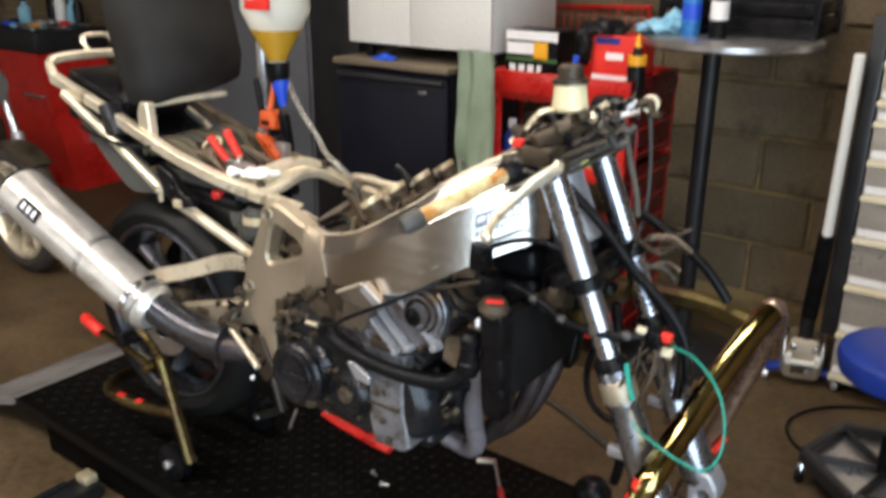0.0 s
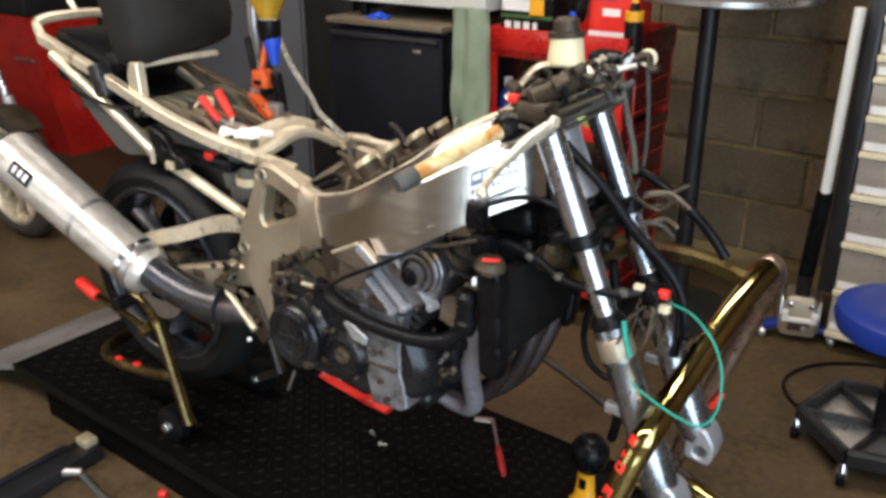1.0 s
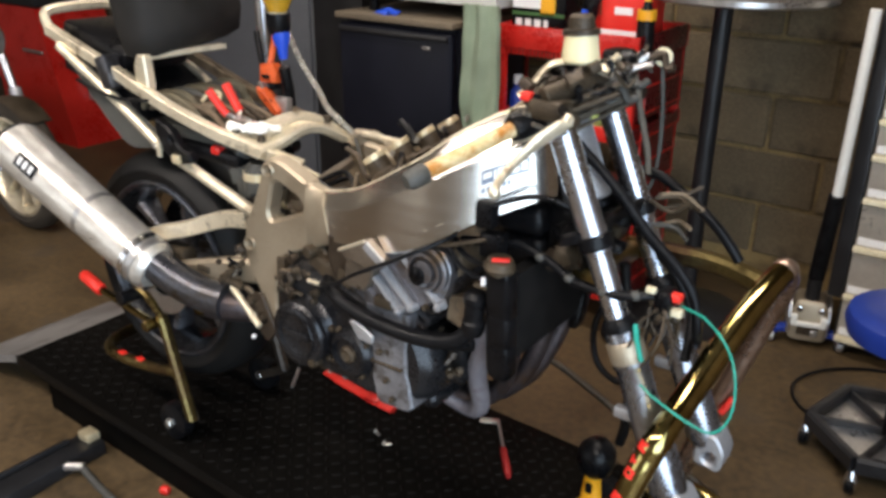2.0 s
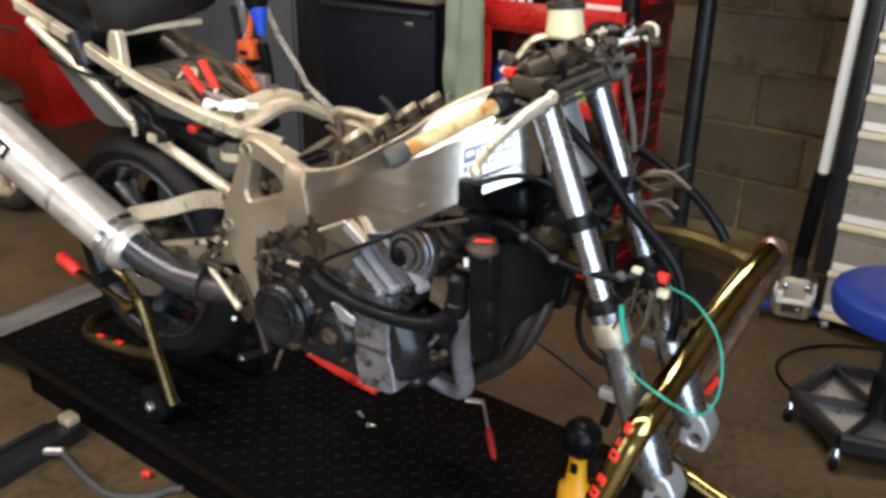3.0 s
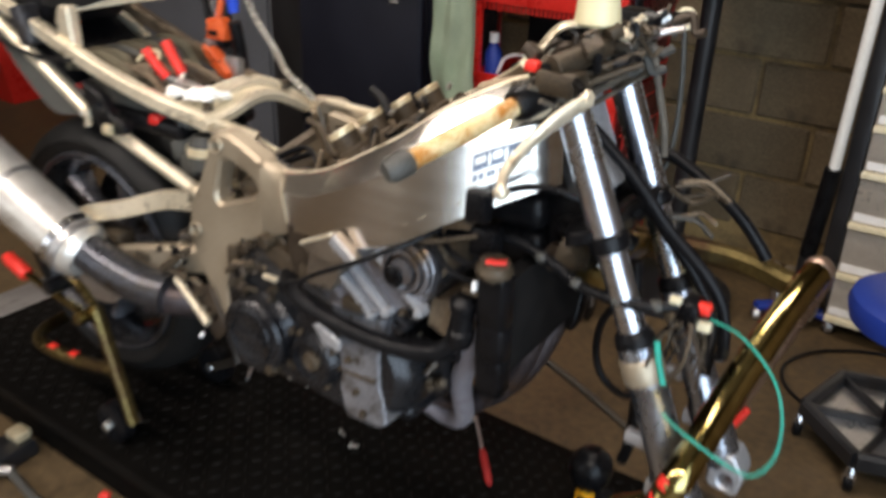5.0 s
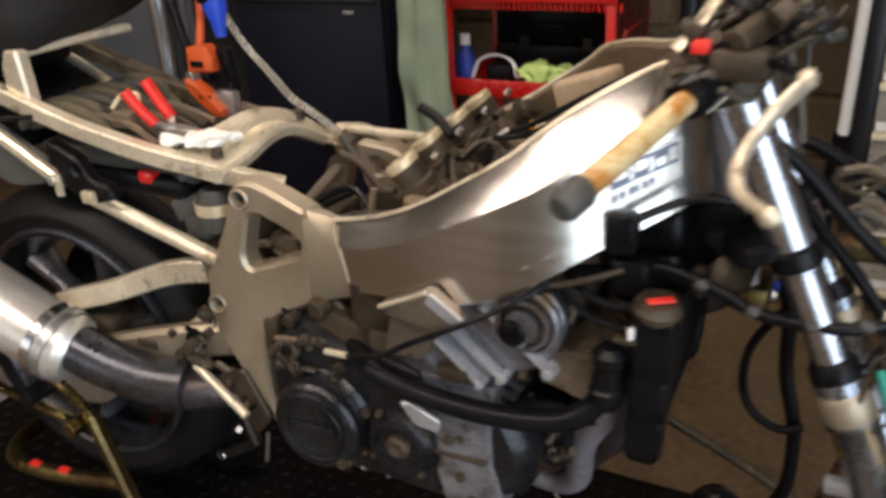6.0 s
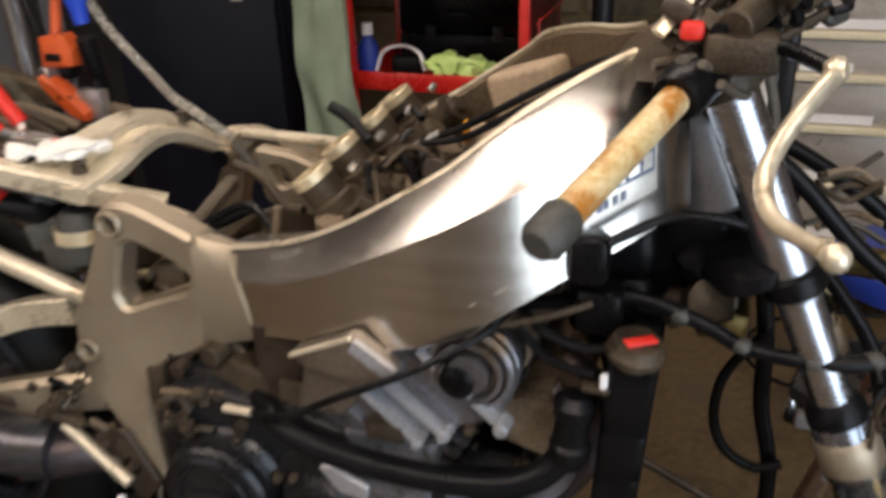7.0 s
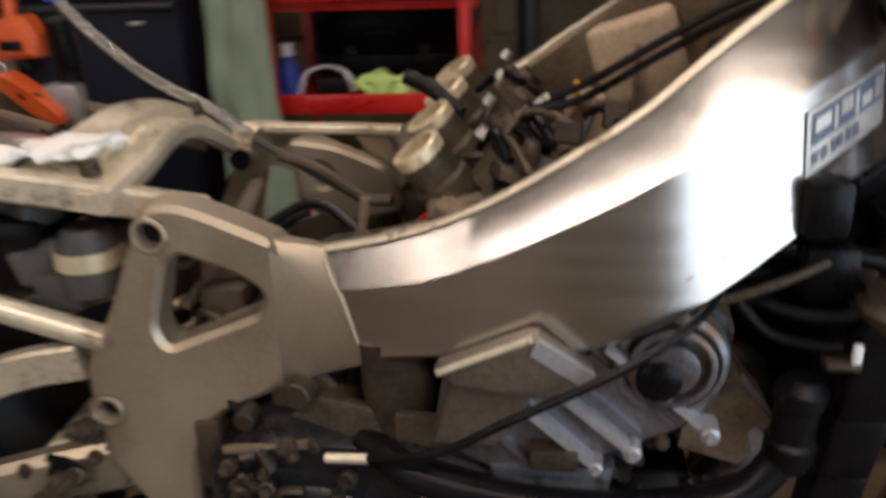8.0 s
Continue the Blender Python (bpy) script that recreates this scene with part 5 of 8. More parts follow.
part("front_casting", sweep(B(), [[(x, y, z) for x, z in ((-0.075, 0.79), (-0.03, 0.80), (0.0, 0.765), (-0.03, 0.73), (-0.08, 0.745))] for y in (-0.125, -0.09, 0.12)]), M_DUST, engine, "rust-brown front casting", smooth=20)
clutch = part("clutch_cover", turned(B(), (-0.392, -0.13, 0.636), (-0.392, -0.196, 0.636), ((0, 0.078), (0.35, 0.076), (0.5, 0.066), (0.8, 0.063), (0.9, 0.056), (0.93, 0.05), (0.88, 0.046), (0.88, 0.001)), 48), M_DARKENG, engine, "round dark clutch cover with bright rim")
part("rim", turned(B(), (-0.392, -0.172, 0.636), (-0.392, -0.188, 0.636), ((0, 0.0672), (0.7, 0.0668), (1, 0.062)), 48), M_DARKENG, clutch)
part("badge_bar", box(B(), (-0.428, -0.1925, 0.630), (-0.358, -0.188, 0.644), 0.002), M_DARKENG, clutch)
part("inner_ring", turned(B(), (-0.392, -0.182, 0.636), (-0.392, -0.1925, 0.636), ((0, 0.048), (0.7, 0.0475), (1, 0.0455), (1, 0.0425), (0.3, 0.041)), 44), M_DARKENG, clutch)
part("oil_filler", turned(B(), (-0.352, -0.17, 0.588), (-0.352, -0.192, 0.588), ((0, 0.012), (0.6, 0.012), (0.7, 0.009), (1, 0.008)), 10), M_GRIME, clutch)
for k in range(7):
    a = radians(20 + k * 51)
    bolt("cover_bolt", (-0.392 + 0.073 * math.cos(a), -0.16, 0.636 + 0.073 * math.sin(a)), (0, -1, 0), 0.0055, clutch, M_GRIME)
pulse = part("ignition_cover", turned(B(), (-0.272, -0.13, 0.628), (-0.272, -0.178, 0.628), ((0, 0.056), (0.6, 0.054), (0.8, 0.046), (0.95, 0.042), (1.0, 0.034), (0.85, 0.032), (0.82, 0.012)), 40), M_DARKENG, engine, "dark ignition cover with a recessed centre")
part("plug", turned(B(), (-0.272, -0.166, 0.628), (-0.272, -0.180, 0.628), ((0, 0.018), (0.7, 0.017), (1, 0.011), (0.8, 0.006)), 16), M_GRIME, pulse)
for a in (35, 125, 215, 305):
    bolt("cover_bolt", (-0.272 + 0.05 * math.cos(radians(a)), -0.166, 0.628 + 0.05 * math.sin(radians(a))), (0, -1, 0), 0.0045, pulse, M_GRIME)
part("cover_flange", plate(B(), fillet([(-0.325, 0.565), (-0.215, 0.560), (-0.205, 0.66), (-0.225, 0.70), (-0.275, 0.715), (-0.325, 0.69)], 0.02), [], lambda u, v, d: (u, -0.160 + 0.03 * d, v), 0.03, 0.004), M_DARKENG, engine, smooth=35)
part("bright_bracket", plate(B(), fillet([(-0.262, 0.706), (-0.246, 0.709), (-0.205, 0.690), (-0.208, 0.672), (-0.240, 0.676)], 0.004), [], lambda u, v, d: (u, -0.180 + 0.006 * d, v), 0.006, 0.0015), M_SILVER, engine, "bright bare bracket", smooth=25)
part("bracket_stay", box(B(), (-0.245, -0.176, 0.682), (-0.225, -0.15, 0.70), 0.003), M_GRIME, engine)
low = part("lower_case", sweep(B(), [[(x, y, z) for x, y in fillet([(x0, -0.164), (x1, -0.160), (x1, -0.10), (x0, -0.10)], 0.008, 3)] for z, x0, x1 in ((0.548, -0.205, -0.138), (0.556, -0.212, -0.128), (0.60, -0.222, -0.135), (0.62, -0.218, -0.142), (0.67, -0.224, -0.144), (0.70, -0.226, -0.142), (0.745, -0.238, -0.135))]), M_COLUMN, engine, "stained pale crankcase column", smooth=35)
for x, z in ((-0.185, 0.60), (-0.17, 0.565), (-0.20, 0.655)):
    bolt("case_bolt", (x, -0.166, z), (0, -1, 0), 0.005, low, M_GRIME)
part("casting_line", box(B(), (-0.222, -0.167, 0.628), (-0.148, -0.15, 0.634), 0.002), M_GRIME, low)
part("sump", box(B(), (-0.36, -0.10, 0.52), (-0.12, 0.10, 0.56), 0.02, seg=3), M_DARKENG, engine)
part("sump_flange", box(B(), (-0.37, -0.15, 0.553), (-0.13, 0.13, 0.563), 0.003), M_GRIME, engine)
for k in range(6):
    bolt("sump_bolt", (-0.345 + 0.04 * k, -0.145, 0.556), (0, -0.3, -1), 0.0045, engine)
# small fittings in the dark gap ahead of the crankcase
random.seed(21)
for k in range(8):
    c = Vector((random.uniform(-0.14, -0.06), random.uniform(-0.13, -0.08), random.uniform(0.62, 0.72)))
    part("oil_fitting", turned(B(), c, c + Vector((random.uniform(-0.02, 0.03), -0.015, random.uniform(-0.02, 0.02))), ((0, 0.007), (0.4, 0.009), (0.5, 0.006), (1, 0.006)), 8), random.choice((M_GRIME, M_BROWN, M_GRIME)), engine)
part("oil_cooler", box(B(), (-0.13, -0.10, 0.60), (-0.06, 0.08, 0.70), 0.01), M_DARKENG, engine)
part("sprocket_case", box(B(), (-0.50, 0.12, 0.60), (-0.38, 0.165, 0.74), 0.02, seg=3), M_GRIME, engine)
part("starter_hump", rod(B(), (-0.40, -0.12, 0.775), (-0.40, 0.1, 0.775), 0.032), M_GRIME, engine)
# tan and brown castings in the arch of the pivot plate
part("rear_casting", sweep(B(), [[(x * k - 0.383 * (k - 1), y, z * k - 0.755 * (k - 1)) for x, z in fillet([(-0.43, 0.725), (-0.42, 0.755), (-0.395, 0.785), (-0.36, 0.79), (-0.345, 0.765), (-0.37, 0.725)], 0.012, 3)] for y, k in ((-0.150, 0.75), (-0.146, 0.93), (-0.13, 1.0), (-0.05, 1.0))]), M_GRIME, engine, "grimy brown rear casting", smooth=35)
part("casting_lobe", rod(B(), (-0.40, -0.12, 0.792), (-0.403, -0.142, 0.791), 0.013), M_GRIME, engine)
part("casting_lobe", rod(B(), (-0.45, -0.12, 0.765), (-0.452, -0.140, 0.762), 0.010), M_BROWN, engine)
part("brown_cover", sweep(B(), [[(x, y, z) for x, y in fillet([(x0, -0.15), (x1, -0.142), (x1, -0.05), (x0, -0.05)], 0.016, 4)] for z, x0, x1 in ((0.745, -0.325, -0.288), (0.755, -0.333, -0.284), (0.80, -0.345, -0.284), (0.845, -0.345, -0.288))]), M_BROWN, engine, "dark brown starter cover")
part("casting_web", box(B(), (-0.505, -0.13, 0.68), (-0.478, -0.09, 0.755), 0.008), M_GRIME, engine)
random.seed(8)
for k in range(16):
    c = Vector((random.uniform(-0.475, -0.34), random.uniform(-0.168, -0.15), random.uniform(0.705, 0.765)))
    e = c + Vector((random.uniform(-0.035, 0.035), random.uniform(-0.008, 0.004), random.uniform(-0.02, 0.025)))
    if k % 3 == 0:
        part("linkage_bolt", turned(B(), c, c + Vector((random.uniform(-0.004, 0.004), -0.014, 0.003)), ((0, 0.008), (0.5, 0.008), (0.55, 0.0055), (1, 0.005)), 8), random.choice((M_GRIME, M_BROWN)), engine)
    elif k % 3 == 1:
        part("linkage_rod", rod(B(), c, e, random.uniform(0.003, 0.006), seg=8), random.choice((M_GRIME, M_BROWN, M_GRIME)), engine)
    else:
        part("breather_tube", tube(B(), [c, (c + e) / 2 + Vector((0, -0.006, 0.012)), e], random.uniform(0.003, 0.005), 8), random.choice((M_RUBBER, M_BROWN, M_GRIME)), engine)
part("cable_lever", rod(B(), (-0.47, -0.145, 0.738), (-0.385, -0.155, 0.755), 0.0045, seg=8), M_DUST, engine)

# coolant hoses, radiator
part("coolant_hose", tube(B(), [(-0.345, -0.14, 0.752), (-0.30, -0.172, 0.742), (-0.235, -0.18, 0.729), (-0.16, -0.182, 0.723), (-0.09, -0.178, 0.724), (-0.038, -0.168, 0.733), (-0.010, -0.160, 0.76), (-0.003, -0.160, 0.80)], 0.0145, 16), M_RUBBER, bike, "black coolant hose")
part("lower_hose", tube(B(), [(-0.20, -0.13, 0.68), (-0.13, -0.14, 0.695), (-0.07, -0.14, 0.705), (-0.02, -0.13, 0.715)], 0.011, 12), M_RUBBER, bike)


def at_rad(x, y, z):
    """Leans a point of the upright radiator: forward and outward towards its top."""
    return (x + 0.06 * (z - 0.79), y * (0.152 + 0.19 * (z - 0.79)) / 0.15, z)


rad = part("radiator", sweep(B(), [[at_rad(0.05 + dx, y, z) for dx, y in ((-0.012, -0.125), (0.012, -0.125), (0.012, 0.125), (-0.012, 0.125))] for z in (0.715, 0.79, 0.875)]), M_CORE, bike, "black finned radiator", smooth=0)
for s in (-1, 1):
    part("end_tank", sweep(B(), [[Vector(at_rad(0.046, y_(s, -0.145), z)) + Vector((dx * k, dy * k, 0)) for dx, dy in fillet([(-0.022, -0.02), (0.022, -0.02), (0.022, 0.016), (-0.022, 0.016)], 0.009, 3)] for z, k in ((0.672, 0.75), (0.682, 0.96), (0.69, 1), (0.74, 1), (0.742, 0.96), (0.744, 1), (0.80, 1), (0.802, 0.96), (0.804, 1), (0.878, 1), (0.887, 0.96), (0.893, 0.8))]), M_PLASTIC, rad, "black radiator end tank")
for k in range(17):
    z = 0.71 + k * 0.0096
    part("cooling_fin", sweep(B(), [[at_rad(0.05 + dx, y, z + dz) for dx, dz in ((-0.0128, 0), (0.0128, 0), (0.0128, 0.0035), (-0.0128, 0.0035))] for y in (-0.122, 0.122)]), M_CORE, rad, smooth=0)
part("filler_neck", turned(B(), (0.050, -0.172, 0.885), (0.053, -0.174, 0.909), ((0, 0.017), (0.3, 0.017), (0.35, 0.0255), (0.6, 0.0262), (0.75, 0.023), (1, 0.021)), 20), M_GRIME, rad, "grimy radiator cap")
part("cap_sticker", box(B(), (0.042, -0.184, 0.9088), (0.070, -0.172, 0.9115), 0.001, Matrix.Translation((0.055, -0.178, 0)) @ pose(0, 0, 0, 0, 0, 32) @ Matrix.Translation((-0.055, 0.178, 0))), M_REDP, rad, "red warning sticker")
part("hose_stub", turned(B(), (-0.003, -0.158, 0.755), (0.002, -0.160, 0.835), ((0, 0.0165), (0.12, 0.02), (0.3, 0.02), (0.34, 0.017), (0.7, 0.017), (0.74, 0.02), (0.9, 0.02), (1, 0.012)), 18), M_RUBBER, rad)
part("hose_clip", box(B(), (0.0245, -0.185, 0.860), (0.0315, -0.178, 0.875), 0.002), M_PAPER, rad, "small white hose clip")
part("clip_band", box(B(), (0.008, -0.182, 0.852), (0.034, -0.165, 0.860), 0.003), M_GRIME, rad)
part("overflow_hose", tube(B(), [(0.04, -0.175, 0.902), (0.01, -0.168, 0.890), (-0.03, -0.155, 0.893), (-0.07, -0.13, 0.91)], 0.005, 8), M_RUBBER, rad)
part("vent_hose", tube(B(), [(-0.055, -0.16, 0.90), (-0.03, -0.165, 0.875), (0.0, -0.17, 0.868), (0.02, -0.176, 0.87)], 0.0042, 8), M_RUBBER, rad)

# exhaust headers
HEADERS = (((-0.04, -0.10, 0.79), (-0.015, -0.108, 0.75), (-0.022, -0.095, 0.69), (-0.047, -0.07, 0.635), (-0.060, -0.045, 0.585), (-0.074, -0.01, 0.515), (-0.12, 0.02, 0.475), (-0.22, 0.03, 0.485)),
           ((-0.04, -0.03, 0.79), (0.0, -0.03, 0.76), (0.002, -0.02, 0.70), (-0.02, 0.0, 0.63), (-0.045, 0.02, 0.56), (-0.10, 0.03, 0.50), (-0.22, 0.035, 0.485)),
           ((-0.04, 0.05, 0.79), (0.01, 0.055, 0.76), (0.018, 0.06, 0.70), (0.0, 0.055, 0.62), (-0.035, 0.05, 0.55), (-0.10, 0.045, 0.505), (-0.22, 0.045, 0.49)),
           ((-0.04, 0.12, 0.79), (0.018, 0.125, 0.76), (0.028, 0.12, 0.70), (0.008, 0.10, 0.62), (-0.03, 0.08, 0.55), (-0.10, 0.06, 0.505), (-0.22, 0.05, 0.49)))
for k, pts in enumerate(HEADERS):
    part("header_pipe", tube(B(), pts, 0.0185, 14), M_PALEPIPE if k == 0 else M_HEADER, bike, "pale mauve steel header pipe" if k == 0 else "heat-browned steel header pipe")
part("collector", tube(B(), [(-0.18, 0.035, 0.487), (-0.3, 0.05, 0.505), (-0.45, 0.03, 0.565), (-0.55, -0.03, 0.585), (-0.63, -0.11, 0.595), (-0.70, -0.15, 0.60)], 0.03, 16, ends=0.034), M_HEADER, bike)
S0, S1 = Vector((-0.835, -0.178, 0.648)), Vector((-1.315, -0.205, 0.862))
sil = part("silencer", turned(B(), S0, S1, ((0, 0.044), (0.02, 0.053), (0.03, 0.0565), (0.1, 0.0575), (0.11, 0.0565), (0.45, 0.060), (0.9, 0.063), (0.97, 0.063), (0.98, 0.058), (1.0, 0.05)), 40), M_CAN, bike, "polished aluminium silencer can")
sd = (S1 - S0).normalized()
part("tail_cap", turned(B(), S0.lerp(S1, 0.975), S0.lerp(S1, 1.03), ((0, 0.064), (0.3, 0.06), (0.7, 0.045), (1, 0.034), (1.0, 0.02), (0.6, 0.018)), 32), M_DARKENG, sil, "dark tail cap")
for a in (0.05, 0.40):
    part("band", turned(B(), S0.lerp(S1, a), S0.lerp(S1, a + 0.03), ((0, 0.058), (0.1, 0.0605), (0.9, 0.0605), (1, 0.058)), 40), M_STEEL, sil, "riveted steel band")
bm = B()
x, y, d = axes_of(sd)
c = S0.lerp(S1, 0.90)
out = Vector((0.45, -0.85, 0.35))
out = (out - sd * out.dot(sd)).normalized()
side = sd.cross(out)
def on_can(u, v, lift=0.0):
    a = v / 0.063
    return c + sd * u + (out * math.cos(a) + side * math.sin(a)) * (0.0635 + lift)
def curved_patch(u0, u1, v0, v1, lift):
    bm = B()
    n = 8
    rows = [[[bm.verts.new(on_can(u, v0 + (v1 - v0) * k / n, lf)) for k in range(n + 1)] for u in (u0, u1)] for lf in (lift, lift - 0.0012)]
    for k in range(n):
        bm.faces.new((rows[0][0][k], rows[0][1][k], rows[0][1][k + 1], rows[0][0][k + 1]))
        bm.faces.new((rows[1][0][k + 1], rows[1][1][k + 1], rows[1][1][k], rows[1][0][k]))
    for a, b in ((0, 0), (0, 1)):
        for k in range(n):
            bm.faces.new((rows[0][b][k], rows[0][b][k + 1], rows[1][b][k + 1], rows[1][b][k]))
    return bm
badge = part("badge", curved_patch(-0.105, -0.035, -0.017, 0.017, 0.0012), M_PLASTIC, sil, "black maker's badge")
for u in (-0.09, -0.07, -0.05):
    part("mark", curved_patch(u - 0.006, u + 0.006, -0.009, 0.009, 0.002), M_PAPER, badge)
part("strap", turned(B(), S0.lerp(S1, 0.085), S0.lerp(S1, 0.12), ((0, 0.0595), (0.1, 0.062), (0.9, 0.062), (1, 0.0595)), 40), M_CHROME, sil, "chrome mounting strap")
part("strap_lug", box(B(), (-0.925, -0.19, 0.585), (-0.88, -0.175, 0.64), 0.005), M_CHROME, sil)
part("link_pipe", tube(B(), [(-0.84, -0.177, 0.662), (-0.77, -0.168, 0.636), (-0.71, -0.155, 0.618), (-0.655, -0.14, 0.612)], 0.0385, 18), M_LINKPIPE, sil, "grey link pipe")

# ---- swingarm, shock, wheel ----
AX = Vector((-0.965, 0, 0.575))
for s in (-1, 1):
    part("swingarm", squaretube(B(), [(-0.55, y_(s, -0.085), 0.69), (-0.66, y_(s, -0.108), 0.675), (-0.80, y_(s, -0.118), 0.635), (AX.x, y_(s, -0.118), AX.z)], 0.03, 0.055), M_CAST, bike, "alloy swingarm")
    part("arm_pocket", box(B(), (-0.755, y_(s, -0.128) - 0.004, 0.655), (-0.715, y_(s, -0.128) + 0.004, 0.672), 0.003), M_GRIME, bike)
    part("swingarm_brace", squaretube(B(), [(-0.61, y_(s, -0.102), 0.80), (-0.683, y_(s, -0.106), 0.785), (-0.80, y_(s, -0.112), 0.738), (-0.93, y_(s, -0.118), 0.69), (-1.0, y_(s, -0.118), 0.63)], 0.02, 0.036, bevel=0.15), M_RAIL, bike, "flat curved alloy swingarm brace")
part("swingarm_bridge", rod(B(), (-0.655, -0.1, 0.68), (-0.655, 0.1, 0.68), 0.025), M_RAIL, bike)
shock = part("shock_absorber", rod(B(), (-0.62, 0.0, 0.60), (-0.56, 0.0, 0.86), 0.024), M_GRIME, bike)
part("spring", tube(B(), [(-0.615 + 0.055 * k / 48 + 0.036 * math.cos(k * math.pi / 4), 0.036 * math.sin(k * math.pi / 4), 0.63 + 0.2 * k / 48) for k in range(49)], 0.006, 8, n=2), M_BRASS, shock, "dull yellow shock spring")


def wheel_of(parent, c, R, w, rim_r, spokes, m_rim, m_tyre, m_spoke, label, slim=1.0):
    """A cast wheel in the plane of x and z."""
    c = Vector(c)
    def ring(profile, seg=56):
        bm = B()
        rings = [[bm.verts.new(c + Vector((r * math.cos(a), y, r * math.sin(a)))) for r, y in profile] for a in (2 * math.pi * k / seg for k in range(seg))]
        for i in range(seg):
            p, q = rings[i], rings[(i + 1) % seg]
            for j in range(len(profile)):
                j2 = (j + 1) % len(profile)
                bm.faces.new((p[j], q[j], q[j2], p[j2]))
        return bm
    rt = rim_r
    wh = part("wheel", ring([(rt + 0.004, -w * 0.42), (rt - 0.012, -w * 0.45), (rt - 0.016, -w * 0.40), (rt - 0.03, -w * 0.25), (rt - 0.036, 0), (rt - 0.03, w * 0.25), (rt - 0.016, w * 0.40), (rt - 0.012, w * 0.45), (rt + 0.004, w * 0.42), (rt - 0.01, w * 0.3), (rt - 0.015, 0), (rt - 0.01, -w * 0.3)]), m_rim, parent, label)
    part("tyre", ring([(rt - 0.002, -w * 0.41), (rt + 0.03, -w * 0.5), (R - 0.045, -w * 0.5), (R - 0.015, -w * 0.38), (R - 0.003, -w * 0.2), (R, 0), (R - 0.003, w * 0.2), (R - 0.015, w * 0.38), (R - 0.045, w * 0.5), (rt + 0.03, w * 0.5), (rt - 0.002, w * 0.41)], 72), m_tyre, wh)
    part("hub", turned(B(), c + Vector((0, -w * 0.42, 0)), c + Vector((0, w * 0.42, 0)), ((0, 0.03), (0.05, 0.045), (0.3, 0.05), (0.7, 0.05), (0.95, 0.045), (1, 0.03)), 28), m_spoke, wh)
    for k in range(spokes):
        a = 2 * math.pi * (k + 0.3) / spokes
        e, u = Vector((math.cos(a), 0, math.sin(a))), Vector((-math.sin(a), 0, math.cos(a)))
        bm = B()
        sweep(bm, [[c + e * r + u * (p * wd * slim) + Vector((0, q * th, 0)) for p, q in ((-1, -0.5), (-0.5, -1), (0.5, -1), (1, -0.5), (1, 0.5), (0.5, 1), (-0.5, 1), (-1, 0.5))] for r, wd, th in ((0.035, 0.02, 0.025), (rt * 0.55, 0.013, 0.018), (rt - 0.028, 0.017, 0.03))])
        part("spoke", bm, m_spoke, wh)
    return wh


rw = wheel_of(bike, AX, 0.292, 0.15, 0.222, 6, M_DARKENG, M_TYRE, M_ENGINE, "dark rear rim with a polished lip")
part("rim_lip", turned(B(), AX + Vector((0, -0.071, 0)), AX + Vector((0, -0.062, 0)), ((1, 0.212), (0.3, 0.215), (0, 0.219), (0.2, 0.224), (1, 0.226)), 64, cap=False), M_LINKPIPE, rw, "worn rim lip")
part("brake_disc", plate(B(), [(AX.x + p[0], AX.z + p[1]) for p in circle2(0, 0, 0.108, 40)], [[(AX.x + p[0], AX.z + p[1]) for p in circle2(0, 0, 0.06, 28)]], lambda u, v, d: (u, -0.084 + 0.005 * d, v), 0.005, 0.001), M_STEEL, rw)
part("sprocket_disc", turned(B(), AX + Vector((0, 0.052, 0)), AX + Vector((0, 0.058, 0)), ((0, 0.165), (0.5, 0.17), (1, 0.165)), 40), M_DARKENG, rw)
part("axle", rod(B(), AX + Vector((0, -0.15, 0)), AX + Vector((0, 0.15, 0)), 0.012), M_LINK, rw)
part("rear_caliper", box(B(), (-0.90, -0.12, 0.62), (-0.82, -0.075, 0.68), 0.012), M_GRIME, bike)

# foot peg and rear set
part("rearset_bracket", plate(B(), fillet([(-0.60, 0.64), (-0.55, 0.66), (-0.51, 0.58), (-0.54, 0.545), (-0.59, 0.60)], 0.012), [circle2(-0.55, 0.6, 0.012, 12)], lambda u, v, d: (u, -0.132 + 0.008 * d, v), 0.008, 0.002), M_BROWN, bike)
part("footpeg", rod(B(), (-0.64, -0.132, 0.648), (-0.540, -0.15, 0.592), 0.0075), M_RAIL, bike, "bare alloy foot peg arm")
part("peg_ball", blob(B(), (-0.560, -0.15, 0.562), (0.0055, 0.0055, 0.0055), 2, 0.05), M_PAPER, bike)
part("brake_pedal", tube(B(), [(-0.60, -0.14, 0.66), (-0.64, -0.142, 0.67), (-0.62, -0.14, 0.70)], 0.007, 8), M_GRIME, bike)
part("cable_ferrule", rod(B(), (-0.372, -0.17, 0.752), (-0.335, -0.176, 0.757), 0.0045), M_RAIL, bike)
part("engine_cable", tube(B(), [(-0.335, -0.176, 0.757), (-0.315, -0.19, 0.768), (-0.268, -0.205, 0.788), (-0.224, -0.212, 0.818), (-0.143, -0.212, 0.864), (-0.103, -0.2, 0.887), (-0.078, -0.18, 0.900), (-0.055, -0.14, 0.915)], 0.0038, 8), M_RUBBER, bike, "black control cable")
part("engine_cable", tube(B(), [(-0.20, -0.15, 0.87), (-0.12, -0.165, 0.893), (-0.06, -0.165, 0.902), (-0.02, -0.16, 0.915), (0.01, -0.15, 0.925)], 0.004, 8), M_GRIME, bike)
part("snorkel", box(B(), (-0.035, -0.06, 0.905), (0.06, 0.13, 0.965), 0.02, seg=3), M_PLASTIC, bike, "black plastic intake snorkel")
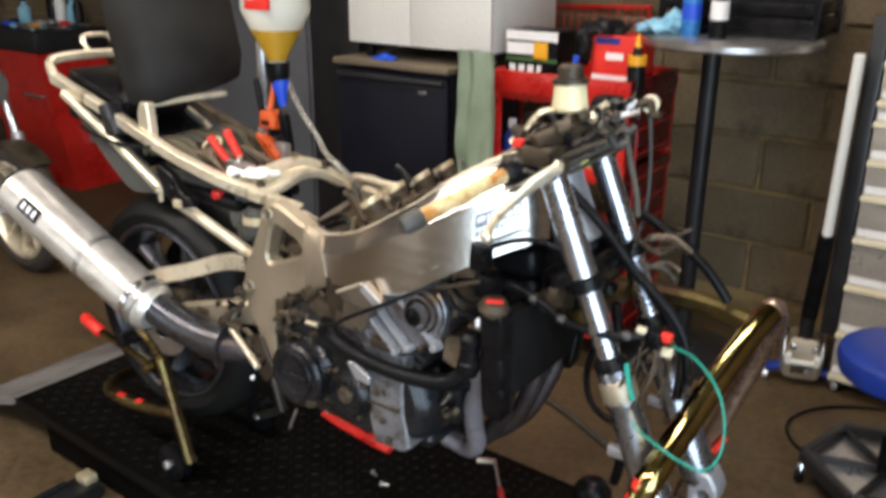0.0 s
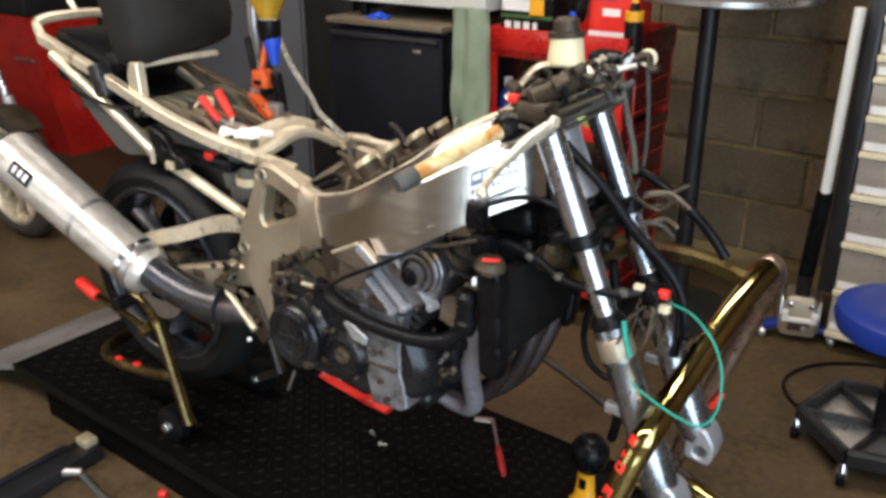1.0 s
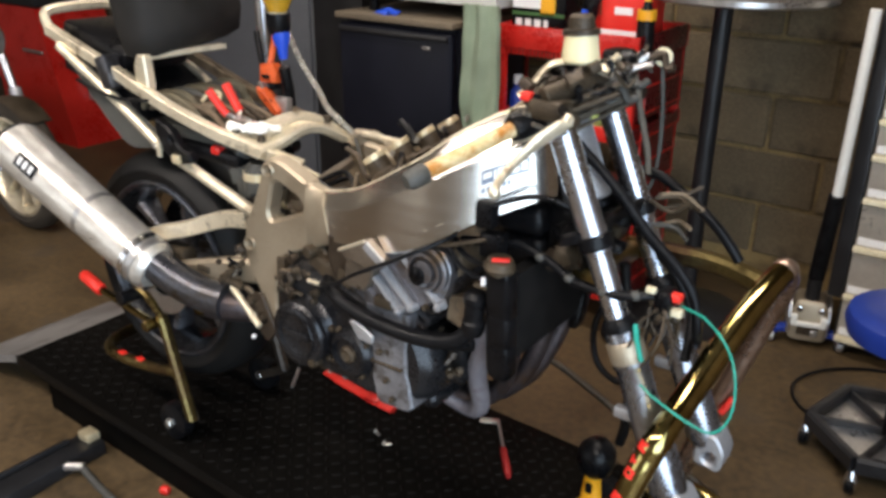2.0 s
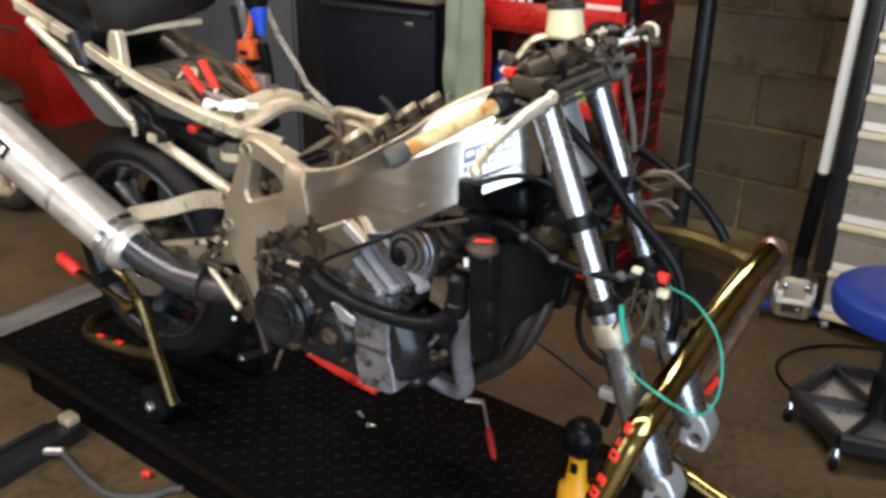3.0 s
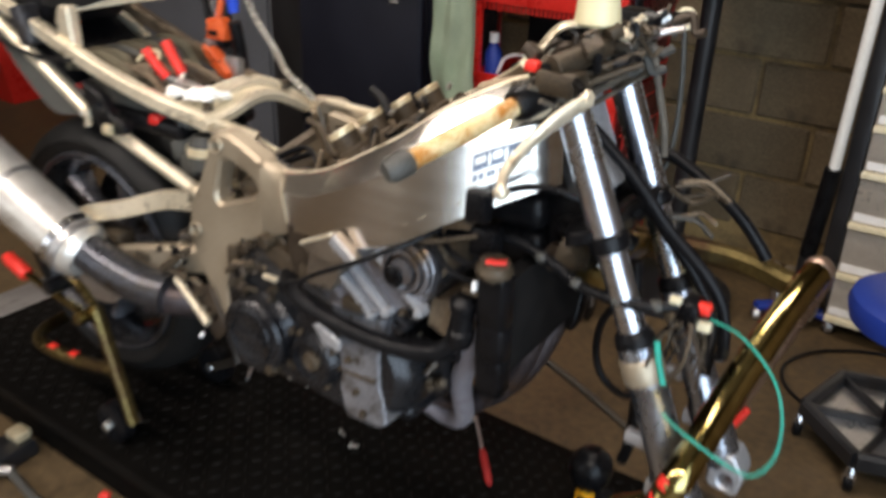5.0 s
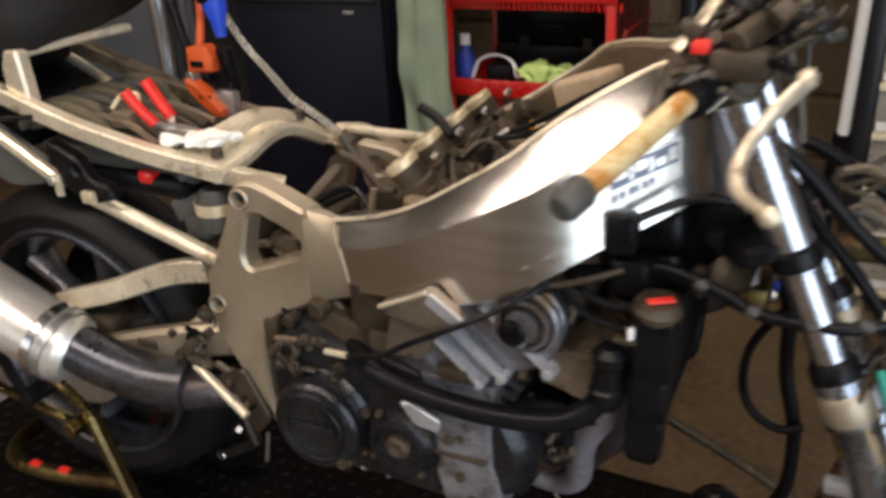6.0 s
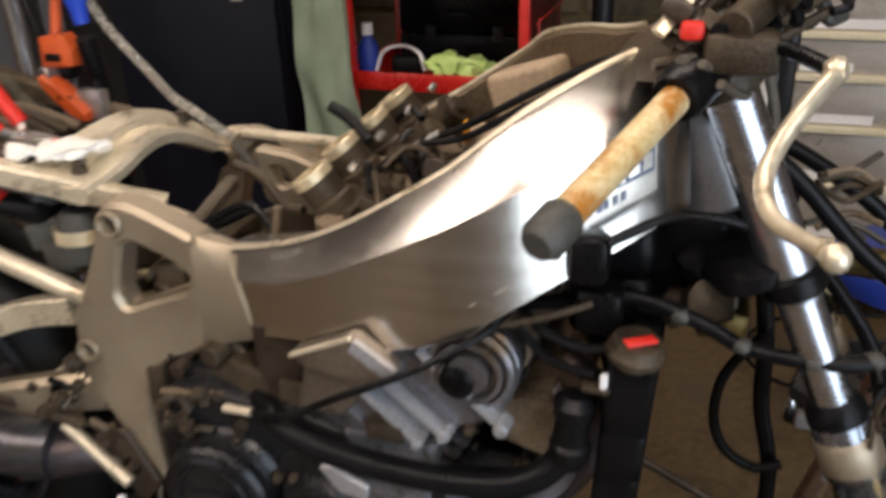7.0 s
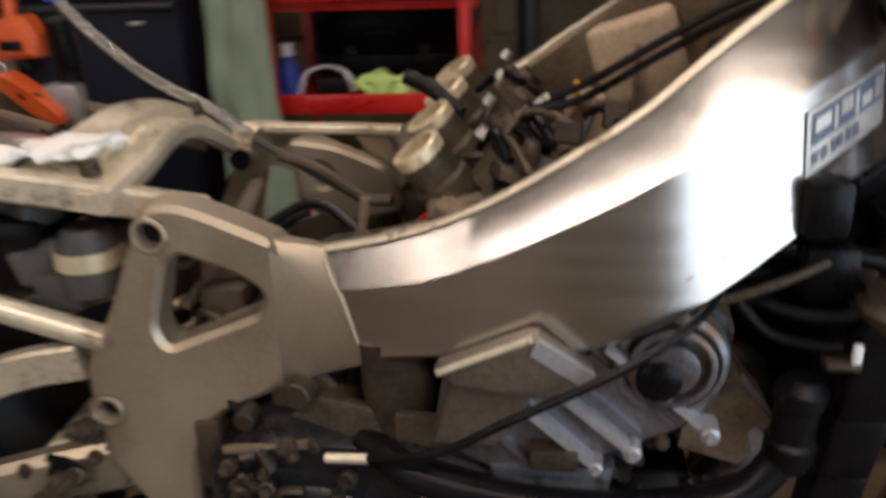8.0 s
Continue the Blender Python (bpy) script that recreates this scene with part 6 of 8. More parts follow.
part("air_duct", box(B(), (-0.03, -0.045, 0.825), (0.055, 0.12, 0.902), 0.016, seg=3), M_PLASTIC, bike)
part("stem_cover", box(B(), (0.045, -0.03, 0.86), (0.125, 0.16, 0.97), 0.018, seg=3), M_PLASTIC, bike)
part("relay_block", box(B(), (-0.005, -0.150, 0.892), (0.035, -0.118, 0.935), 0.006), M_PLASTIC, bike, "black relay block above the radiator")
part("spar_bracket", box(B(), (-0.012, -0.156, 0.942), (0.022, -0.128, 0.988), 0.007), M_PLASTIC, bike, "black plastic bracket below the spar")

# ---- ceiling fittings ----
for lx, ly in STRIPS:
    t = thing("ceiling_light", "fluorescent strip light under the ceiling", "lamp", (lx, ly, 3.2), "ceiling lights")
    part("housing", box(B(), (lx - 1.1, ly - 0.12, 2.88), (lx + 1.1, ly + 0.12, 2.94), 0.01), M_WHITE, t)
    for x in (lx - 0.9, lx + 0.9):
        part("hanger", rod(B(), (x, ly, 2.93), (x, ly, 3.2), 0.006, seg=8), M_STEEL, t)

# ---- red chest, tools on it, second motorcycle ----
def red_chest():
    t = thing("red_chest", "red steel tool chest with sloping sides", "tool chest", (-4.3, 1.7, 0))
    part("body", sweep(B(), [[(x0, 1.5, z), (x1, 1.5, z), (x1, 1.95, z), (x0, 1.95, z)] for z, x0, x1 in ((0.0, -4.85, -3.99), (0.4, -4.9, -4.11), (0.8, -4.95, -4.24))]), M_RED, t, smooth=0)
    part("lid", box(B(), (-4.96, 1.48, 0.802), (-4.2, 1.97, 0.93), 0.02), M_BLACKSTEEL, t, "black top tray")
    part("latch", box(B(), (-4.07, 1.66, 0.26), (-4.02, 1.74, 0.38), 0.006), M_STEEL, t)
    part("front_handle", rod(B(), (-4.4, 1.485, 0.55), (-4.2, 1.485, 0.55), 0.01), M_STEEL, t)
    for k, (x, y, ln, m, a) in enumerate(((-4.45, 1.6, 0.3, M_YELLOW, 12), (-4.35, 1.75, 0.26, M_REDP, -20), (-4.6, 1.7, 0.24, M_STEEL, 35), (-4.3, 1.62, 0.2, M_SKY, -50), (-4.5, 1.82, 0.3, M_REDP, 5), (-4.75, 1.6, 0.28, M_BLUEP, 20), (-4.68, 1.86, 0.22, M_STEEL, -15), (-4.85, 1.7, 0.3, M_PLASTIC, 40), (-4.4, 1.54, 0.22, M_STEEL, 3), (-4.58, 1.56, 0.2, M_SKY, -8))):
        h = thing("hand_tool", "loose hand tool lying on the red chest", "tool", (x, y, 0.93), "tools on the chest")
        d = Vector((math.cos(radians(a)), math.sin(radians(a)), 0))
        p = Vector((x, y, 0.945))
        part("grip", turned(B(), p, p + d * ln * 0.4, ((0, 0.01), (0.1, 0.015), (0.8, 0.014), (1, 0.009)), 12), m, h)
        part("shaft", rod(B(), p + d * ln * 0.39, p + d * ln, 0.006, seg=8), M_STEEL, h)
    for x, y, r, z, m in ((-4.75, 1.75, 0.04, 0.14, M_SKY), (-4.55, 1.88, 0.035, 0.2, M_PAPER), (-4.42, 1.88, 0.035, 0.16, M_SKY), (-4.32, 1.86, 0.03, 0.18, M_PLASTIC), (-4.66, 1.9, 0.045, 0.24, M_PLASTIC)):
        c = thing("bottle", "small plastic bottle standing on the red chest", "bottle", (x, y, 0.93), "bottles on the chest")
        part("body", turned(B(), (x, y, 0.93), (x, y, 0.93 + z), ((0, r), (0.7, r), (0.85, r * 0.4), (1, r * 0.4)), 18), m, c)
        part("cap", turned(B(), (x, y, 0.93 + z), (x, y, 0.96 + z), ((0, r * 0.5), (1, r * 0.45)), 14), M_PLASTIC, c)


def second_bike():
    t = thing("parked_motorcycle", "parked motorcycle with tan cast wheel and grimy fender", "motorcycle", (-2.96, 0.64, 0))
    c = Vector((-2.98, 0.64, 0.295))
    wheel_of(t, c, 0.295, 0.11, 0.225, 10, M_RAIL, M_DUSTTYRE, M_RAIL, "tan cast wheel with thin spokes", 0.5)
    bm = B()
    sweep(bm, [[c + Vector((r * math.cos(a), y, r * math.sin(a))) for r, y in ((0.302, -0.062), (0.311, -0.04), (0.315, 0), (0.311, 0.04), (0.302, 0.062), (0.299, 0.058), (0.308, 0.0), (0.299, -0.058))] for a in (radians(48 + 7 * k) for k in range(16))])
    part("fender", bm, M_GRIME, t)
    for y in (-0.085, 0.085):
        f = part("fork_leg", rod(B(), c + Vector((0, y, 0)), c + Vector((-0.12, y, 0.32)), 0.028), M_SILVER, t)
        part("stanchion", rod(B(), c + Vector((-0.118, y, 0.31)), c + Vector((-0.26, y, 0.66)), 0.019), M_CHROME, f)
    part("fork_bridge", box(B(), c + Vector((-0.30, -0.11, 0.6)), c + Vector((-0.2, 0.11, 0.64)), 0.01), M_GRIME, t)
    part("tank", blob(B(), c + Vector((-0.72, 0, 0.52)), (0.34, 0.16, 0.14), 3, 0.1), M_SILVER, t)
    part("engine", box(B(), c + Vector((-0.9, -0.2, -0.05)), c + Vector((-0.4, 0.2, 0.36)), 0.05), M_GRIME, t)
    part("exhaust", tube(B(), [c + Vector((-0.35, -0.2, 0.25)), c + Vector((-0.38, -0.22, 0.0)), c + Vector((-0.6, -0.2, -0.12)), c + Vector((-1.1, -0.2, -0.08))], 0.03, 12), M_CHROME, t)
    part("headlamp", turned(B(), c + Vector((-0.28, 0, 0.55)), c + Vector((-0.12, 0, 0.53)), ((0, 0.03), (0.5, 0.085), (0.9, 0.095), (1, 0.085)), 28), M_STEEL, t)
    part("rear_tyre", wheel_tyre(c + Vector((-1.38, 0, 0))), M_TYRE, t)


def wheel_tyre(c):
    bm = B()
    prof = ((0.2, -0.05), (0.26, -0.065), (0.29, -0.03), (0.295, 0), (0.29, 0.03), (0.26, 0.065), (0.2, 0.05), (0.06, 0.03), (0.06, -0.03))
    rings = [[bm.verts.new(c + Vector((r * math.cos(a), y, r * math.sin(a)))) for r, y in prof] for a in (2 * math.pi * k / 48 for k in range(48))]
    for i in range(48):
        for j in range(len(prof)):
            bm.faces.new((rings[i][j], rings[(i + 1) % 48][j], rings[(i + 1) % 48][(j + 1) % len(prof)], rings[i][(j + 1) % len(prof)]))
    return bm


red_chest()
second_bike()


# ---- stands ----
def rear_stand():
    t = thing("rear_paddock_stand", "gold zinc-plated rear paddock stand with red-gripped lever", "paddock stand", (-0.95, 0, LZ))
    for s in (-1, 1):
        y = y_(s, -0.152)
        # far upright is coloured dark brown to sink into the shade
        post = part("upright", squaretube(B(), [(-0.876, y, 0.512), (-0.80, y, 0.258)], 0.024, 0.025), M_GOLDD if s < 0 else M_BROWN, t)
        part("axle_hook", squaretube(B(), [(-0.874, y, 0.505), (-0.92, y, 0.545), (-0.965, y, 0.56)], 0.016, 0.018), M_GOLDD, post)
        part("base_tube", tube(B(), [(-0.838, y, 0.375), (-0.94, y, 0.352), (-1.06, y, 0.338), (-1.13, y * 0.93, 0.334), (-1.17, y * 0.65, 0.333), (-1.185, 0, 0.333)], 0.0145, 12), M_GOLDD, t, "tarnished gold base tube with red tape")
        for x, z in ((-0.97, 0.3475), (-1.045, 0.3395)):
            part("red_tape", box(B(), (x - 0.024, y - 0.009, z + 0.010), (x, y + 0.006, z + 0.0152), 0.002), M_REDP, t, "scrap of red tape")
        w = part("wheel", turned(B(), (-0.872, y_(s, -0.163), LZ + 0.050), (-0.872, y_(s, -0.127), LZ + 0.050), ((0, 0.036), (0.12, 0.047), (0.88, 0.047), (1, 0.036)), 26), M_RUBBER, t, "black plastic roller")
        part("wheel_bolt", rod(B(), (-0.872, y_(s, -0.174), LZ + 0.050), (-0.872, y_(s, -0.12), LZ + 0.050), 0.012, seg=6), M_LINK, w)
        part("wheel_fork", squaretube(B(), [(-0.872, y_(s, -0.122), LZ + 0.050), (-0.80, y_(s, -0.138), 0.262)], 0.006, 0.022), M_BROWN, t)
    lv = part("lever", rod(B(), (-0.90, -0.16, 0.488), (-1.16, -0.13, 0.492), 0.009), M_GOLD, t)
    part("lever_grip", turned(B(), (-1.148, -0.131, 0.490), (-1.236, -0.124, 0.509), ((0, 0.0125), (0.08, 0.016), (0.9, 0.016), (1, 0.011)), 14), M_REDP, lv, "red plastic grip")
    part("hinge", rod(B(), (-0.90, -0.185, 0.488), (-0.90, -0.13, 0.488), 0.014), M_GOLDD, t)
    part("spool", rod(B(), (-0.965, -0.20, 0.545), (-0.965, -0.135, 0.545), 0.017), M_PLASTIC, t)
    part("spool", rod(B(), (-0.965, 0.20, 0.545), (-0.965, 0.135, 0.545), 0.017), M_PLASTIC, t)


def front_stand():
    t = thing("front_stand", "gold zinc-plated tubular front paddock stand with red marks", "paddock stand", (0.3, 0.0, LZ))
    low = Vector((0.16, -0.36, 0.03))
    c0, c1 = Vector((0.330, -0.155, 0.684)), Vector((0.405, 0.185, 0.872))
    main = part("main_tube", tube(B(), [low, low.lerp(c0, 0.3), low.lerp(c0, 0.6), low.lerp(c0, 0.82), low.lerp(c0, 0.95), c0 + Vector((0.004, 0.012, 0.006)), (0.345, -0.04, 0.737), (0.360, 0.03, 0.784), (0.372, 0.09, 0.820), (0.383, 0.14, 0.845), (0.391, 0.18, 0.858)], 0.0215, 20, n=10), M_GOLD, t, "bright gold bent tube")
    part("tube_end", blob(B(), (0.393, 0.188, 0.861), (0.0225, 0.0225, 0.0225), 3, 0.04), M_LEG, t, "worn pinkish end of the tube")
    part("rear_leg", tube(B(), [(0.396, 0.196, 0.858), (0.394, 0.222, 0.832), (0.383, 0.238, 0.79), (0.352, 0.245, 0.69), (0.30, 0.238, 0.52), (0.25, 0.23, 0.34)], 0.0185, 18, n=8), M_LEG, t, "worn pinkish-brown rear leg")
    part("cross_arm", squaretube(B(), [(0.372, 0.165, 0.836), (0.27, 0.185, 0.845), (0.12, 0.16, 0.848)], 0.032, 0.034), M_GOLDD, t, "tarnished gold square arm")
    part("stem_pin", rod(B(), (0.128, 0.0, 0.84), (0.12, 0.0, 0.945), 0.012), M_STEEL, t)
    part("stem_bracket", box(B(), (0.10, -0.02, 0.83), (0.15, 0.17, 0.862), 0.006), M_GOLDD, t)
    part("foot_tube", tube(B(), [(0.10, 0.235, 0.225), (0.25, 0.23, 0.32), (0.36, 0.19, 0.345), (0.62, 0.10, 0.30), (0.80, 0.04, 0.06)], 0.0205, 16), M_GOLD, t)
    part("roller", turned(B(), (0.10, 0.215, LZ + 0.05), (0.10, 0.255, LZ + 0.05), ((0, 0.04), (0.1, 0.05), (0.9, 0.05), (1, 0.04)), 24), M_RUBBER, t)
    part("rubber_foot", rod(B(), low + Vector((0.0, -0.01, -0.03)), low + Vector((0.01, 0.03, 0.015)), 0.028), M_RUBBER, t)
    part("rubber_foot", rod(B(), (0.795, 0.042, 0.0), (0.80, 0.04, 0.08), 0.028), M_RUBBER, t)
    part("red_cap", rod(B(), (0.338, 0.222, 0.572), (0.322, 0.215, 0.538), 0.0065), M_REDP, t)
    # worn red marks on the tube, drawn as plain shapes
    d = (low - c0).normalized()
    eye = Vector((0.66, -1.2, 1.4))
    for a, strokes in ((0.005, "tbml"), (0.032, "lm"), (0.053, "tblr"), (0.098, "tlrm"), (0.121, "tblr"), (0.146, "lbm"), (0.170, "tblr"), (0.20, "tlm")):
        p = c0 + d * a
        n = eye - p
        n = (n - d * n.dot(d)).normalized()
        sd_ = d.cross(n)
        def on(u, v, lift):
            ang = v / 0.0217
            return p + d * u + (n * math.cos(ang) + sd_ * math.sin(ang)) * (0.0217 + lift)
        bm = B()
        for c in strokes:
            u0, u1, v0, v1 = {"t": (0.0, 0.005, 0.006, 0.020), "b": (0.011, 0.016, 0.006, 0.020), "m": (0.005, 0.011, 0.010, 0.017), "l": (0.001, 0.015, 0.017, 0.022), "r": (0.001, 0.015, 0.004, 0.009)}[c]
            top, under = [[[bm.verts.new(on(u, v0 + (v1 - v0) * i / 4, lf)) for i in range(5)] for u in (u0, u1)] for lf in (0.0006, -0.001)]
            for i in range(4):
                bm.faces.new((top[0][i], top[1][i], top[1][i + 1], top[0][i + 1]))
                for b in (0, 1):
                    bm.faces.new((top[b][i], top[b][i + 1], under[b][i + 1], under[b][i]))
        part("red_mark", bm, M_REDP, main, "worn red painted mark")


rear_stand()
front_stand()
part("side_stand", tube(B(), [(-0.34, 0.16, 0.50), (-0.25, 0.30, 0.455), (-0.154, 0.405, 0.41), (0.089, 0.435, 0.284), (0.26, 0.44, 0.19)], 0.009, 10), M_GRIME, bike, "thin dark side stand leg")
part("side_stand_foot", box(B(), (0.235, 0.415, LZ), (0.285, 0.465, LZ + 0.012), 0.004), M_GRIME, bike)

# ---- carburettors and what lies between the spars ----
for x, y, z in ((-0.298, -0.059, 0.980), (-0.296, 0.010, 0.991), (-0.289, 0.082, 1.000), (-0.287, 0.16, 1.007)):
    c0 = Vector((x, y, z))
    d = Vector((-0.56, -0.14, 0.81)).normalized()
    cb = part("carburettor", turned(B(), c0 - d * 0.11, c0, ((0, 0.020), (0.3, 0.022), (0.32, 0.026), (0.75, 0.026), (0.78, 0.022), (1, 0.023)), 20), M_GRIME, bike, "grimy carburettor")
    part("intake_ring", turned(B(), c0 - d * 0.017, c0 + d * 0.010, ((0, 0.0185), (0.1, 0.020), (0.5, 0.020), (0.58, 0.023), (0.95, 0.0235), (1, 0.022), (1, 0.0175), (0.4, 0.016)), 24), M_BRASS, cb, "brass-coloured intake ring")
    part("slide_cap", turned(B(), c0 - d * 0.06 + Vector((0.02, 0, 0.02)), c0 - d * 0.06 + Vector((0.045, 0, 0.05)), ((0, 0.018), (0.5, 0.018), (0.55, 0.022), (0.8, 0.022), (0.82, 0.015), (1, 0.012)), 12), M_GRIME, cb)
    part("float_bowl", box(B(), c0 + Vector((0.005, -0.024, -0.085)), c0 + Vector((0.06, 0.024, -0.03)), 0.008), M_DUST, cb)
    part("cap_screw", turned(B(), c0 + Vector((0.05, -0.014, 0.02)), c0 + Vector((0.055, -0.014, 0.028)), ((0, 0.005), (1, 0.004)), 8), M_LINK, cb)
part("fuel_rail", tube(B(), [(-0.24, -0.11, 0.965), (-0.235, 0.03, 0.972), (-0.24, 0.2, 0.975)], 0.005, 8), M_GRIME, bike)
part("choke_cable_boot", tube(B(), [(-0.326, 0.05, 1.027), (-0.30, 0.045, 1.015), (-0.272, 0.03, 0.995)], 0.0075, 10), M_RUBBER, bike, "black rubber cable boot")
part("vacuum_hose", tube(B(), [(-0.45, 0.03, 0.955), (-0.41, 0.02, 0.945), (-0.36, -0.02, 0.93), (-0.33, -0.03, 0.93)], 0.0055, 8), M_GRIME, bike)
part("vacuum_hose", tube(B(), [(-0.26, 0.09, 1.005), (-0.235, 0.07, 1.025), (-0.215, 0.05, 1.02)], 0.0045, 8), M_RUBBER, bike)
part("vacuum_hose", tube(B(), [(-0.25, -0.01, 0.975), (-0.225, 0.0, 0.99), (-0.205, -0.01, 0.975), (-0.20, -0.02, 0.945)], 0.005, 8), M_RUBBER, bike)
# cast frame pieces behind the carburettors
part("inner_casting", plate(B(), fillet([(-0.46, 0.955), (-0.41, 0.945), (-0.36, 0.92), (-0.345, 0.87), (-0.40, 0.86), (-0.45, 0.88)], 0.012), [fillet([(-0.44, 0.93), (-0.42, 0.928), (-0.41, 0.905), (-0.43, 0.90)], 0.008)], lambda u, v, d: (u, 0.10 + 0.02 * d + 0.2 * (u + 0.4), v), 0.02, 0.004), M_CAST, bike, "dusty cast frame web")
part("inner_post", rod(B(), (-0.35, -0.05, 0.94), (-0.36, -0.06, 0.87), 0.005), M_DUST, bike)
part("inner_rod", rod(B(), (-0.503, 0.118, 0.948), (-0.355, -0.02, 0.925), 0.0042), M_FENDER, bike, "dark control rod")
random.seed(5)
for k in range(64):
    u, v = random.random(), random.uniform(-1, 1)
    x = -0.27 + 0.23 * u
    top = 0.955 + 0.055 * u
    c = (x, v * (0.13 - 0.04 * u) + 0.035 * (1 - u), random.uniform(top - 0.03, top + 0.012))
    sz = Vector((random.uniform(0.007, 0.018), random.uniform(0.008, 0.020), random.uniform(0.006, 0.015)))
    if u > 0.45 and v > 0.1:
        continue
    m = (M_GRIME, M_DUST, M_GRIME, M_BROWN, M_FENDER, M_GRIME, M_DUST)[k % 7]
    turn = Matrix.Translation(c) @ pose(0, 0, 0, random.uniform(-25, 25), random.uniform(-25, 25), random.uniform(-60, 60)) @ Matrix.Translation(-Vector(c))
    if k % 3 == 0:
        part("valve_gear", turned(B(), Vector(c) - Vector((0, 0, sz.z)), Vector(c) + Vector((0.004, 0.004, sz.z)), ((0, sz.x), (0.5, sz.x), (0.55, sz.x * 0.75), (0.9, sz.x * 0.7), (1, sz.x * 0.5)), 14), m, bike)
    else:
        part("casting_lump", box(B(), Vector(c) - sz, Vector(c) + sz, min(sz) * 0.18, turn, seg=1), m, bike)
for k in range(12):
    a = Vector((random.uniform(-0.25, -0.06), random.uniform(-0.06, 0.14), random.uniform(0.955, 0.985)))
    b = a + Vector((random.uniform(-0.07, 0.07), random.uniform(-0.08, 0.08), random.uniform(0.0, 0.03)))
    part("cable", tube(B(), [a, (a + b) / 2 + Vector((0, 0, 0.02)), b], random.choice((0.003, 0.0035, 0.005)), 8), random.choice((M_RUBBER, M_GRIME, M_FENDER)), bike)
tan = part("coil_pack", box(B(), (-0.14, 0.09, 0.96), (-0.055, 0.15, 1.072), 0.009, Matrix.Translation((-0.1, 0.11, 1.01)) @ pose(0, 0, 0, 0, -18, -12) @ Matrix.Translation((0.1, -0.11, -1.01)), seg=3), M_TAN, bike, "dusty tan ignition box")
part("seam", box(B(), (-0.112, 0.077, 0.965), (-0.105, 0.083, 1.05), 0.002), M_DUST, tan)
part("side_box", box(B(), (-0.175, 0.06, 0.955), (-0.135, 0.11, 1.005), 0.010), M_TAN, bike, "dusty tan relay box")
part("yellow_tag", box(B(), (-0.168, 0.052, 0.995), (-0.162, 0.058, 1.02), 0.001), M_YELLOW, bike, "small yellow tag")
part("head_bulkhead", box(B(), (-0.045, -0.07, 0.97), (0.0, 0.10, 1.055), 0.012), M_CORE, bike)
for z in (0.0, 0.012):
    part("throttle_cable", tube(B(), [(-0.21, 0.035 - z, 1.0), (-0.16, 0.035, 1.02 - z), (-0.09, 0.035, 1.06 - z), (-0.03, 0.033, 1.092 - z), (0.05, 0.02, 1.125 - z), (0.10, 0.0, 1.15)], 0.0042, 8), M_RUBBER, bike, "black throttle cable")
part("cable_adjuster", rod(B(), (-0.22, 0.035, 0.992), (-0.19, 0.035, 1.01), 0.0045, seg=8), M_LINK, bike)
# between the pivot plates
def hardware(name, c, s, kind, mat, parent):
    """A small machined piece about s across: a washered bolt, a drilled tab, a union or a clip."""
    c = Vector(c)
    m = Matrix.Translation(c) @ pose(0, 0, 0, random.uniform(-35, 35), random.uniform(-50, 50), random.uniform(-40, 40)) @ Matrix.Translation(-c)
    bm = B()
    if kind == 0:
        turned(bm, c + Vector((0, s * 0.5, 0)), c - Vector((0, s * 0.7, 0)), ((0, s * 0.35), (0.45, s * 0.35), (0.46, s * 0.8), (0.6, s * 0.8), (0.61, s * 0.5), (0.95, s * 0.48), (1, s * 0.3)), 12)
    elif kind == 1:
        u, v = c.x, c.z
        plate(bm, fillet([(u - s * 1.3, v - s * 0.5), (u + s * 1.1, v - s * 0.7), (u + s * 1.3, v + s * 0.3), (u - s * 0.2, v + s * 0.9), (u - s * 1.2, v + s * 0.5)], s * 0.3), [circle2(u + s * 0.4, v, s * 0.28, 10)], lambda p, q, d: (p, c.y + 0.006 * d, q), 0.006, 0.0012)
    elif kind == 2:
        turned(bm, c - Vector((s * 1.2, 0, s * 0.4)), c + Vector((s * 1.2, 0, s * 0.4)), ((0, s * 0.4), (0.2, s * 0.45), (0.22, s * 0.62), (0.4, s * 0.62), (0.42, s * 0.4), (0.7, s * 0.4), (0.72, s * 0.55), (0.92, s * 0.55), (1, s * 0.3)), 12)
    else:
        tube(bm, [c + Vector((-s, 0, -s * 0.6)), c + Vector((-s * 0.8, 0, s * 0.6)), c + Vector((s * 0.3, -s * 0.2, s * 0.8)), c + Vector((s, 0, -s * 0.2)), c + Vector((s * 0.8, 0, -s))], s * 0.24, 8, n=5)
    bmesh.ops.transform(bm, matrix=m, verts=bm.verts)
    return part(name, bm, mat, parent)


for k in range(16):
    c = (random.uniform(-0.52, -0.36), random.uniform(-0.09, 0.08), random.uniform(0.765, 0.87))
    hardware("linkage_piece", c, random.uniform(0.014, 0.024), k % 4, (M_GRIME, M_BROWN, M_GRIME, M_DUST, M_PLASTIC)[k % 5], bike)
for k in range(6):
    a = Vector((random.uniform(-0.62, -0.45), random.uniform(-0.10, 0.08), random.uniform(0.80, 0.92)))
    part("wire", tube(B(), [a, a + Vector((0.06, random.uniform(-0.05, 0.05), random.uniform(-0.05, 0.03))), a + Vector((0.13, random.uniform(-0.05, 0.05), random.uniform(-0.06, 0.0)))], 0.005, 8), M_RUBBER, bike)
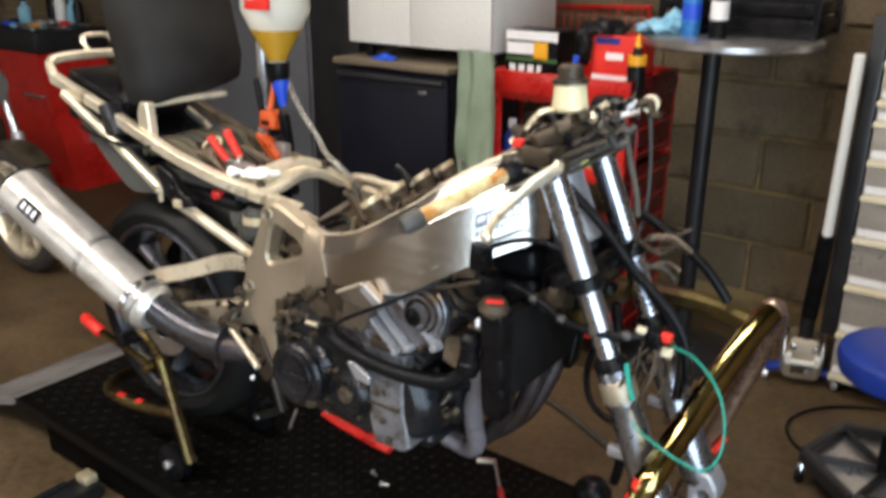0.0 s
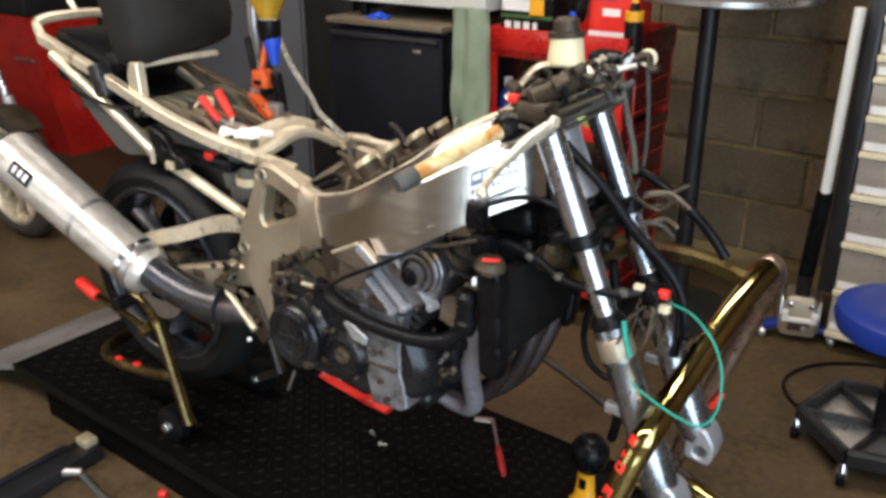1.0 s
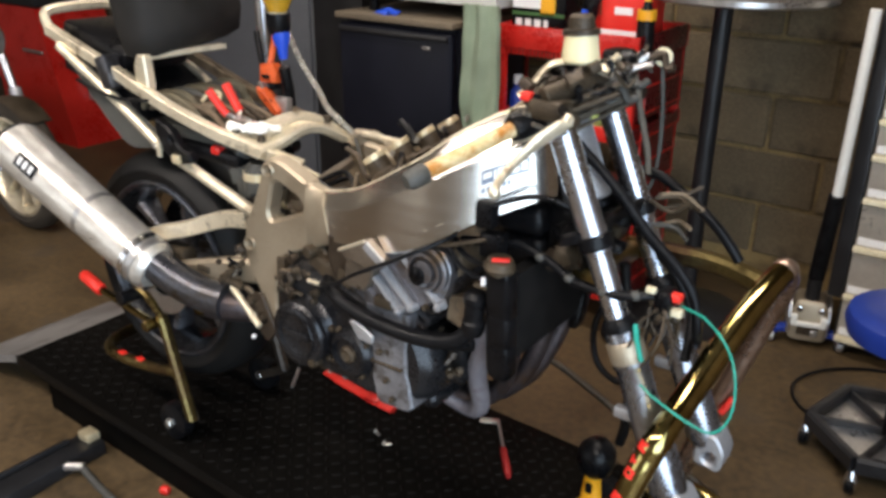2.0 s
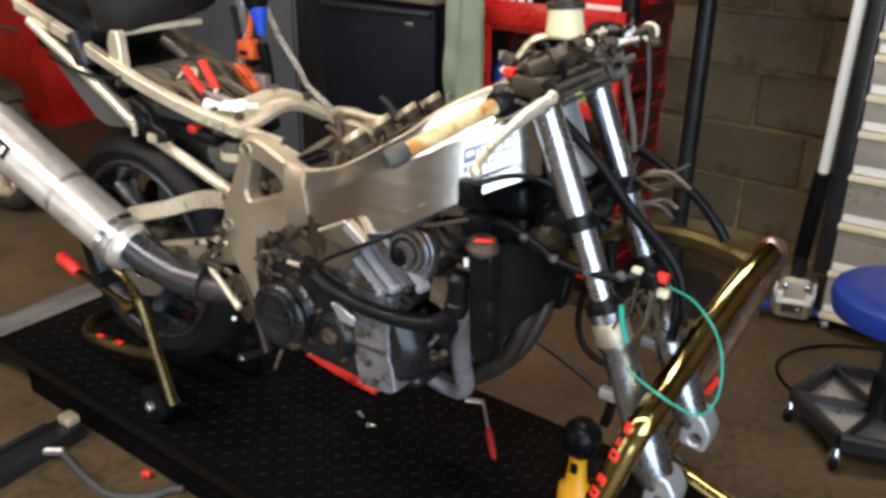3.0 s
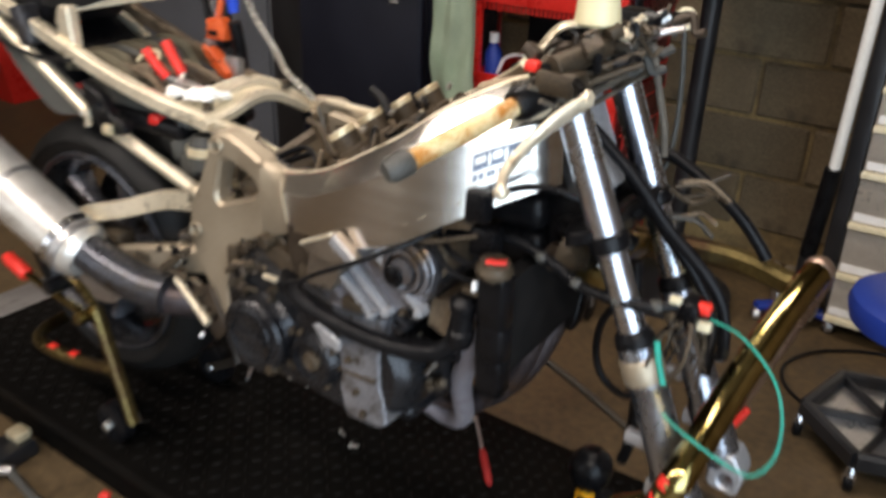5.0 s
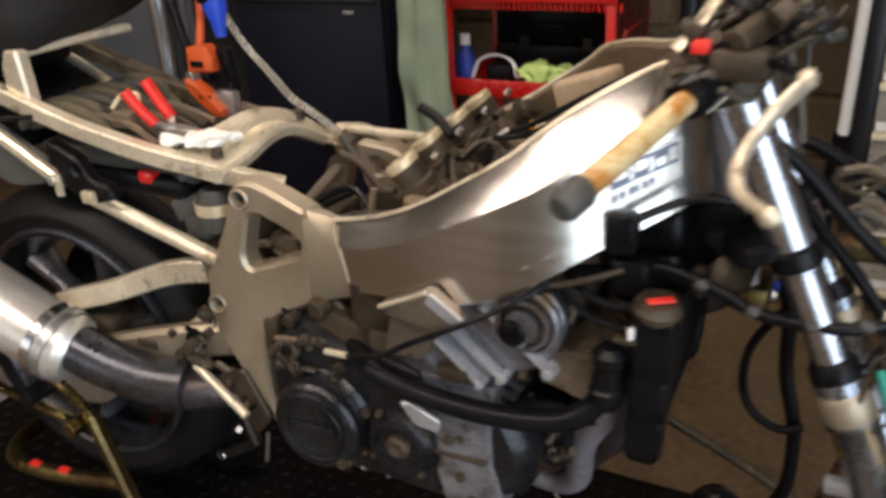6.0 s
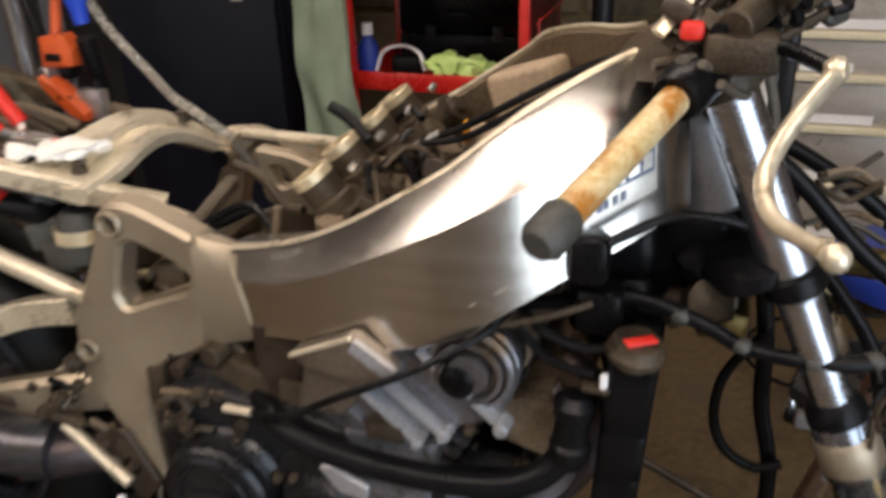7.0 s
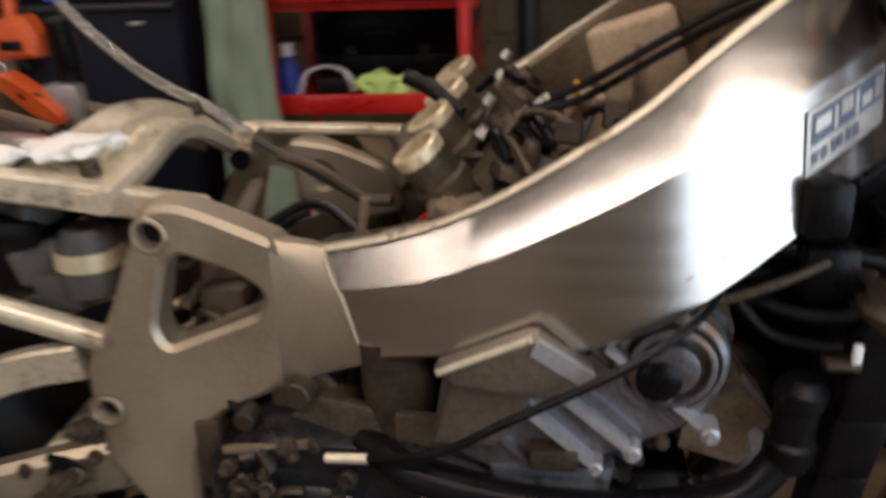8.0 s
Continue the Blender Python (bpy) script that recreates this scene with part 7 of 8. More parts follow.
# under the seat: airbox rubber, harness, reservoirs
part("under_seat_box", box(B(), (-0.93, -0.085, 0.93), (-0.66, 0.085, 0.965), 0.015), M_FENDER, bike)
for k in range(7):
    y = -0.07 + 0.02 * k
    part("harness_wire", tube(B(), [(-0.95, y, 0.98), (-0.86, y * 0.8, 1.0 + 0.012 * math.sin(k)), (-0.77, y * 0.9 + 0.01, 0.995), (-0.69, y * 1.1, 0.975)], 0.006, 8), M_GRIME if k % 3 else M_DUST, bike)
part("yellow_connector", box(B(), (-0.80, -0.055, 0.985), (-0.76, -0.025, 1.01), 0.005), M_DUST, bike)
part("fluid_bottle", turned(B(), (-0.60, -0.075, 0.86), (-0.60, -0.075, 0.92), ((0, 0.03), (0.7, 0.03), (1, 0.02)), 18), M_FENDER, bike)
part("yellow_cap", turned(B(), (-0.60, -0.075, 0.885), (-0.60, -0.075, 0.902), ((0, 0.0315), (1, 0.0315)), 20), M_BRASS, bike, "dull yellow collar")
part("relay", box(B(), (-0.725, -0.095, 0.915), (-0.695, -0.075, 0.938), 0.006), M_RED, bike, "red relay cover")
for k in range(6):
    c = (random.uniform(-0.79, -0.62), random.uniform(-0.09, 0.03), random.uniform(0.86, 0.94))
    part("electrics_box", box(B(), Vector(c) - Vector((0.025, 0.02, 0.018)), Vector(c) + Vector((0.025, 0.02, 0.018)), 0.006, Matrix.Translation(c) @ pose(0, 0, 0, 0, random.uniform(-20, 20), random.uniform(-30, 30)) @ Matrix.Translation(-Vector(c))), random.choice((M_PLASTIC, M_GRIME, M_FENDER)), bike)
# rear-set, chain and small castings low behind the plate
for k in range(22):
    z = random.uniform(0.60, 0.755)
    c = (random.uniform(-0.67, -0.585) + 0.35 * max(0.0, 0.68 - z), random.uniform(-0.142, -0.09), z)
    hardware("rearset_piece", c, random.uniform(0.008, 0.016), k % 4, (M_GRIME, M_PLASTIC, M_LINK, M_GRIME, M_BROWN, M_DUST)[k % 6], bike)
for x, z in ((-0.60, 0.715), (-0.615, 0.665), (-0.575, 0.635), (-0.545, 0.605)):
    bolt("bolt", (x, -0.135, z), (0, -1, 0), 0.006, bike, M_GRIME)

# ---- loom, hoses and wiring at the head ----
part("front_loom", tube(B(), [(-0.06, -0.115, 0.897), (0.0, -0.105, 0.904), (0.045, -0.10, 0.910), (0.105, -0.102, 0.893), (0.142, -0.106, 0.877), (0.19, -0.11, 0.874), (0.235, -0.108, 0.876), (0.275, -0.09, 0.882)], 0.0075, 10), M_RUBBER, bike, "taped black wiring loom")
for p_ in ((0.085, -0.102, 0.8985), (0.14, -0.106, 0.878), (0.20, -0.110, 0.8745), (0.25, -0.102, 0.879)):
    part("loom_tape", blob(B(), p_, (0.011, 0.009, 0.0085), 2, 0.2, seed=p_[0] * 50), M_FENDER, bike)
conn = part("loom_block", box(B(), (0.272, -0.09, 0.855), (0.30, -0.045, 0.888), 0.008), M_PLASTIC, bike)
part("red_connector", box(B(), (0.292, -0.082, 0.874), (0.312, -0.062, 0.887), 0.004), M_REDP, conn, "red wiring connector")
part("pale_connector", box(B(), (0.298, -0.080, 0.850), (0.316, -0.066, 0.864), 0.003), M_CREAM, conn, "cream wiring connector")
part("pale_connector", box(B(), (0.265, -0.105, 0.890), (0.280, -0.094, 0.899), 0.002), M_CREAM, conn)
random.seed(11)
for k in range(22):
    a = Vector((0.285 + random.uniform(-0.015, 0.02), -0.07 + random.uniform(-0.03, 0.03), 0.865))
    b = a + Vector((random.uniform(-0.03, 0.03), random.uniform(-0.04, 0.04), random.uniform(-0.09, -0.03)))
    part("wire", tube(B(), [a, (a + b) / 2 + Vector((random.uniform(-0.02, 0.02), random.uniform(-0.02, 0.02), 0)), b], 0.0022, 6), random.choice((M_RUBBER, M_PLASTIC, M_BROWN, M_GRIME, M_GRIME)), conn)
part("green_wire", tube(B(), [(0.312, -0.07, 0.868), (0.36, -0.10, 0.872), (0.41, -0.15, 0.862), (0.434, -0.178, 0.83), (0.437, -0.19, 0.785), (0.42, -0.197, 0.757), (0.385, -0.195, 0.757), (0.33, -0.185, 0.77), (0.30, -0.17, 0.775)], 0.0019, 8), M_GREENWIRE, conn, "thin green wire loop")
part("green_wire", tube(B(), [(0.268, -0.135, 0.85), (0.276, -0.143, 0.83), (0.288, -0.147, 0.80)], 0.0042, 8), M_GREENWIRE, conn)
for k in range(16):
    c = Vector((random.uniform(0.06, 0.15), random.uniform(-0.06, 0.09), random.uniform(0.87, 0.96)))
    part("loom_lump", blob(B(), c, (random.uniform(0.012, 0.03), random.uniform(0.012, 0.03), random.uniform(0.012, 0.026)), 2, 0.4, seed=k + 60), random.choice((M_PLASTIC, M_GRIME, M_BROWN, M_RUBBER)), bike)
part("horn", turned(B(), (0.10, 0.0, 0.90), (0.135, -0.01, 0.895), ((0, 0.03), (0.3, 0.042), (0.8, 0.045), (1, 0.03)), 24), M_PLASTIC, bike, "black horn below the clamp")
part("hose_loop", tube(B(), [(0.175, 0.03, 0.82), (0.155, 0.03, 0.796), (0.134, 0.03, 0.753), (0.131, 0.03, 0.703), (0.146, 0.03, 0.663), (0.18, 0.03, 0.643), (0.21, 0.035, 0.65)], 0.006, 10), M_RUBBER, bike, "hanging black hose loop")
part("drain_hose", tube(B(), [(0.165, 0.05, 0.86), (0.175, 0.05, 0.793), (0.18, 0.05, 0.717), (0.199, 0.05, 0.634), (0.201, 0.05, 0.551), (0.19, 0.06, 0.50)], 0.0095, 10), M_RUBBER, bike, "thick black breather hose")
part("brake_hose", tube(B(), [(0.07, -0.06, 1.10), (0.105, -0.03, 1.06), (0.146, 0.03, 0.99), (0.19, 0.06, 0.92), (0.244, 0.08, 0.85), (0.285, 0.07, 0.79), (0.30, 0.02, 0.73)], 0.0085, 10), M_RUBBER, bike, "black brake hose")
part("clutch_hose", tube(B(), [(0.10, 0.15, 0.975), (0.126, 0.16, 0.991), (0.166, 0.16, 0.989), (0.218, 0.16, 0.962), (0.271, 0.16, 0.926), (0.305, 0.16, 0.892), (0.323, 0.162, 0.868)], 0.0095, 10), M_RUBBER, bike, "black sleeved hose")
part("sensor_lead", tube(B(), [(0.02, -0.15, 0.985), (0.06, -0.125, 1.0), (0.10, -0.12, 1.005), (0.14, -0.10, 0.99), (0.16, -0.07, 0.97)], 0.0048, 10), M_RUBBER, bike)
part("front_hose", tube(B(), [(0.077, -0.05, 1.103), (0.097, -0.035, 1.077), (0.138, -0.03, 1.042), (0.178, -0.03, 1.008), (0.229, -0.03, 0.955), (0.289, -0.03, 0.904), (0.317, -0.028, 0.862), (0.326, -0.02, 0.80), (0.312, 0.03, 0.762)], 0.0085, 10), M_RUBBER, bike, "black hose arching past the fork")
for k in range(8):
    a = Vector((0.19 + 0.02 * random.random(), 0.03 + 0.06 * random.random(), 0.93 + 0.06 * random.random()))
    part("wire", tube(B(), [a, a + Vector((0.03, 0.02, -0.02 + 0.04 * random.random())), a + Vector((0.06, 0.04 * random.random(), -0.03 + 0.05 * random.random()))], 0.0035, 6), random.choice((M_DUST, M_FENDER, M_GRIME)), bike)
for k in range(12):
    a = Vector((0.06 + 0.05 * random.random(), -0.13 + 0.22 * random.random(), 1.155 + 0.02 * random.random()))
    part("wire", tube(B(), [a, a + Vector((0.02, 0.03, 0.015)), a + Vector((0.03, 0.08 * random.random(), 0.0))], random.choice((0.004, 0.006, 0.008)), 8), random.choice((M_GRIME, M_RUBBER, M_FENDER)), bike)
part("perch_arm", tube(B(), [(0.045, -0.135, 1.158), (0.06, -0.122, 1.176), (0.078, -0.105, 1.204), (0.10, -0.09, 1.21)], 0.0085, 8, flat=0.6), M_RAIL, bike, "pale alloy lever bracket")
part("clip_on_casting", sweep(B(), [[Vector(p) + Vector((0.3 * dz * w, 0, dz * w)) + Vector((dy * 0.3, dy, 0)) * w for dy, dz in ((-0.006, -1), (0.006, -1), (0.008, 0.6), (0.0, 1), (-0.008, 0.6))] for p, w in (((0.034, -0.152, 1.05), 0.006), ((0.045, -0.150, 1.085), 0.008), ((0.062, -0.145, 1.105), 0.014), ((0.088, -0.138, 1.118), 0.018), ((0.108, -0.130, 1.135), 0.012))]), M_RAIL, bike, "pale bare alloy clip-on casting")
for dz, dx in ((0.0, 0.0), (-0.014, 0.012)):
    part("throttle_cable", tube(B(), [(0.045 + dx, -0.155, 1.138 + dz), (0.085 + dx, -0.135, 1.146 + dz), (0.13, -0.10, 1.162 + dz), (0.172, -0.062, 1.182 + dz)], 0.0046, 8), M_GRIME, bike, "black throttle cable")
random.seed(31)
for k in range(64):
    c = Vector((random.uniform(0.05, 0.165), random.uniform(-0.15, 0.10), 0))
    c.z = 1.152 + 0.32 * (c.x - 0.055) + random.uniform(-0.016, 0.03)
    b = c + Vector((random.uniform(-0.01, 0.05), random.uniform(-0.03, 0.04), random.uniform(-0.018, 0.02)))
    if k % 4:
        part("wire", tube(B(), [c, c.lerp(b, 0.35) + Vector((random.uniform(-0.008, 0.008), random.uniform(-0.01, 0.01), random.uniform(-0.01, 0.014))), c.lerp(b, 0.7) + Vector((0, 0, random.uniform(-0.012, 0.01))), b], random.choice((0.0028, 0.0035, 0.005, 0.006)), 8), random.choice((M_GRIME, M_RUBBER, M_FENDER, M_BROWN, M_RUBBER)), bike)
    elif k % 8:
        part("switch_gear", box(B(), c - Vector((0.012, 0.009, 0.008)), c + Vector((0.012, 0.010, 0.008)), 0.003, Matrix.Translation(c) @ pose(0, 0, 0, random.uniform(-40, 40), random.uniform(-40, 40), random.uniform(-60, 60)) @ Matrix.Translation(-c)), random.choice((M_PLASTIC, M_GRIME, M_BROWN)), bike)
    else:
        part("cable_fitting", turned(B(), c, b, ((0, 0.006), (0.3, 0.007), (0.35, 0.005), (0.8, 0.0045), (1, 0.004)), 8), random.choice((M_GRIME, M_RAIL, M_STEEL)), bike)
for p, q in (((0.148, -0.05, 1.205), (0.16, -0.045, 1.222)), ((0.135, -0.055, 1.20), (0.155, -0.05, 1.193))):
    part("banjo_bolt", turned(B(), p, q, ((0, 0.009), (0.5, 0.009), (0.55, 0.0065), (1, 0.006)), 6), M_RAIL, bike, "pale banjo bolt")

for dx, dy, r in ((0.0, 0.0, 0.0048), (0.015, -0.006, 0.0036), (0.007, 0.010, 0.0042)):
    part("bar_cable", tube(B(), [(0.066 + dx, -0.172 + dy, 1.146), (0.088 + dx, -0.12 + dy, 1.141 - dx), (0.100 + dx, -0.05, 1.141 - dx), (0.106 + dx, 0.03 + dy, 1.147 - dx), (0.116 + dx, 0.09 + dy, 1.154 - dx)], r, 10), M_CABLE, bike, "dusty cable across the fork clamp")
    part("bar_cable", tube(B(), [(0.080 + dx, -0.168 + dy, 1.131), (0.100 + dx, -0.12 + dy, 1.126 - dx), (0.103 + dx, -0.05, 1.126 - dx), (0.106 + dx, 0.03 + dy, 1.132 - dx), (0.110 + dx, 0.085 + dy, 1.136 - dx)], r, 10), M_CABLE, bike)
part("clutch_cable", tube(B(), [(0.112, 0.12, 1.172), (0.120, 0.122, 1.15), (0.135, 0.124, 1.095), (0.152, 0.124, 1.04), (0.158, 0.124, 1.0)], 0.0056, 10), M_CABLE, bike, "dusty cable running down the far fork leg")

# sticker with plain bars on the near spar
def spar_patch(i0, i1, f0, f1, lift):
    """A patch lying on the outer face of the near spar, between two stations and two heights."""
    bm = B()
    n = 6
    g = []
    for lf in (lift, lift - 0.001):
        row = []
        for k in range(n + 1):
            u = i0 + (i1 - i0) * k / n
            a, b = SPAR[int(u)], SPAR[min(int(u) + 1, len(SPAR) - 1)]
            w = u - int(u)
            x, y, zb, zc = [a[j] + (b[j] - a[j]) * w for j in range(4)]
            nx, ny = (b[1] - a[1]), -(b[0] - a[0])
            ln = math.hypot(nx, ny)
            row.append([bm.verts.new((x + nx / ln * (lf - 0.0105 * f), y + ny / ln * (lf - 0.0105 * f), zb + (zc - zb) * f)) for f in (f0, f1)])
        g.append(row)
    for k in range(n):
        bm.faces.new((g[0][k][0], g[0][k + 1][0], g[0][k + 1][1], g[0][k][1]))
        for f in (0, 1):
            bm.faces.new((g[0][k][f], g[0][k + 1][f], g[1][k + 1][f], g[1][k][f]))
    return bm


stk = part("sticker", spar_patch(8.4, 10.6, 0.42, 0.86, 0.0016), M_CAN, bike, "pale sticker with unreadable print")
part("print_field", spar_patch(8.5, 10.5, 0.62, 0.83, 0.0024), M_SLATE, stk, "slate blue printed field")
for u0, u1, f0, f1 in ((8.56, 8.90, 0.70, 0.79), (8.97, 9.08, 0.64, 0.79), (9.15, 9.48, 0.70, 0.80), (9.55, 9.66, 0.64, 0.80), (9.74, 10.06, 0.66, 0.74), (10.14, 10.42, 0.66, 0.80)):
    part("print_bar", spar_patch(u0, u1, f0, f1, 0.0030), M_CAN, stk)
for u0 in (8.52, 8.72, 8.96, 9.12, 9.36, 9.56):
    part("print_bar", spar_patch(u0, u0 + 0.13, 0.49, 0.565, 0.0026), M_SLATE, stk)
part("scribed_line", spar_patch(4.2, 8.2, 0.26, 0.275, 0.0008), M_CAST, bike)

# ---- loose things on and round the motorcycle ----
def pliers():
    t = thing("pliers", "red-handled pliers resting on the motorcycle subframe", "pliers", (-0.70, -0.035, 0.985))
    j = Vector((-0.70, -0.035, 0.987))
    for e, side in ((Vector((-0.744, -0.020, 1.045)), 1), (Vector((-0.737, -0.072, 1.041)), -1)):
        g = j + Vector((-0.012, 0.018 * side, 0.012))
        h = part("handle", tube(B(), [g, g.lerp(e, 0.5), e + Vector((-0.004, 0, 0.008))], 0.0105, 12, flat=0.8), M_REDP, t, "red dipped handle")
        part("tang", tube(B(), [j, g], 0.006, 8), M_LINK, h)
    part("jaw", sweep(B(), [[j + Vector((x, y * w, z * 0.7)) for y, z in ((-1, -0.006), (1, -0.006), (1, 0.006), (-1, 0.006))] for x, w in ((-0.015, 0.010), (0.008, 0.016), (0.03, 0.011), (0.055, 0.004))]), M_LINK, t)
    part("pivot", rod(B(), j + Vector((0.004, 0, -0.006)), j + Vector((0.004, 0, 0.008)), 0.006, seg=12), M_STEEL, t)
    part("red_tip", rod(B(), j + Vector((0.05, -0.002, -0.004)), j + Vector((0.085, -0.01, -0.006)), 0.008), M_REDP, t)


def rag():
    t = thing("white_rag", "crumpled white rag on the subframe arch", "rag", (-0.62, -0.05, 0.975))
    for c, sz, sd_ in (((-0.625, -0.062, 0.986), (0.036, 0.026, 0.008), 1), ((-0.592, -0.052, 0.987), (0.022, 0.024, 0.007), 5), ((-0.652, -0.078, 0.984), (0.024, 0.016, 0.006), 9)):
        part("fold", crumple(blob(B(), c, sz, 3, 0.6, seed=sd_), 0.012, 40), M_CLOTH, t, smooth=80)


def clamp():
    t = thing("spring_clamp", "orange and black spring clamp on the subframe", "clamp", (-0.74, 0.1, 1.0))
    up = part("jaw", sweep(B(), [[(x - w, y, z - h), (x + w * 0.8, y, z - h * 0.8), (x + w, y, z + h * 0.2), (x + w * 0.5, y, z + h), (x - w * 0.9, y, z + h * 0.8)] for x, y, z, w, h in ((-0.740, 0.088, 1.060, 0.019, 0.016), (-0.738, 0.093, 1.061, 0.026, 0.023), (-0.736, 0.112, 1.061, 0.026, 0.024), (-0.735, 0.120, 1.061, 0.018, 0.017))]), M_ORANGE, t, smooth=30)
    part("slot", box(B(), (-0.752, 0.0855, 1.050), (-0.728, 0.0895, 1.060), 0.001), M_PLASTIC, up)
    low = part("jaw", sweep(B(), [[(x, y - 0.013, z - h), (x, y + 0.013, z - h), (x, y + 0.015, z + h * 0.5), (x, y, z + h), (x, y - 0.015, z + h * 0.5)] for x, y, z, h in ((-0.762, 0.092, 1.026, 0.008), (-0.742, 0.090, 1.015, 0.015), (-0.720, 0.088, 1.000, 0.017), (-0.702, 0.086, 0.988, 0.011), (-0.692, 0.085, 0.982, 0.006))]), M_ORANGE, t, smooth=30)
    part("slot", box(B(), (-0.735, 0.0745, 1.002), (-0.712, 0.0775, 1.009), 0.001), M_PLASTIC, low)
    part("pad", box(B(), (-0.775, 0.098, 1.022), (-0.728, 0.128, 1.042), 0.006), M_PLASTIC, t)
    part("handle", tube(B(), [(-0.77, 0.11, 1.06), (-0.80, 0.13, 1.10), (-0.82, 0.14, 1.14)], 0.008, 10), M_PLASTIC, t)
    part("handle", tube(B(), [(-0.75, 0.11, 1.07), (-0.755, 0.13, 1.12), (-0.765, 0.145, 1.155)], 0.007, 10), M_ORANGE, t)
    part("spring", rod(B(), (-0.76, 0.085, 1.03), (-0.75, 0.125, 1.03), 0.012), M_STEEL, t)


def oil_bottle():
    t = thing("oil_bottle", "translucent bottle of amber oil with blue nozzle in a funnel hose", "bottle", (-0.70, 0.1, 1.0))
    c = Vector((-0.705, 0.1, 0))
    part("body", turned(B(), c + Vector((0, 0, 1.19)), c + Vector((0, 0, 1.42)), ((0, 0.018), (0.1, 0.026), (0.35, 0.058), (0.5, 0.075), (0.95, 0.075), (1, 0.06)), 32), M_CLOUDY, t, "cloudy translucent bottle")
    part("oil", turned(B(), c + Vector((0, 0, 1.195)), c + Vector((0, 0, 1.265)), ((0, 0.0195), (0.25, 0.0275), (1.0, 0.0575)), 28), M_OIL, t, "amber oil")
    part("label", box(B(), c + Vector((-0.01, -0.079, 1.31)), c + Vector((0.06, -0.0705, 1.38)), 0.001), M_REDP, t, "red paper label")
    part("label_patch", box(B(), c + Vector((-0.005, -0.0805, 1.33)), c + Vector((0.018, -0.0785, 1.36)), 0.0005), M_PAPER, t)
    part("collar", turned(B(), c + Vector((0, 0, 1.15)), c + Vector((0, 0, 1.195)), ((0, 0.02), (0.3, 0.027), (1, 0.027)), 20), M_PLASTIC, t, "black collar")
    part("nozzle", turned(B(), c + Vector((0.012, 0, 1.098)), c + Vector((0.006, 0, 1.155)), ((0, 0.009), (0.4, 0.012), (0.75, 0.019), (1, 0.020)), 20), M_BLUEP, t, "blue plastic nozzle")
    part("drain_tube", tube(B(), [c + Vector((0.012, 0, 1.08)), c + Vector((0.012, 0.01, 1.03)), c + Vector((0.005, 0.02, 0.985)), c + Vector((0.0, 0.02, 0.94))], 0.013, 12), M_PLASTIC, t)
    part("clip", box(B(), c + Vector((-0.01, -0.015, 0.955)), c + Vector((0.03, 0.005, 1.015)), 0.005), M_STEEL, t)
    h = thing("clear_hose", "cloudy plastic hose running down to the subframe", "hose", (-0.6, 0.14, 0.95))
    part("hose", tube(B(), [(-0.77, 0.19, 1.14), (-0.723, 0.184, 1.076), (-0.655, 0.168, 1.022), (-0.595, 0.128, 1.002), (-0.55, 0.115, 0.985), (-0.512, 0.128, 0.952)], 0.0064, 12), M_CLEARP, h)
    p = thing("chrome_pole", "chromed steel pole standing behind the motorcycle", "pole", (-1.0, 0.55, LZ))
    part("tube", rod(B(), (-1.20, 0.52, 0.0), (-1.20, 0.52, 1.75), 0.022), M_CHROME, p)
    part("foot", turned(B(), (-1.20, 0.52, 0.0), (-1.20, 0.52, 0.02), ((0, 0.11), (0.6, 0.11), (1, 0.04)), 24), M_BLACKSTEEL, p)
    part("orange_clip", box(B(), (-1.225, 0.49, 1.31), (-1.15, 0.51, 1.345), 0.006), M_ORANGE, p, "orange plastic clip")
    part("dark_sleeve", rod(B(), (-1.165, 0.53, 0.0), (-1.165, 0.53, 1.75), 0.011), M_BLACKSTEEL, p)


def work_light():
    x, y = 0.100, 0.163
    t = thing("work_torch", "yellow and black hand torch standing on the lift", "torch", (x, y, DECK))
    part("body", sweep(B(), [[(x + w * math.cos(a) * 1.0, y + w * 0.8 * math.sin(a), z) for a in (2 * math.pi * k / 16 for k in range(16))] for z, w in ((DECK, 0.036), (DECK + 0.01, 0.040), (DECK + 0.055, 0.036), (DECK + 0.068, 0.024), (DECK + 0.12, 0.019), (DECK + 0.15, 0.019))]), M_YELLOW, t, "yellow plastic body")
    part("switch", box(B(), (x - 0.008, y - 0.020, DECK + 0.1), (x + 0.008, y - 0.014, DECK + 0.125), 0.004), M_PLASTIC, t)
    part("head", turned(B(), (x + 0.004, y, DECK + 0.14), (x + 0.006, y, DECK + 0.226), ((0, 0.02), (0.15, 0.033), (0.45, 0.041), (0.75, 0.038), (0.93, 0.024), (1, 0.010)), 28), M_PLASTIC, t, "black rubber head")
    part("base_ring", rod(B(), (x, y, DECK), (x, y, DECK + 0.02), 0.042), M_PLASTIC, t)


def cargo_strap():
    t = thing("cargo_strap", "red webbing strap lying on the lift deck", "strap", (-0.65, 0.26, DECK))
    part("webbing", tube(B(), [(-0.78, 0.285, DECK + 0.007), (-0.71, 0.268, DECK + 0.009), (-0.65, 0.262, DECK + 0.007), (-0.58, 0.25, DECK + 0.010), (-0.51, 0.248, DECK + 0.007)], 0.016, 12, flat=0.4), M_REDP, t, "red nylon webbing")
    part("buckle", box(B(), (-0.60, 0.235, DECK + 0.004), (-0.555, 0.272, DECK + 0.020), 0.004), M_RED, t)


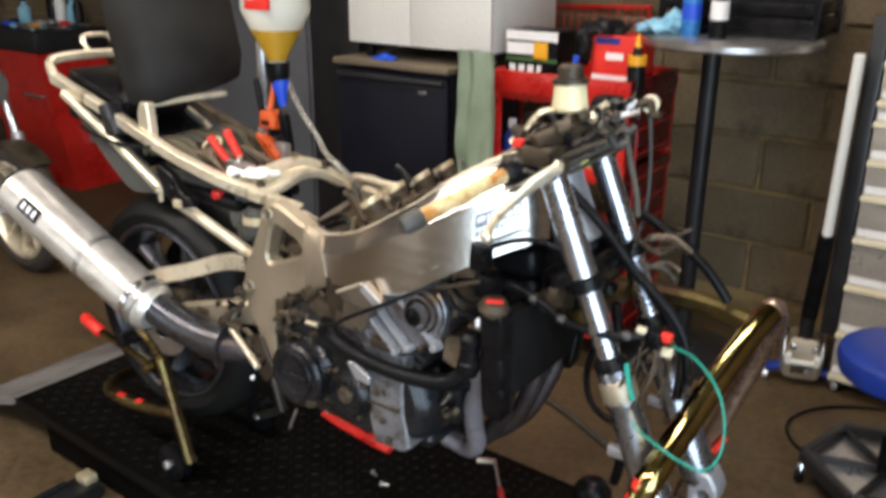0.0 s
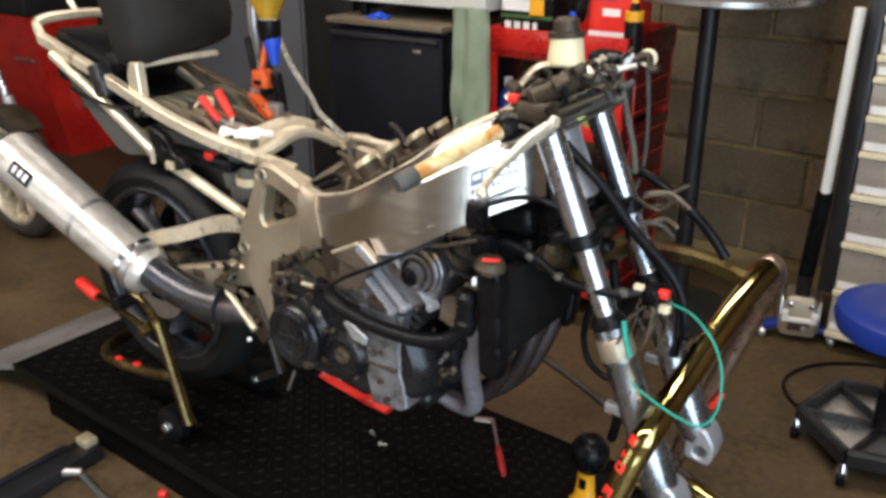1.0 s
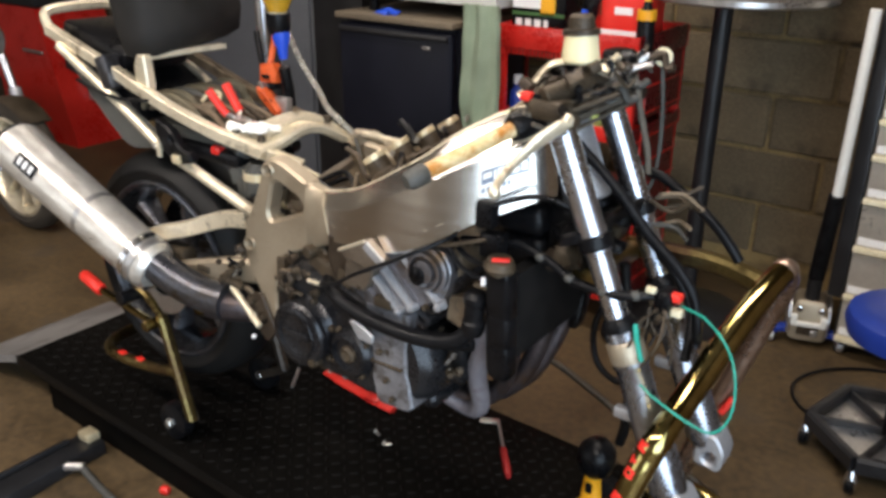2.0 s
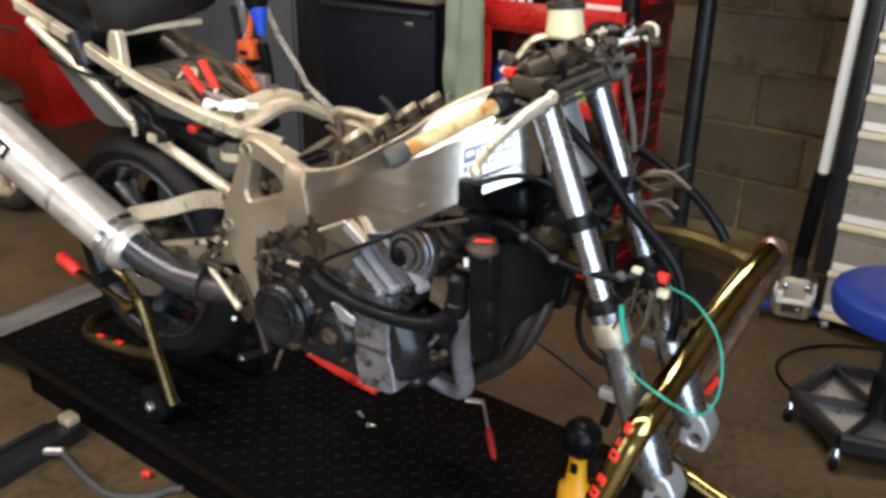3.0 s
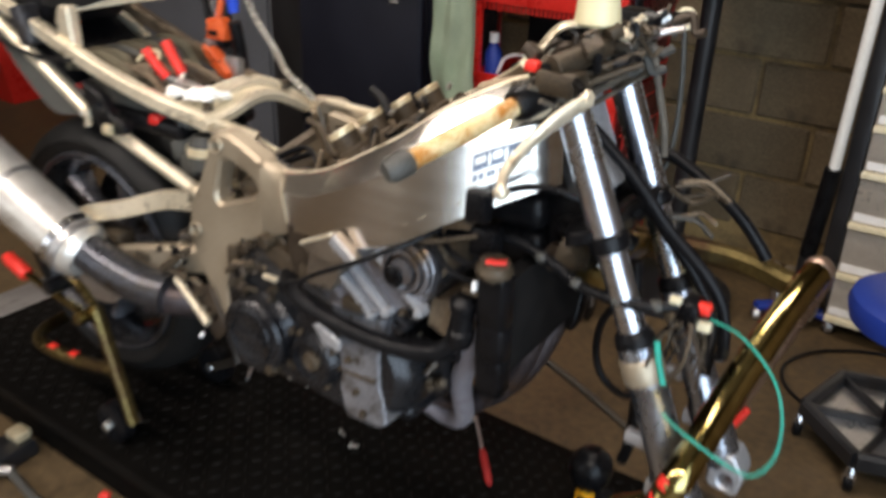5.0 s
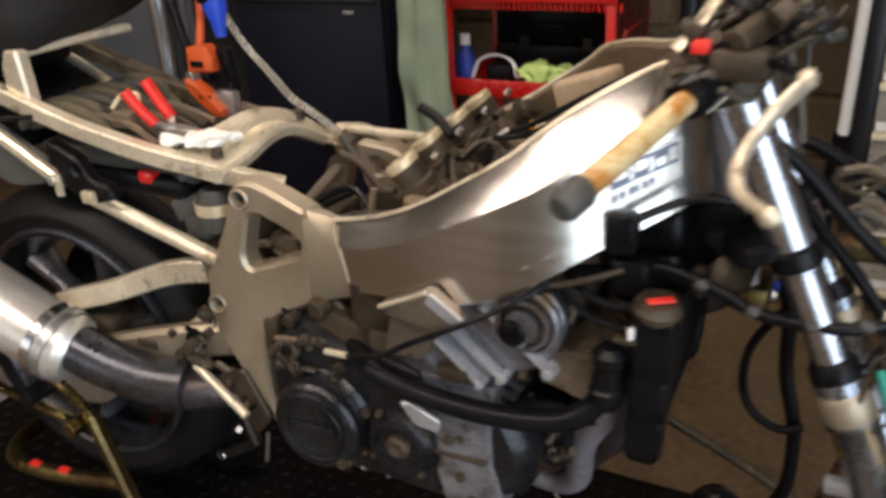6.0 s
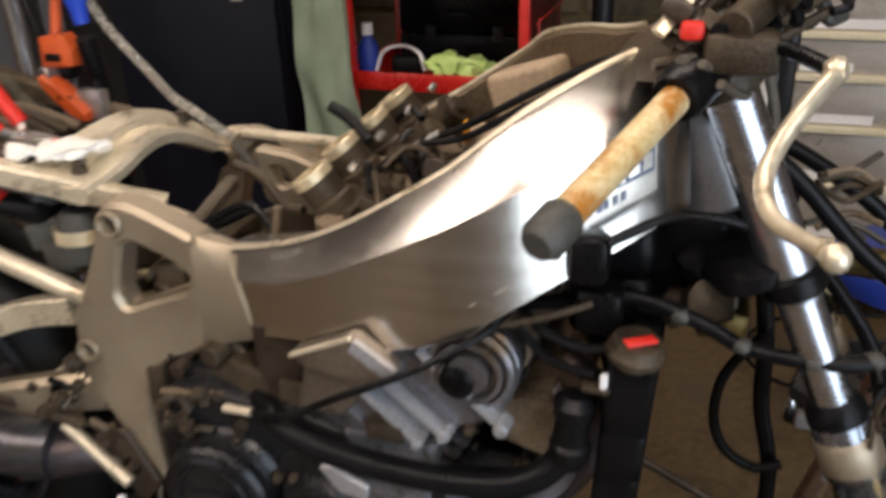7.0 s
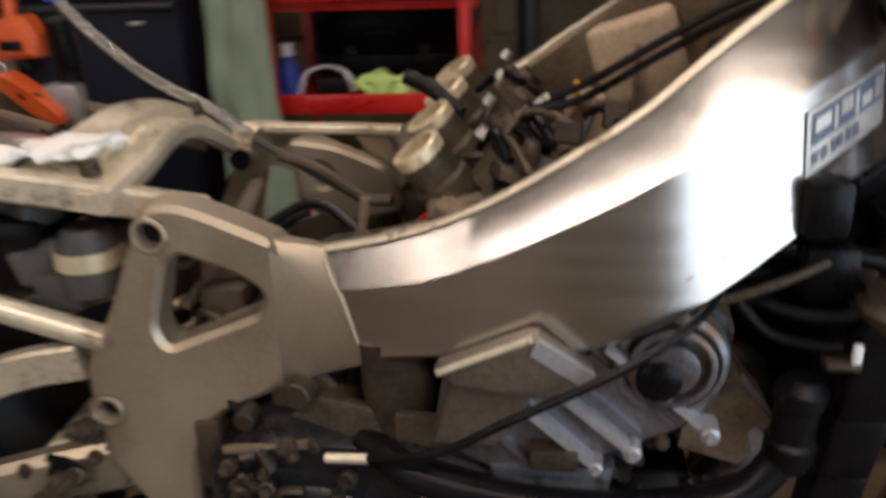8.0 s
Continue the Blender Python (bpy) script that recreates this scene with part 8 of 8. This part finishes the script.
def small_tools():
    t = thing("screwdriver", "red-handled screwdriver lying on the lift deck", "screwdriver", (-0.2, 0.3, DECK))
    z = DECK + 0.013
    part("handle", turned(B(), (-0.188, 0.274, z), (-0.118, 0.188, z), ((0, 0.005), (0.1, 0.009), (0.8, 0.009), (1, 0.006)), 12), M_REDP_SHADE, t)
    part("shaft", rod(B(), (-0.262, 0.366, z), (-0.188, 0.274, z), 0.004, seg=8), M_STEEL, t)
    w = thing("steel_clip", "small pale steel clip lying on the lift deck", "clip", (-0.30, 0.42, DECK))
    part("plate", box(B(), (-0.31, 0.352, DECK + 0.002), (-0.26, 0.372, DECK + 0.006), 0.001, Matrix.Translation((-0.285, 0.362, 0)) @ pose(0, 0, 0, 0, 0, 25) @ Matrix.Translation((0.285, -0.362, 0))), M_LINK, w)
    for x, y, a in ((-0.440, 0.122, 20), (-1.072, 0.072, 70), (-0.49, 0.149, -20)):
        b = thing("loose_bolt", "loose zinc bolt lying on the lift deck", "bolt", (x, y, DECK), "loose bolts")
        d = Vector((math.cos(radians(a)), math.sin(radians(a)), 0))
        p = Vector((x, y, DECK + 0.006))
        part("head", turned(B(), p, p + d * 0.006, ((0, 0.006), (1, 0.006)), 6), M_LINK, b)
        part("shank", rod(B(), p + d * 0.005, p + d * 0.022, 0.0032, seg=8), M_LINK, b)
    r = thing("steel_rod", "thin steel lever hanging below the clutch cover", "lever", (-0.86, 0.27, DECK))
    part("rod", rod(B(), (-0.805, 0.171, DECK + 0.005), (-0.859, 0.249, DECK + 0.005), 0.005, seg=8), M_STEEL, r)
    # floor things beside the lift
    b = thing("air_ratchet_box", "black steel jack base with a brass fitting", "jack base", (-1.2, -0.3, 0))
    part("bar", box(B(), (-1.27, -0.62, 0.0), (-1.185, -0.175, 0.045), 0.006, Matrix.Translation((-1.22, -0.3, 0)) @ pose(0, 0, 0, 0, 0, 3) @ Matrix.Translation((1.22, 0.3, 0))), M_BLACKSTEEL, b)
    part("fitting", box(B(), (-1.255, -0.215, 0.045), (-1.205, -0.175, 0.07), 0.006), M_BRASS, b, "brass fitting")
    part("rib", box(B(), (-1.262, -0.5, 0.0452), (-1.25, -0.24, 0.06), 0.003), M_BLACKSTEEL, b)
    part("spigot", rod(B(), (-1.20, -0.30, 0.03), (-1.15, -0.265, 0.03), 0.012), M_STEEL, b)
    h = thing("air_hose", "grey braided air hose curving over the floor", "hose", (-0.95, -0.25, 0))
    part("hose", tube(B(), [(-1.155, -0.268, 0.026), (-1.05, -0.28, 0.012), (-0.93, -0.285, 0.0105), (-0.85, -0.235, 0.0105), (-0.825, -0.185, 0.0105), (-0.80, -0.166, 0.0105)], 0.0105, 10), M_FENDER, h)
    c = thing("plastic_plug", "small red plastic plug on the floor", "plug", (-0.898, -0.175, 0))
    part("stopper", turned(B(), (-0.932, -0.188, 0.012), (-0.91, -0.180, 0.012), ((0, 0.008), (0.2, 0.012), (0.8, 0.012), (1, 0.009)), 14), M_REDP, c)
    f = thing("floor_cable", "black electric cable looped on the floor by the stool", "cable", (0.35, 1.35, 0))
    part("lead", tube(B(), [(0.62, 1.62, 0.006), (0.45, 1.60, 0.006), (0.30, 1.50, 0.006), (0.235, 1.36, 0.006), (0.27, 1.24, 0.006), (0.36, 1.18, 0.006), (0.5, 1.19, 0.006)], 0.0055, 8, n=10), M_RUBBER, f)


def cart_things():
    product_box("product_box", "black and white oil carton with a yellow spot on the cart", (-0.855, 1.32, 0.972), (-0.655, 1.46, 1.165), M_PLASTIC, ((0.0, 1.0, 0.84, 1.0, M_PAPER), (0.02, 0.55, 0.60, 0.80, M_PAPER), (0.55, 0.82, 0.50, 0.82, M_YELLOW), (0.08, 0.2, 0.16, 0.42, M_PAPER), (0.26, 0.38, 0.16, 0.42, M_PAPER), (0.44, 0.56, 0.16, 0.42, M_PAPER), (0.62, 0.7, 0.16, 0.42, M_PAPER), (0.0, 1.0, 0.48, 0.54, M_GREENBOX)))
    product_box("red_carton", "red and white parts carton on the cart", (-0.545, 1.36, 0.972), (-0.39, 1.50, 1.165), M_REDP, ((0.0, 1.0, 0.0, 0.35, M_PAPER), (0.05, 0.6, 0.86, 0.96, M_BLUE), (0.3, 0.7, 0.6, 0.72, M_PAPER)))
    t = thing("squeeze_bottle", "black squeeze bottle with yellow band on the cart", "bottle", (-0.375, 1.32, 0.971))
    part("body", turned(B(), (-0.372, 1.32, 0.971), (-0.372, 1.32, 1.14), ((0, 0.028), (0.75, 0.028), (0.9, 0.015), (1, 0.012)), 20), M_PLASTIC, t)
    part("band", turned(B(), (-0.372, 1.32, 1.085), (-0.372, 1.32, 1.115), ((0, 0.0295), (1, 0.0295)), 20), M_YELLOW, t)
    part("spout", turned(B(), (-0.372, 1.32, 1.14), (-0.372, 1.32, 1.18), ((0, 0.012), (1, 0.004)), 12), M_YELLOW, t)
    g = thing("black_glove", "black glove draped over the carton", "glove", (-0.5, 1.42, 1.165))
    part("palm", crumple(blob(B(), (-0.53, 1.40, 1.185), (0.08, 0.06, 0.028), 3, 0.4), 0.015, 20), M_RUBBER, g)
    part("cuff", crumple(blob(B(), (-0.575, 1.345, 1.12), (0.025, 0.02, 0.06), 3, 0.4, seed=3), 0.012, 20), M_RUBBER, g)
    k = thing("marker_pen", "blue and pink marker pen on the cart", "pen", (-0.585, 1.30, 0.971))
    part("barrel", rod(B(), (-0.585, 1.30, 0.971), (-0.58, 1.305, 1.06), 0.010), M_REDP, k)
    part("cap", rod(B(), (-0.58, 1.305, 1.055), (-0.577, 1.308, 1.10), 0.011), M_BLUEP, k)
    s = thing("shelf_bottle", "small clear bottle with white cap on the cart shelf", "bottle", (-0.835, 1.34, 0.706))
    part("body", turned(B(), (-0.825, 1.33, 0.706), (-0.825, 1.33, 0.83), ((0, 0.028), (0.75, 0.028), (0.95, 0.014), (1, 0.013)), 18), M_BLUE, s)
    part("cap", turned(B(), (-0.825, 1.33, 0.83), (-0.825, 1.33, 0.86), ((0, 0.016), (1, 0.015)), 14), M_PAPER, s)
    m = thing("wire_ring", "white plastic strap ring lying on the cart shelf", "strap", (-0.73, 1.34, 0.706))
    part("strap", tube(B(), [(-0.80, 1.32, 0.735), (-0.78, 1.33, 0.785), (-0.73, 1.34, 0.80), (-0.68, 1.33, 0.785), (-0.66, 1.32, 0.74)], 0.010, 10, flat=0.5), M_PAPER, m)
    part("clip", box(B(), (-0.76, 1.32, 0.706), (-0.68, 1.37, 0.775), 0.012), M_PLASTIC, m)
    n = thing("lime_cloth", "crumpled lime green cloth on the cart shelf", "cloth", (-0.57, 1.33, 0.706))
    bm = B()
    for c, sz, sd_ in (((-0.60, 1.33, 0.755), (0.05, 0.05, 0.03), 1), ((-0.53, 1.34, 0.75), (0.045, 0.04, 0.028), 4)):
        blob(bm, c, sz, 3, 0.7, seed=sd_)
    part("fold", crumple(bm, 0.02, 30), M_NEON, n)
    c = thing("dark_case", "black plastic tool case at the back of the cart shelf", "case", (-0.61, 1.56, 0.707))
    part("tub", box(B(), (-0.80, 1.5, 0.707), (-0.42, 1.62, 0.80), 0.01), M_PLASTIC, c)
    part("lid", box(B(), (-0.80, 1.5, 0.803), (-0.42, 1.62, 0.92), 0.01), M_PLASTIC, c)
    for x in (-0.72, -0.52):
        part("latch", box(B(), (x, 1.493, 0.785), (x + 0.03, 1.5, 0.825), 0.002), M_BLACKSTEEL, c)
    part("handle", tube(B(), [(-0.66, 1.498, 0.85), (-0.65, 1.485, 0.86), (-0.59, 1.485, 0.86), (-0.58, 1.498, 0.85)], 0.005, 8), M_BLACKSTEEL, c)


def table_things():
    z = 1.165
    spray_can("spray_can", "blue aerosol can standing on the round table", -0.285, 1.52, z, 0.031, 0.17, M_CYAN, M_BLUEP, M_BLUEP)
    spray_can("spray_can", "dark aerosol can with pale and red stripes on the round table", -0.185, 1.49, z, 0.028, 0.19, M_PLASTIC, M_REDP, M_PAPER)
    t = thing("blue_rag", "crumpled light blue shop rag on the table edge", "rag", (-0.38, 1.52, z))
    bm = B()
    for c, sz, sd_ in (((-0.39, 1.52, z + 0.025), (0.05, 0.06, 0.024), 2), ((-0.335, 1.54, z + 0.035), (0.04, 0.05, 0.032), 6), ((-0.43, 1.50, z + 0.014), (0.035, 0.03, 0.013), 8)):
        blob(bm, c, sz, 3, 0.6, seed=sd_)
    part("fold", crumple(bm, 0.018, 30), M_SKY, t, smooth=80)
    c = thing("black_crate", "black plastic crate standing on the round table", "crate", (-0.17, 1.72, z))
    part("base", box(B(), (-0.42, 1.60, z + 0.0), (0.08, 1.88, z + 0.02), 0.004), M_PLASTIC, c)
    for k in range(4):
        zz = z + 0.022 + k * 0.05
        part("slat", box(B(), (-0.425, 1.595, zz), (0.085, 1.61, zz + 0.036), 0.004), M_PLASTIC, c)
        part("side_slat", box(B(), (0.07, 1.611, zz), (0.085, 1.885, zz + 0.036), 0.004), M_PLASTIC, c)
        part("side_slat", box(B(), (-0.425, 1.611, zz), (-0.41, 1.885, zz + 0.036), 0.004), M_PLASTIC, c)
        part("slat", box(B(), (-0.41, 1.87, zz), (0.07, 1.885, zz + 0.036), 0.004), M_PLASTIC, c)
    for x in (-0.425, 0.07):
        for y in (1.595, 1.87):
            part("corner", box(B(), (x - 0.003, y - 0.003, z), (x + 0.018, y + 0.018, z + 0.23), 0.004), M_PLASTIC, c)
    r = thing("red_rack", "red tubular rack against the wall", "rack", (-0.9, 2.0, 0))
    part("rail", rod(B(), (-1.2, 2.0, 1.19), (-0.62, 2.0, 1.21), 0.009), M_RED, r)
    for x in (-1.19, -0.63):
        part("leg", rod(B(), (x, 2.0, 0.0), (x, 2.0, 1.2), 0.009), M_RED, r)
    for k in range(16):
        x = -1.17 + 0.034 * k
        part("bar", rod(B(), (x, 2.0, 0.95), (x, 2.0, 1.19 + (x + 1.2) * 0.034), 0.003, seg=6), M_RED, r)
    part("low_rail", rod(B(), (-1.19, 2.0, 0.95), (-0.63, 2.0, 0.95), 0.007), M_RED, r)


pliers()
rag()
clamp()
oil_bottle()
work_light()
small_tools()
cargo_strap()
cart_things()
table_things()


# the motorcycle and what is fixed to it lean a degree on the stands
LEAN = pose(-0.3972, 0.0014, 0.702, -1.07, 0.31, 0.25) @ Matrix.Translation((0.4, 0, -0.7))
for ob in [o for o in scene.objects if o.parent is None and o.name in ("motorcycle", "rear_paddock_stand", "front_stand", "pliers", "white_rag", "spring_clamp", "oil_bottle", "clear_hose")]:
    ob.matrix_basis = LEAN @ ob.matrix_basis


# ---- blocks of the back wall ----
random.seed(3)
block_mesh = []
for v in range(4):
    bm = box(B(), (-0.202, -0.012, -0.098), (0.202, 0.012, 0.098), 0.007, seg=1)
    for w in bm.verts:
        w.co += Vector((random.uniform(-1, 1), random.uniform(-1, 0.2), random.uniform(-1, 1))) * 0.0022
    me = bpy.data.meshes.new("brick")
    bm.to_mesh(me)
    bm.free()
    me.materials.append(M_BLOCK)
    block_mesh.append(me)
far_v, far_f = [], []
for row in range(1, 15):
    z = 0.006 + 0.212 * row
    shift = -0.157 if row % 2 else 0.053
    for col in range(-17, 10):
        x = shift + 0.42 * col + 0.21
        if x < -6.4 or x > 1.95 or z > 3.1:
            continue
        if -1.9 < x < 1.3 and z < 1.7:
            o = new("brick", random.choice(block_mesh))
            o.location = (x, WALL_Y + 0.002 + random.uniform(-0.002, 0.001), z)
            o.parent = wall_back
        else:
            b = len(far_v)
            far_v += [(x + sx * 0.202, WALL_Y - 0.01 + sy, z + sz * 0.098) for sy in (0, 0.02) for sz in (-1, 1) for sx in (-1, 1)]
            far_f += [(b, b + 1, b + 3, b + 2), (b, b + 4, b + 5, b + 1), (b + 2, b + 3, b + 7, b + 6), (b, b + 2, b + 6, b + 4), (b + 1, b + 5, b + 7, b + 3)]
me = bpy.data.meshes.new("far_bricks")
me.from_pydata(far_v, [], far_f)
me.materials.append(M_BLOCKS)
o = new("far_bricks", me)
o.parent = wall_back
tagged(o, kind="stuff")
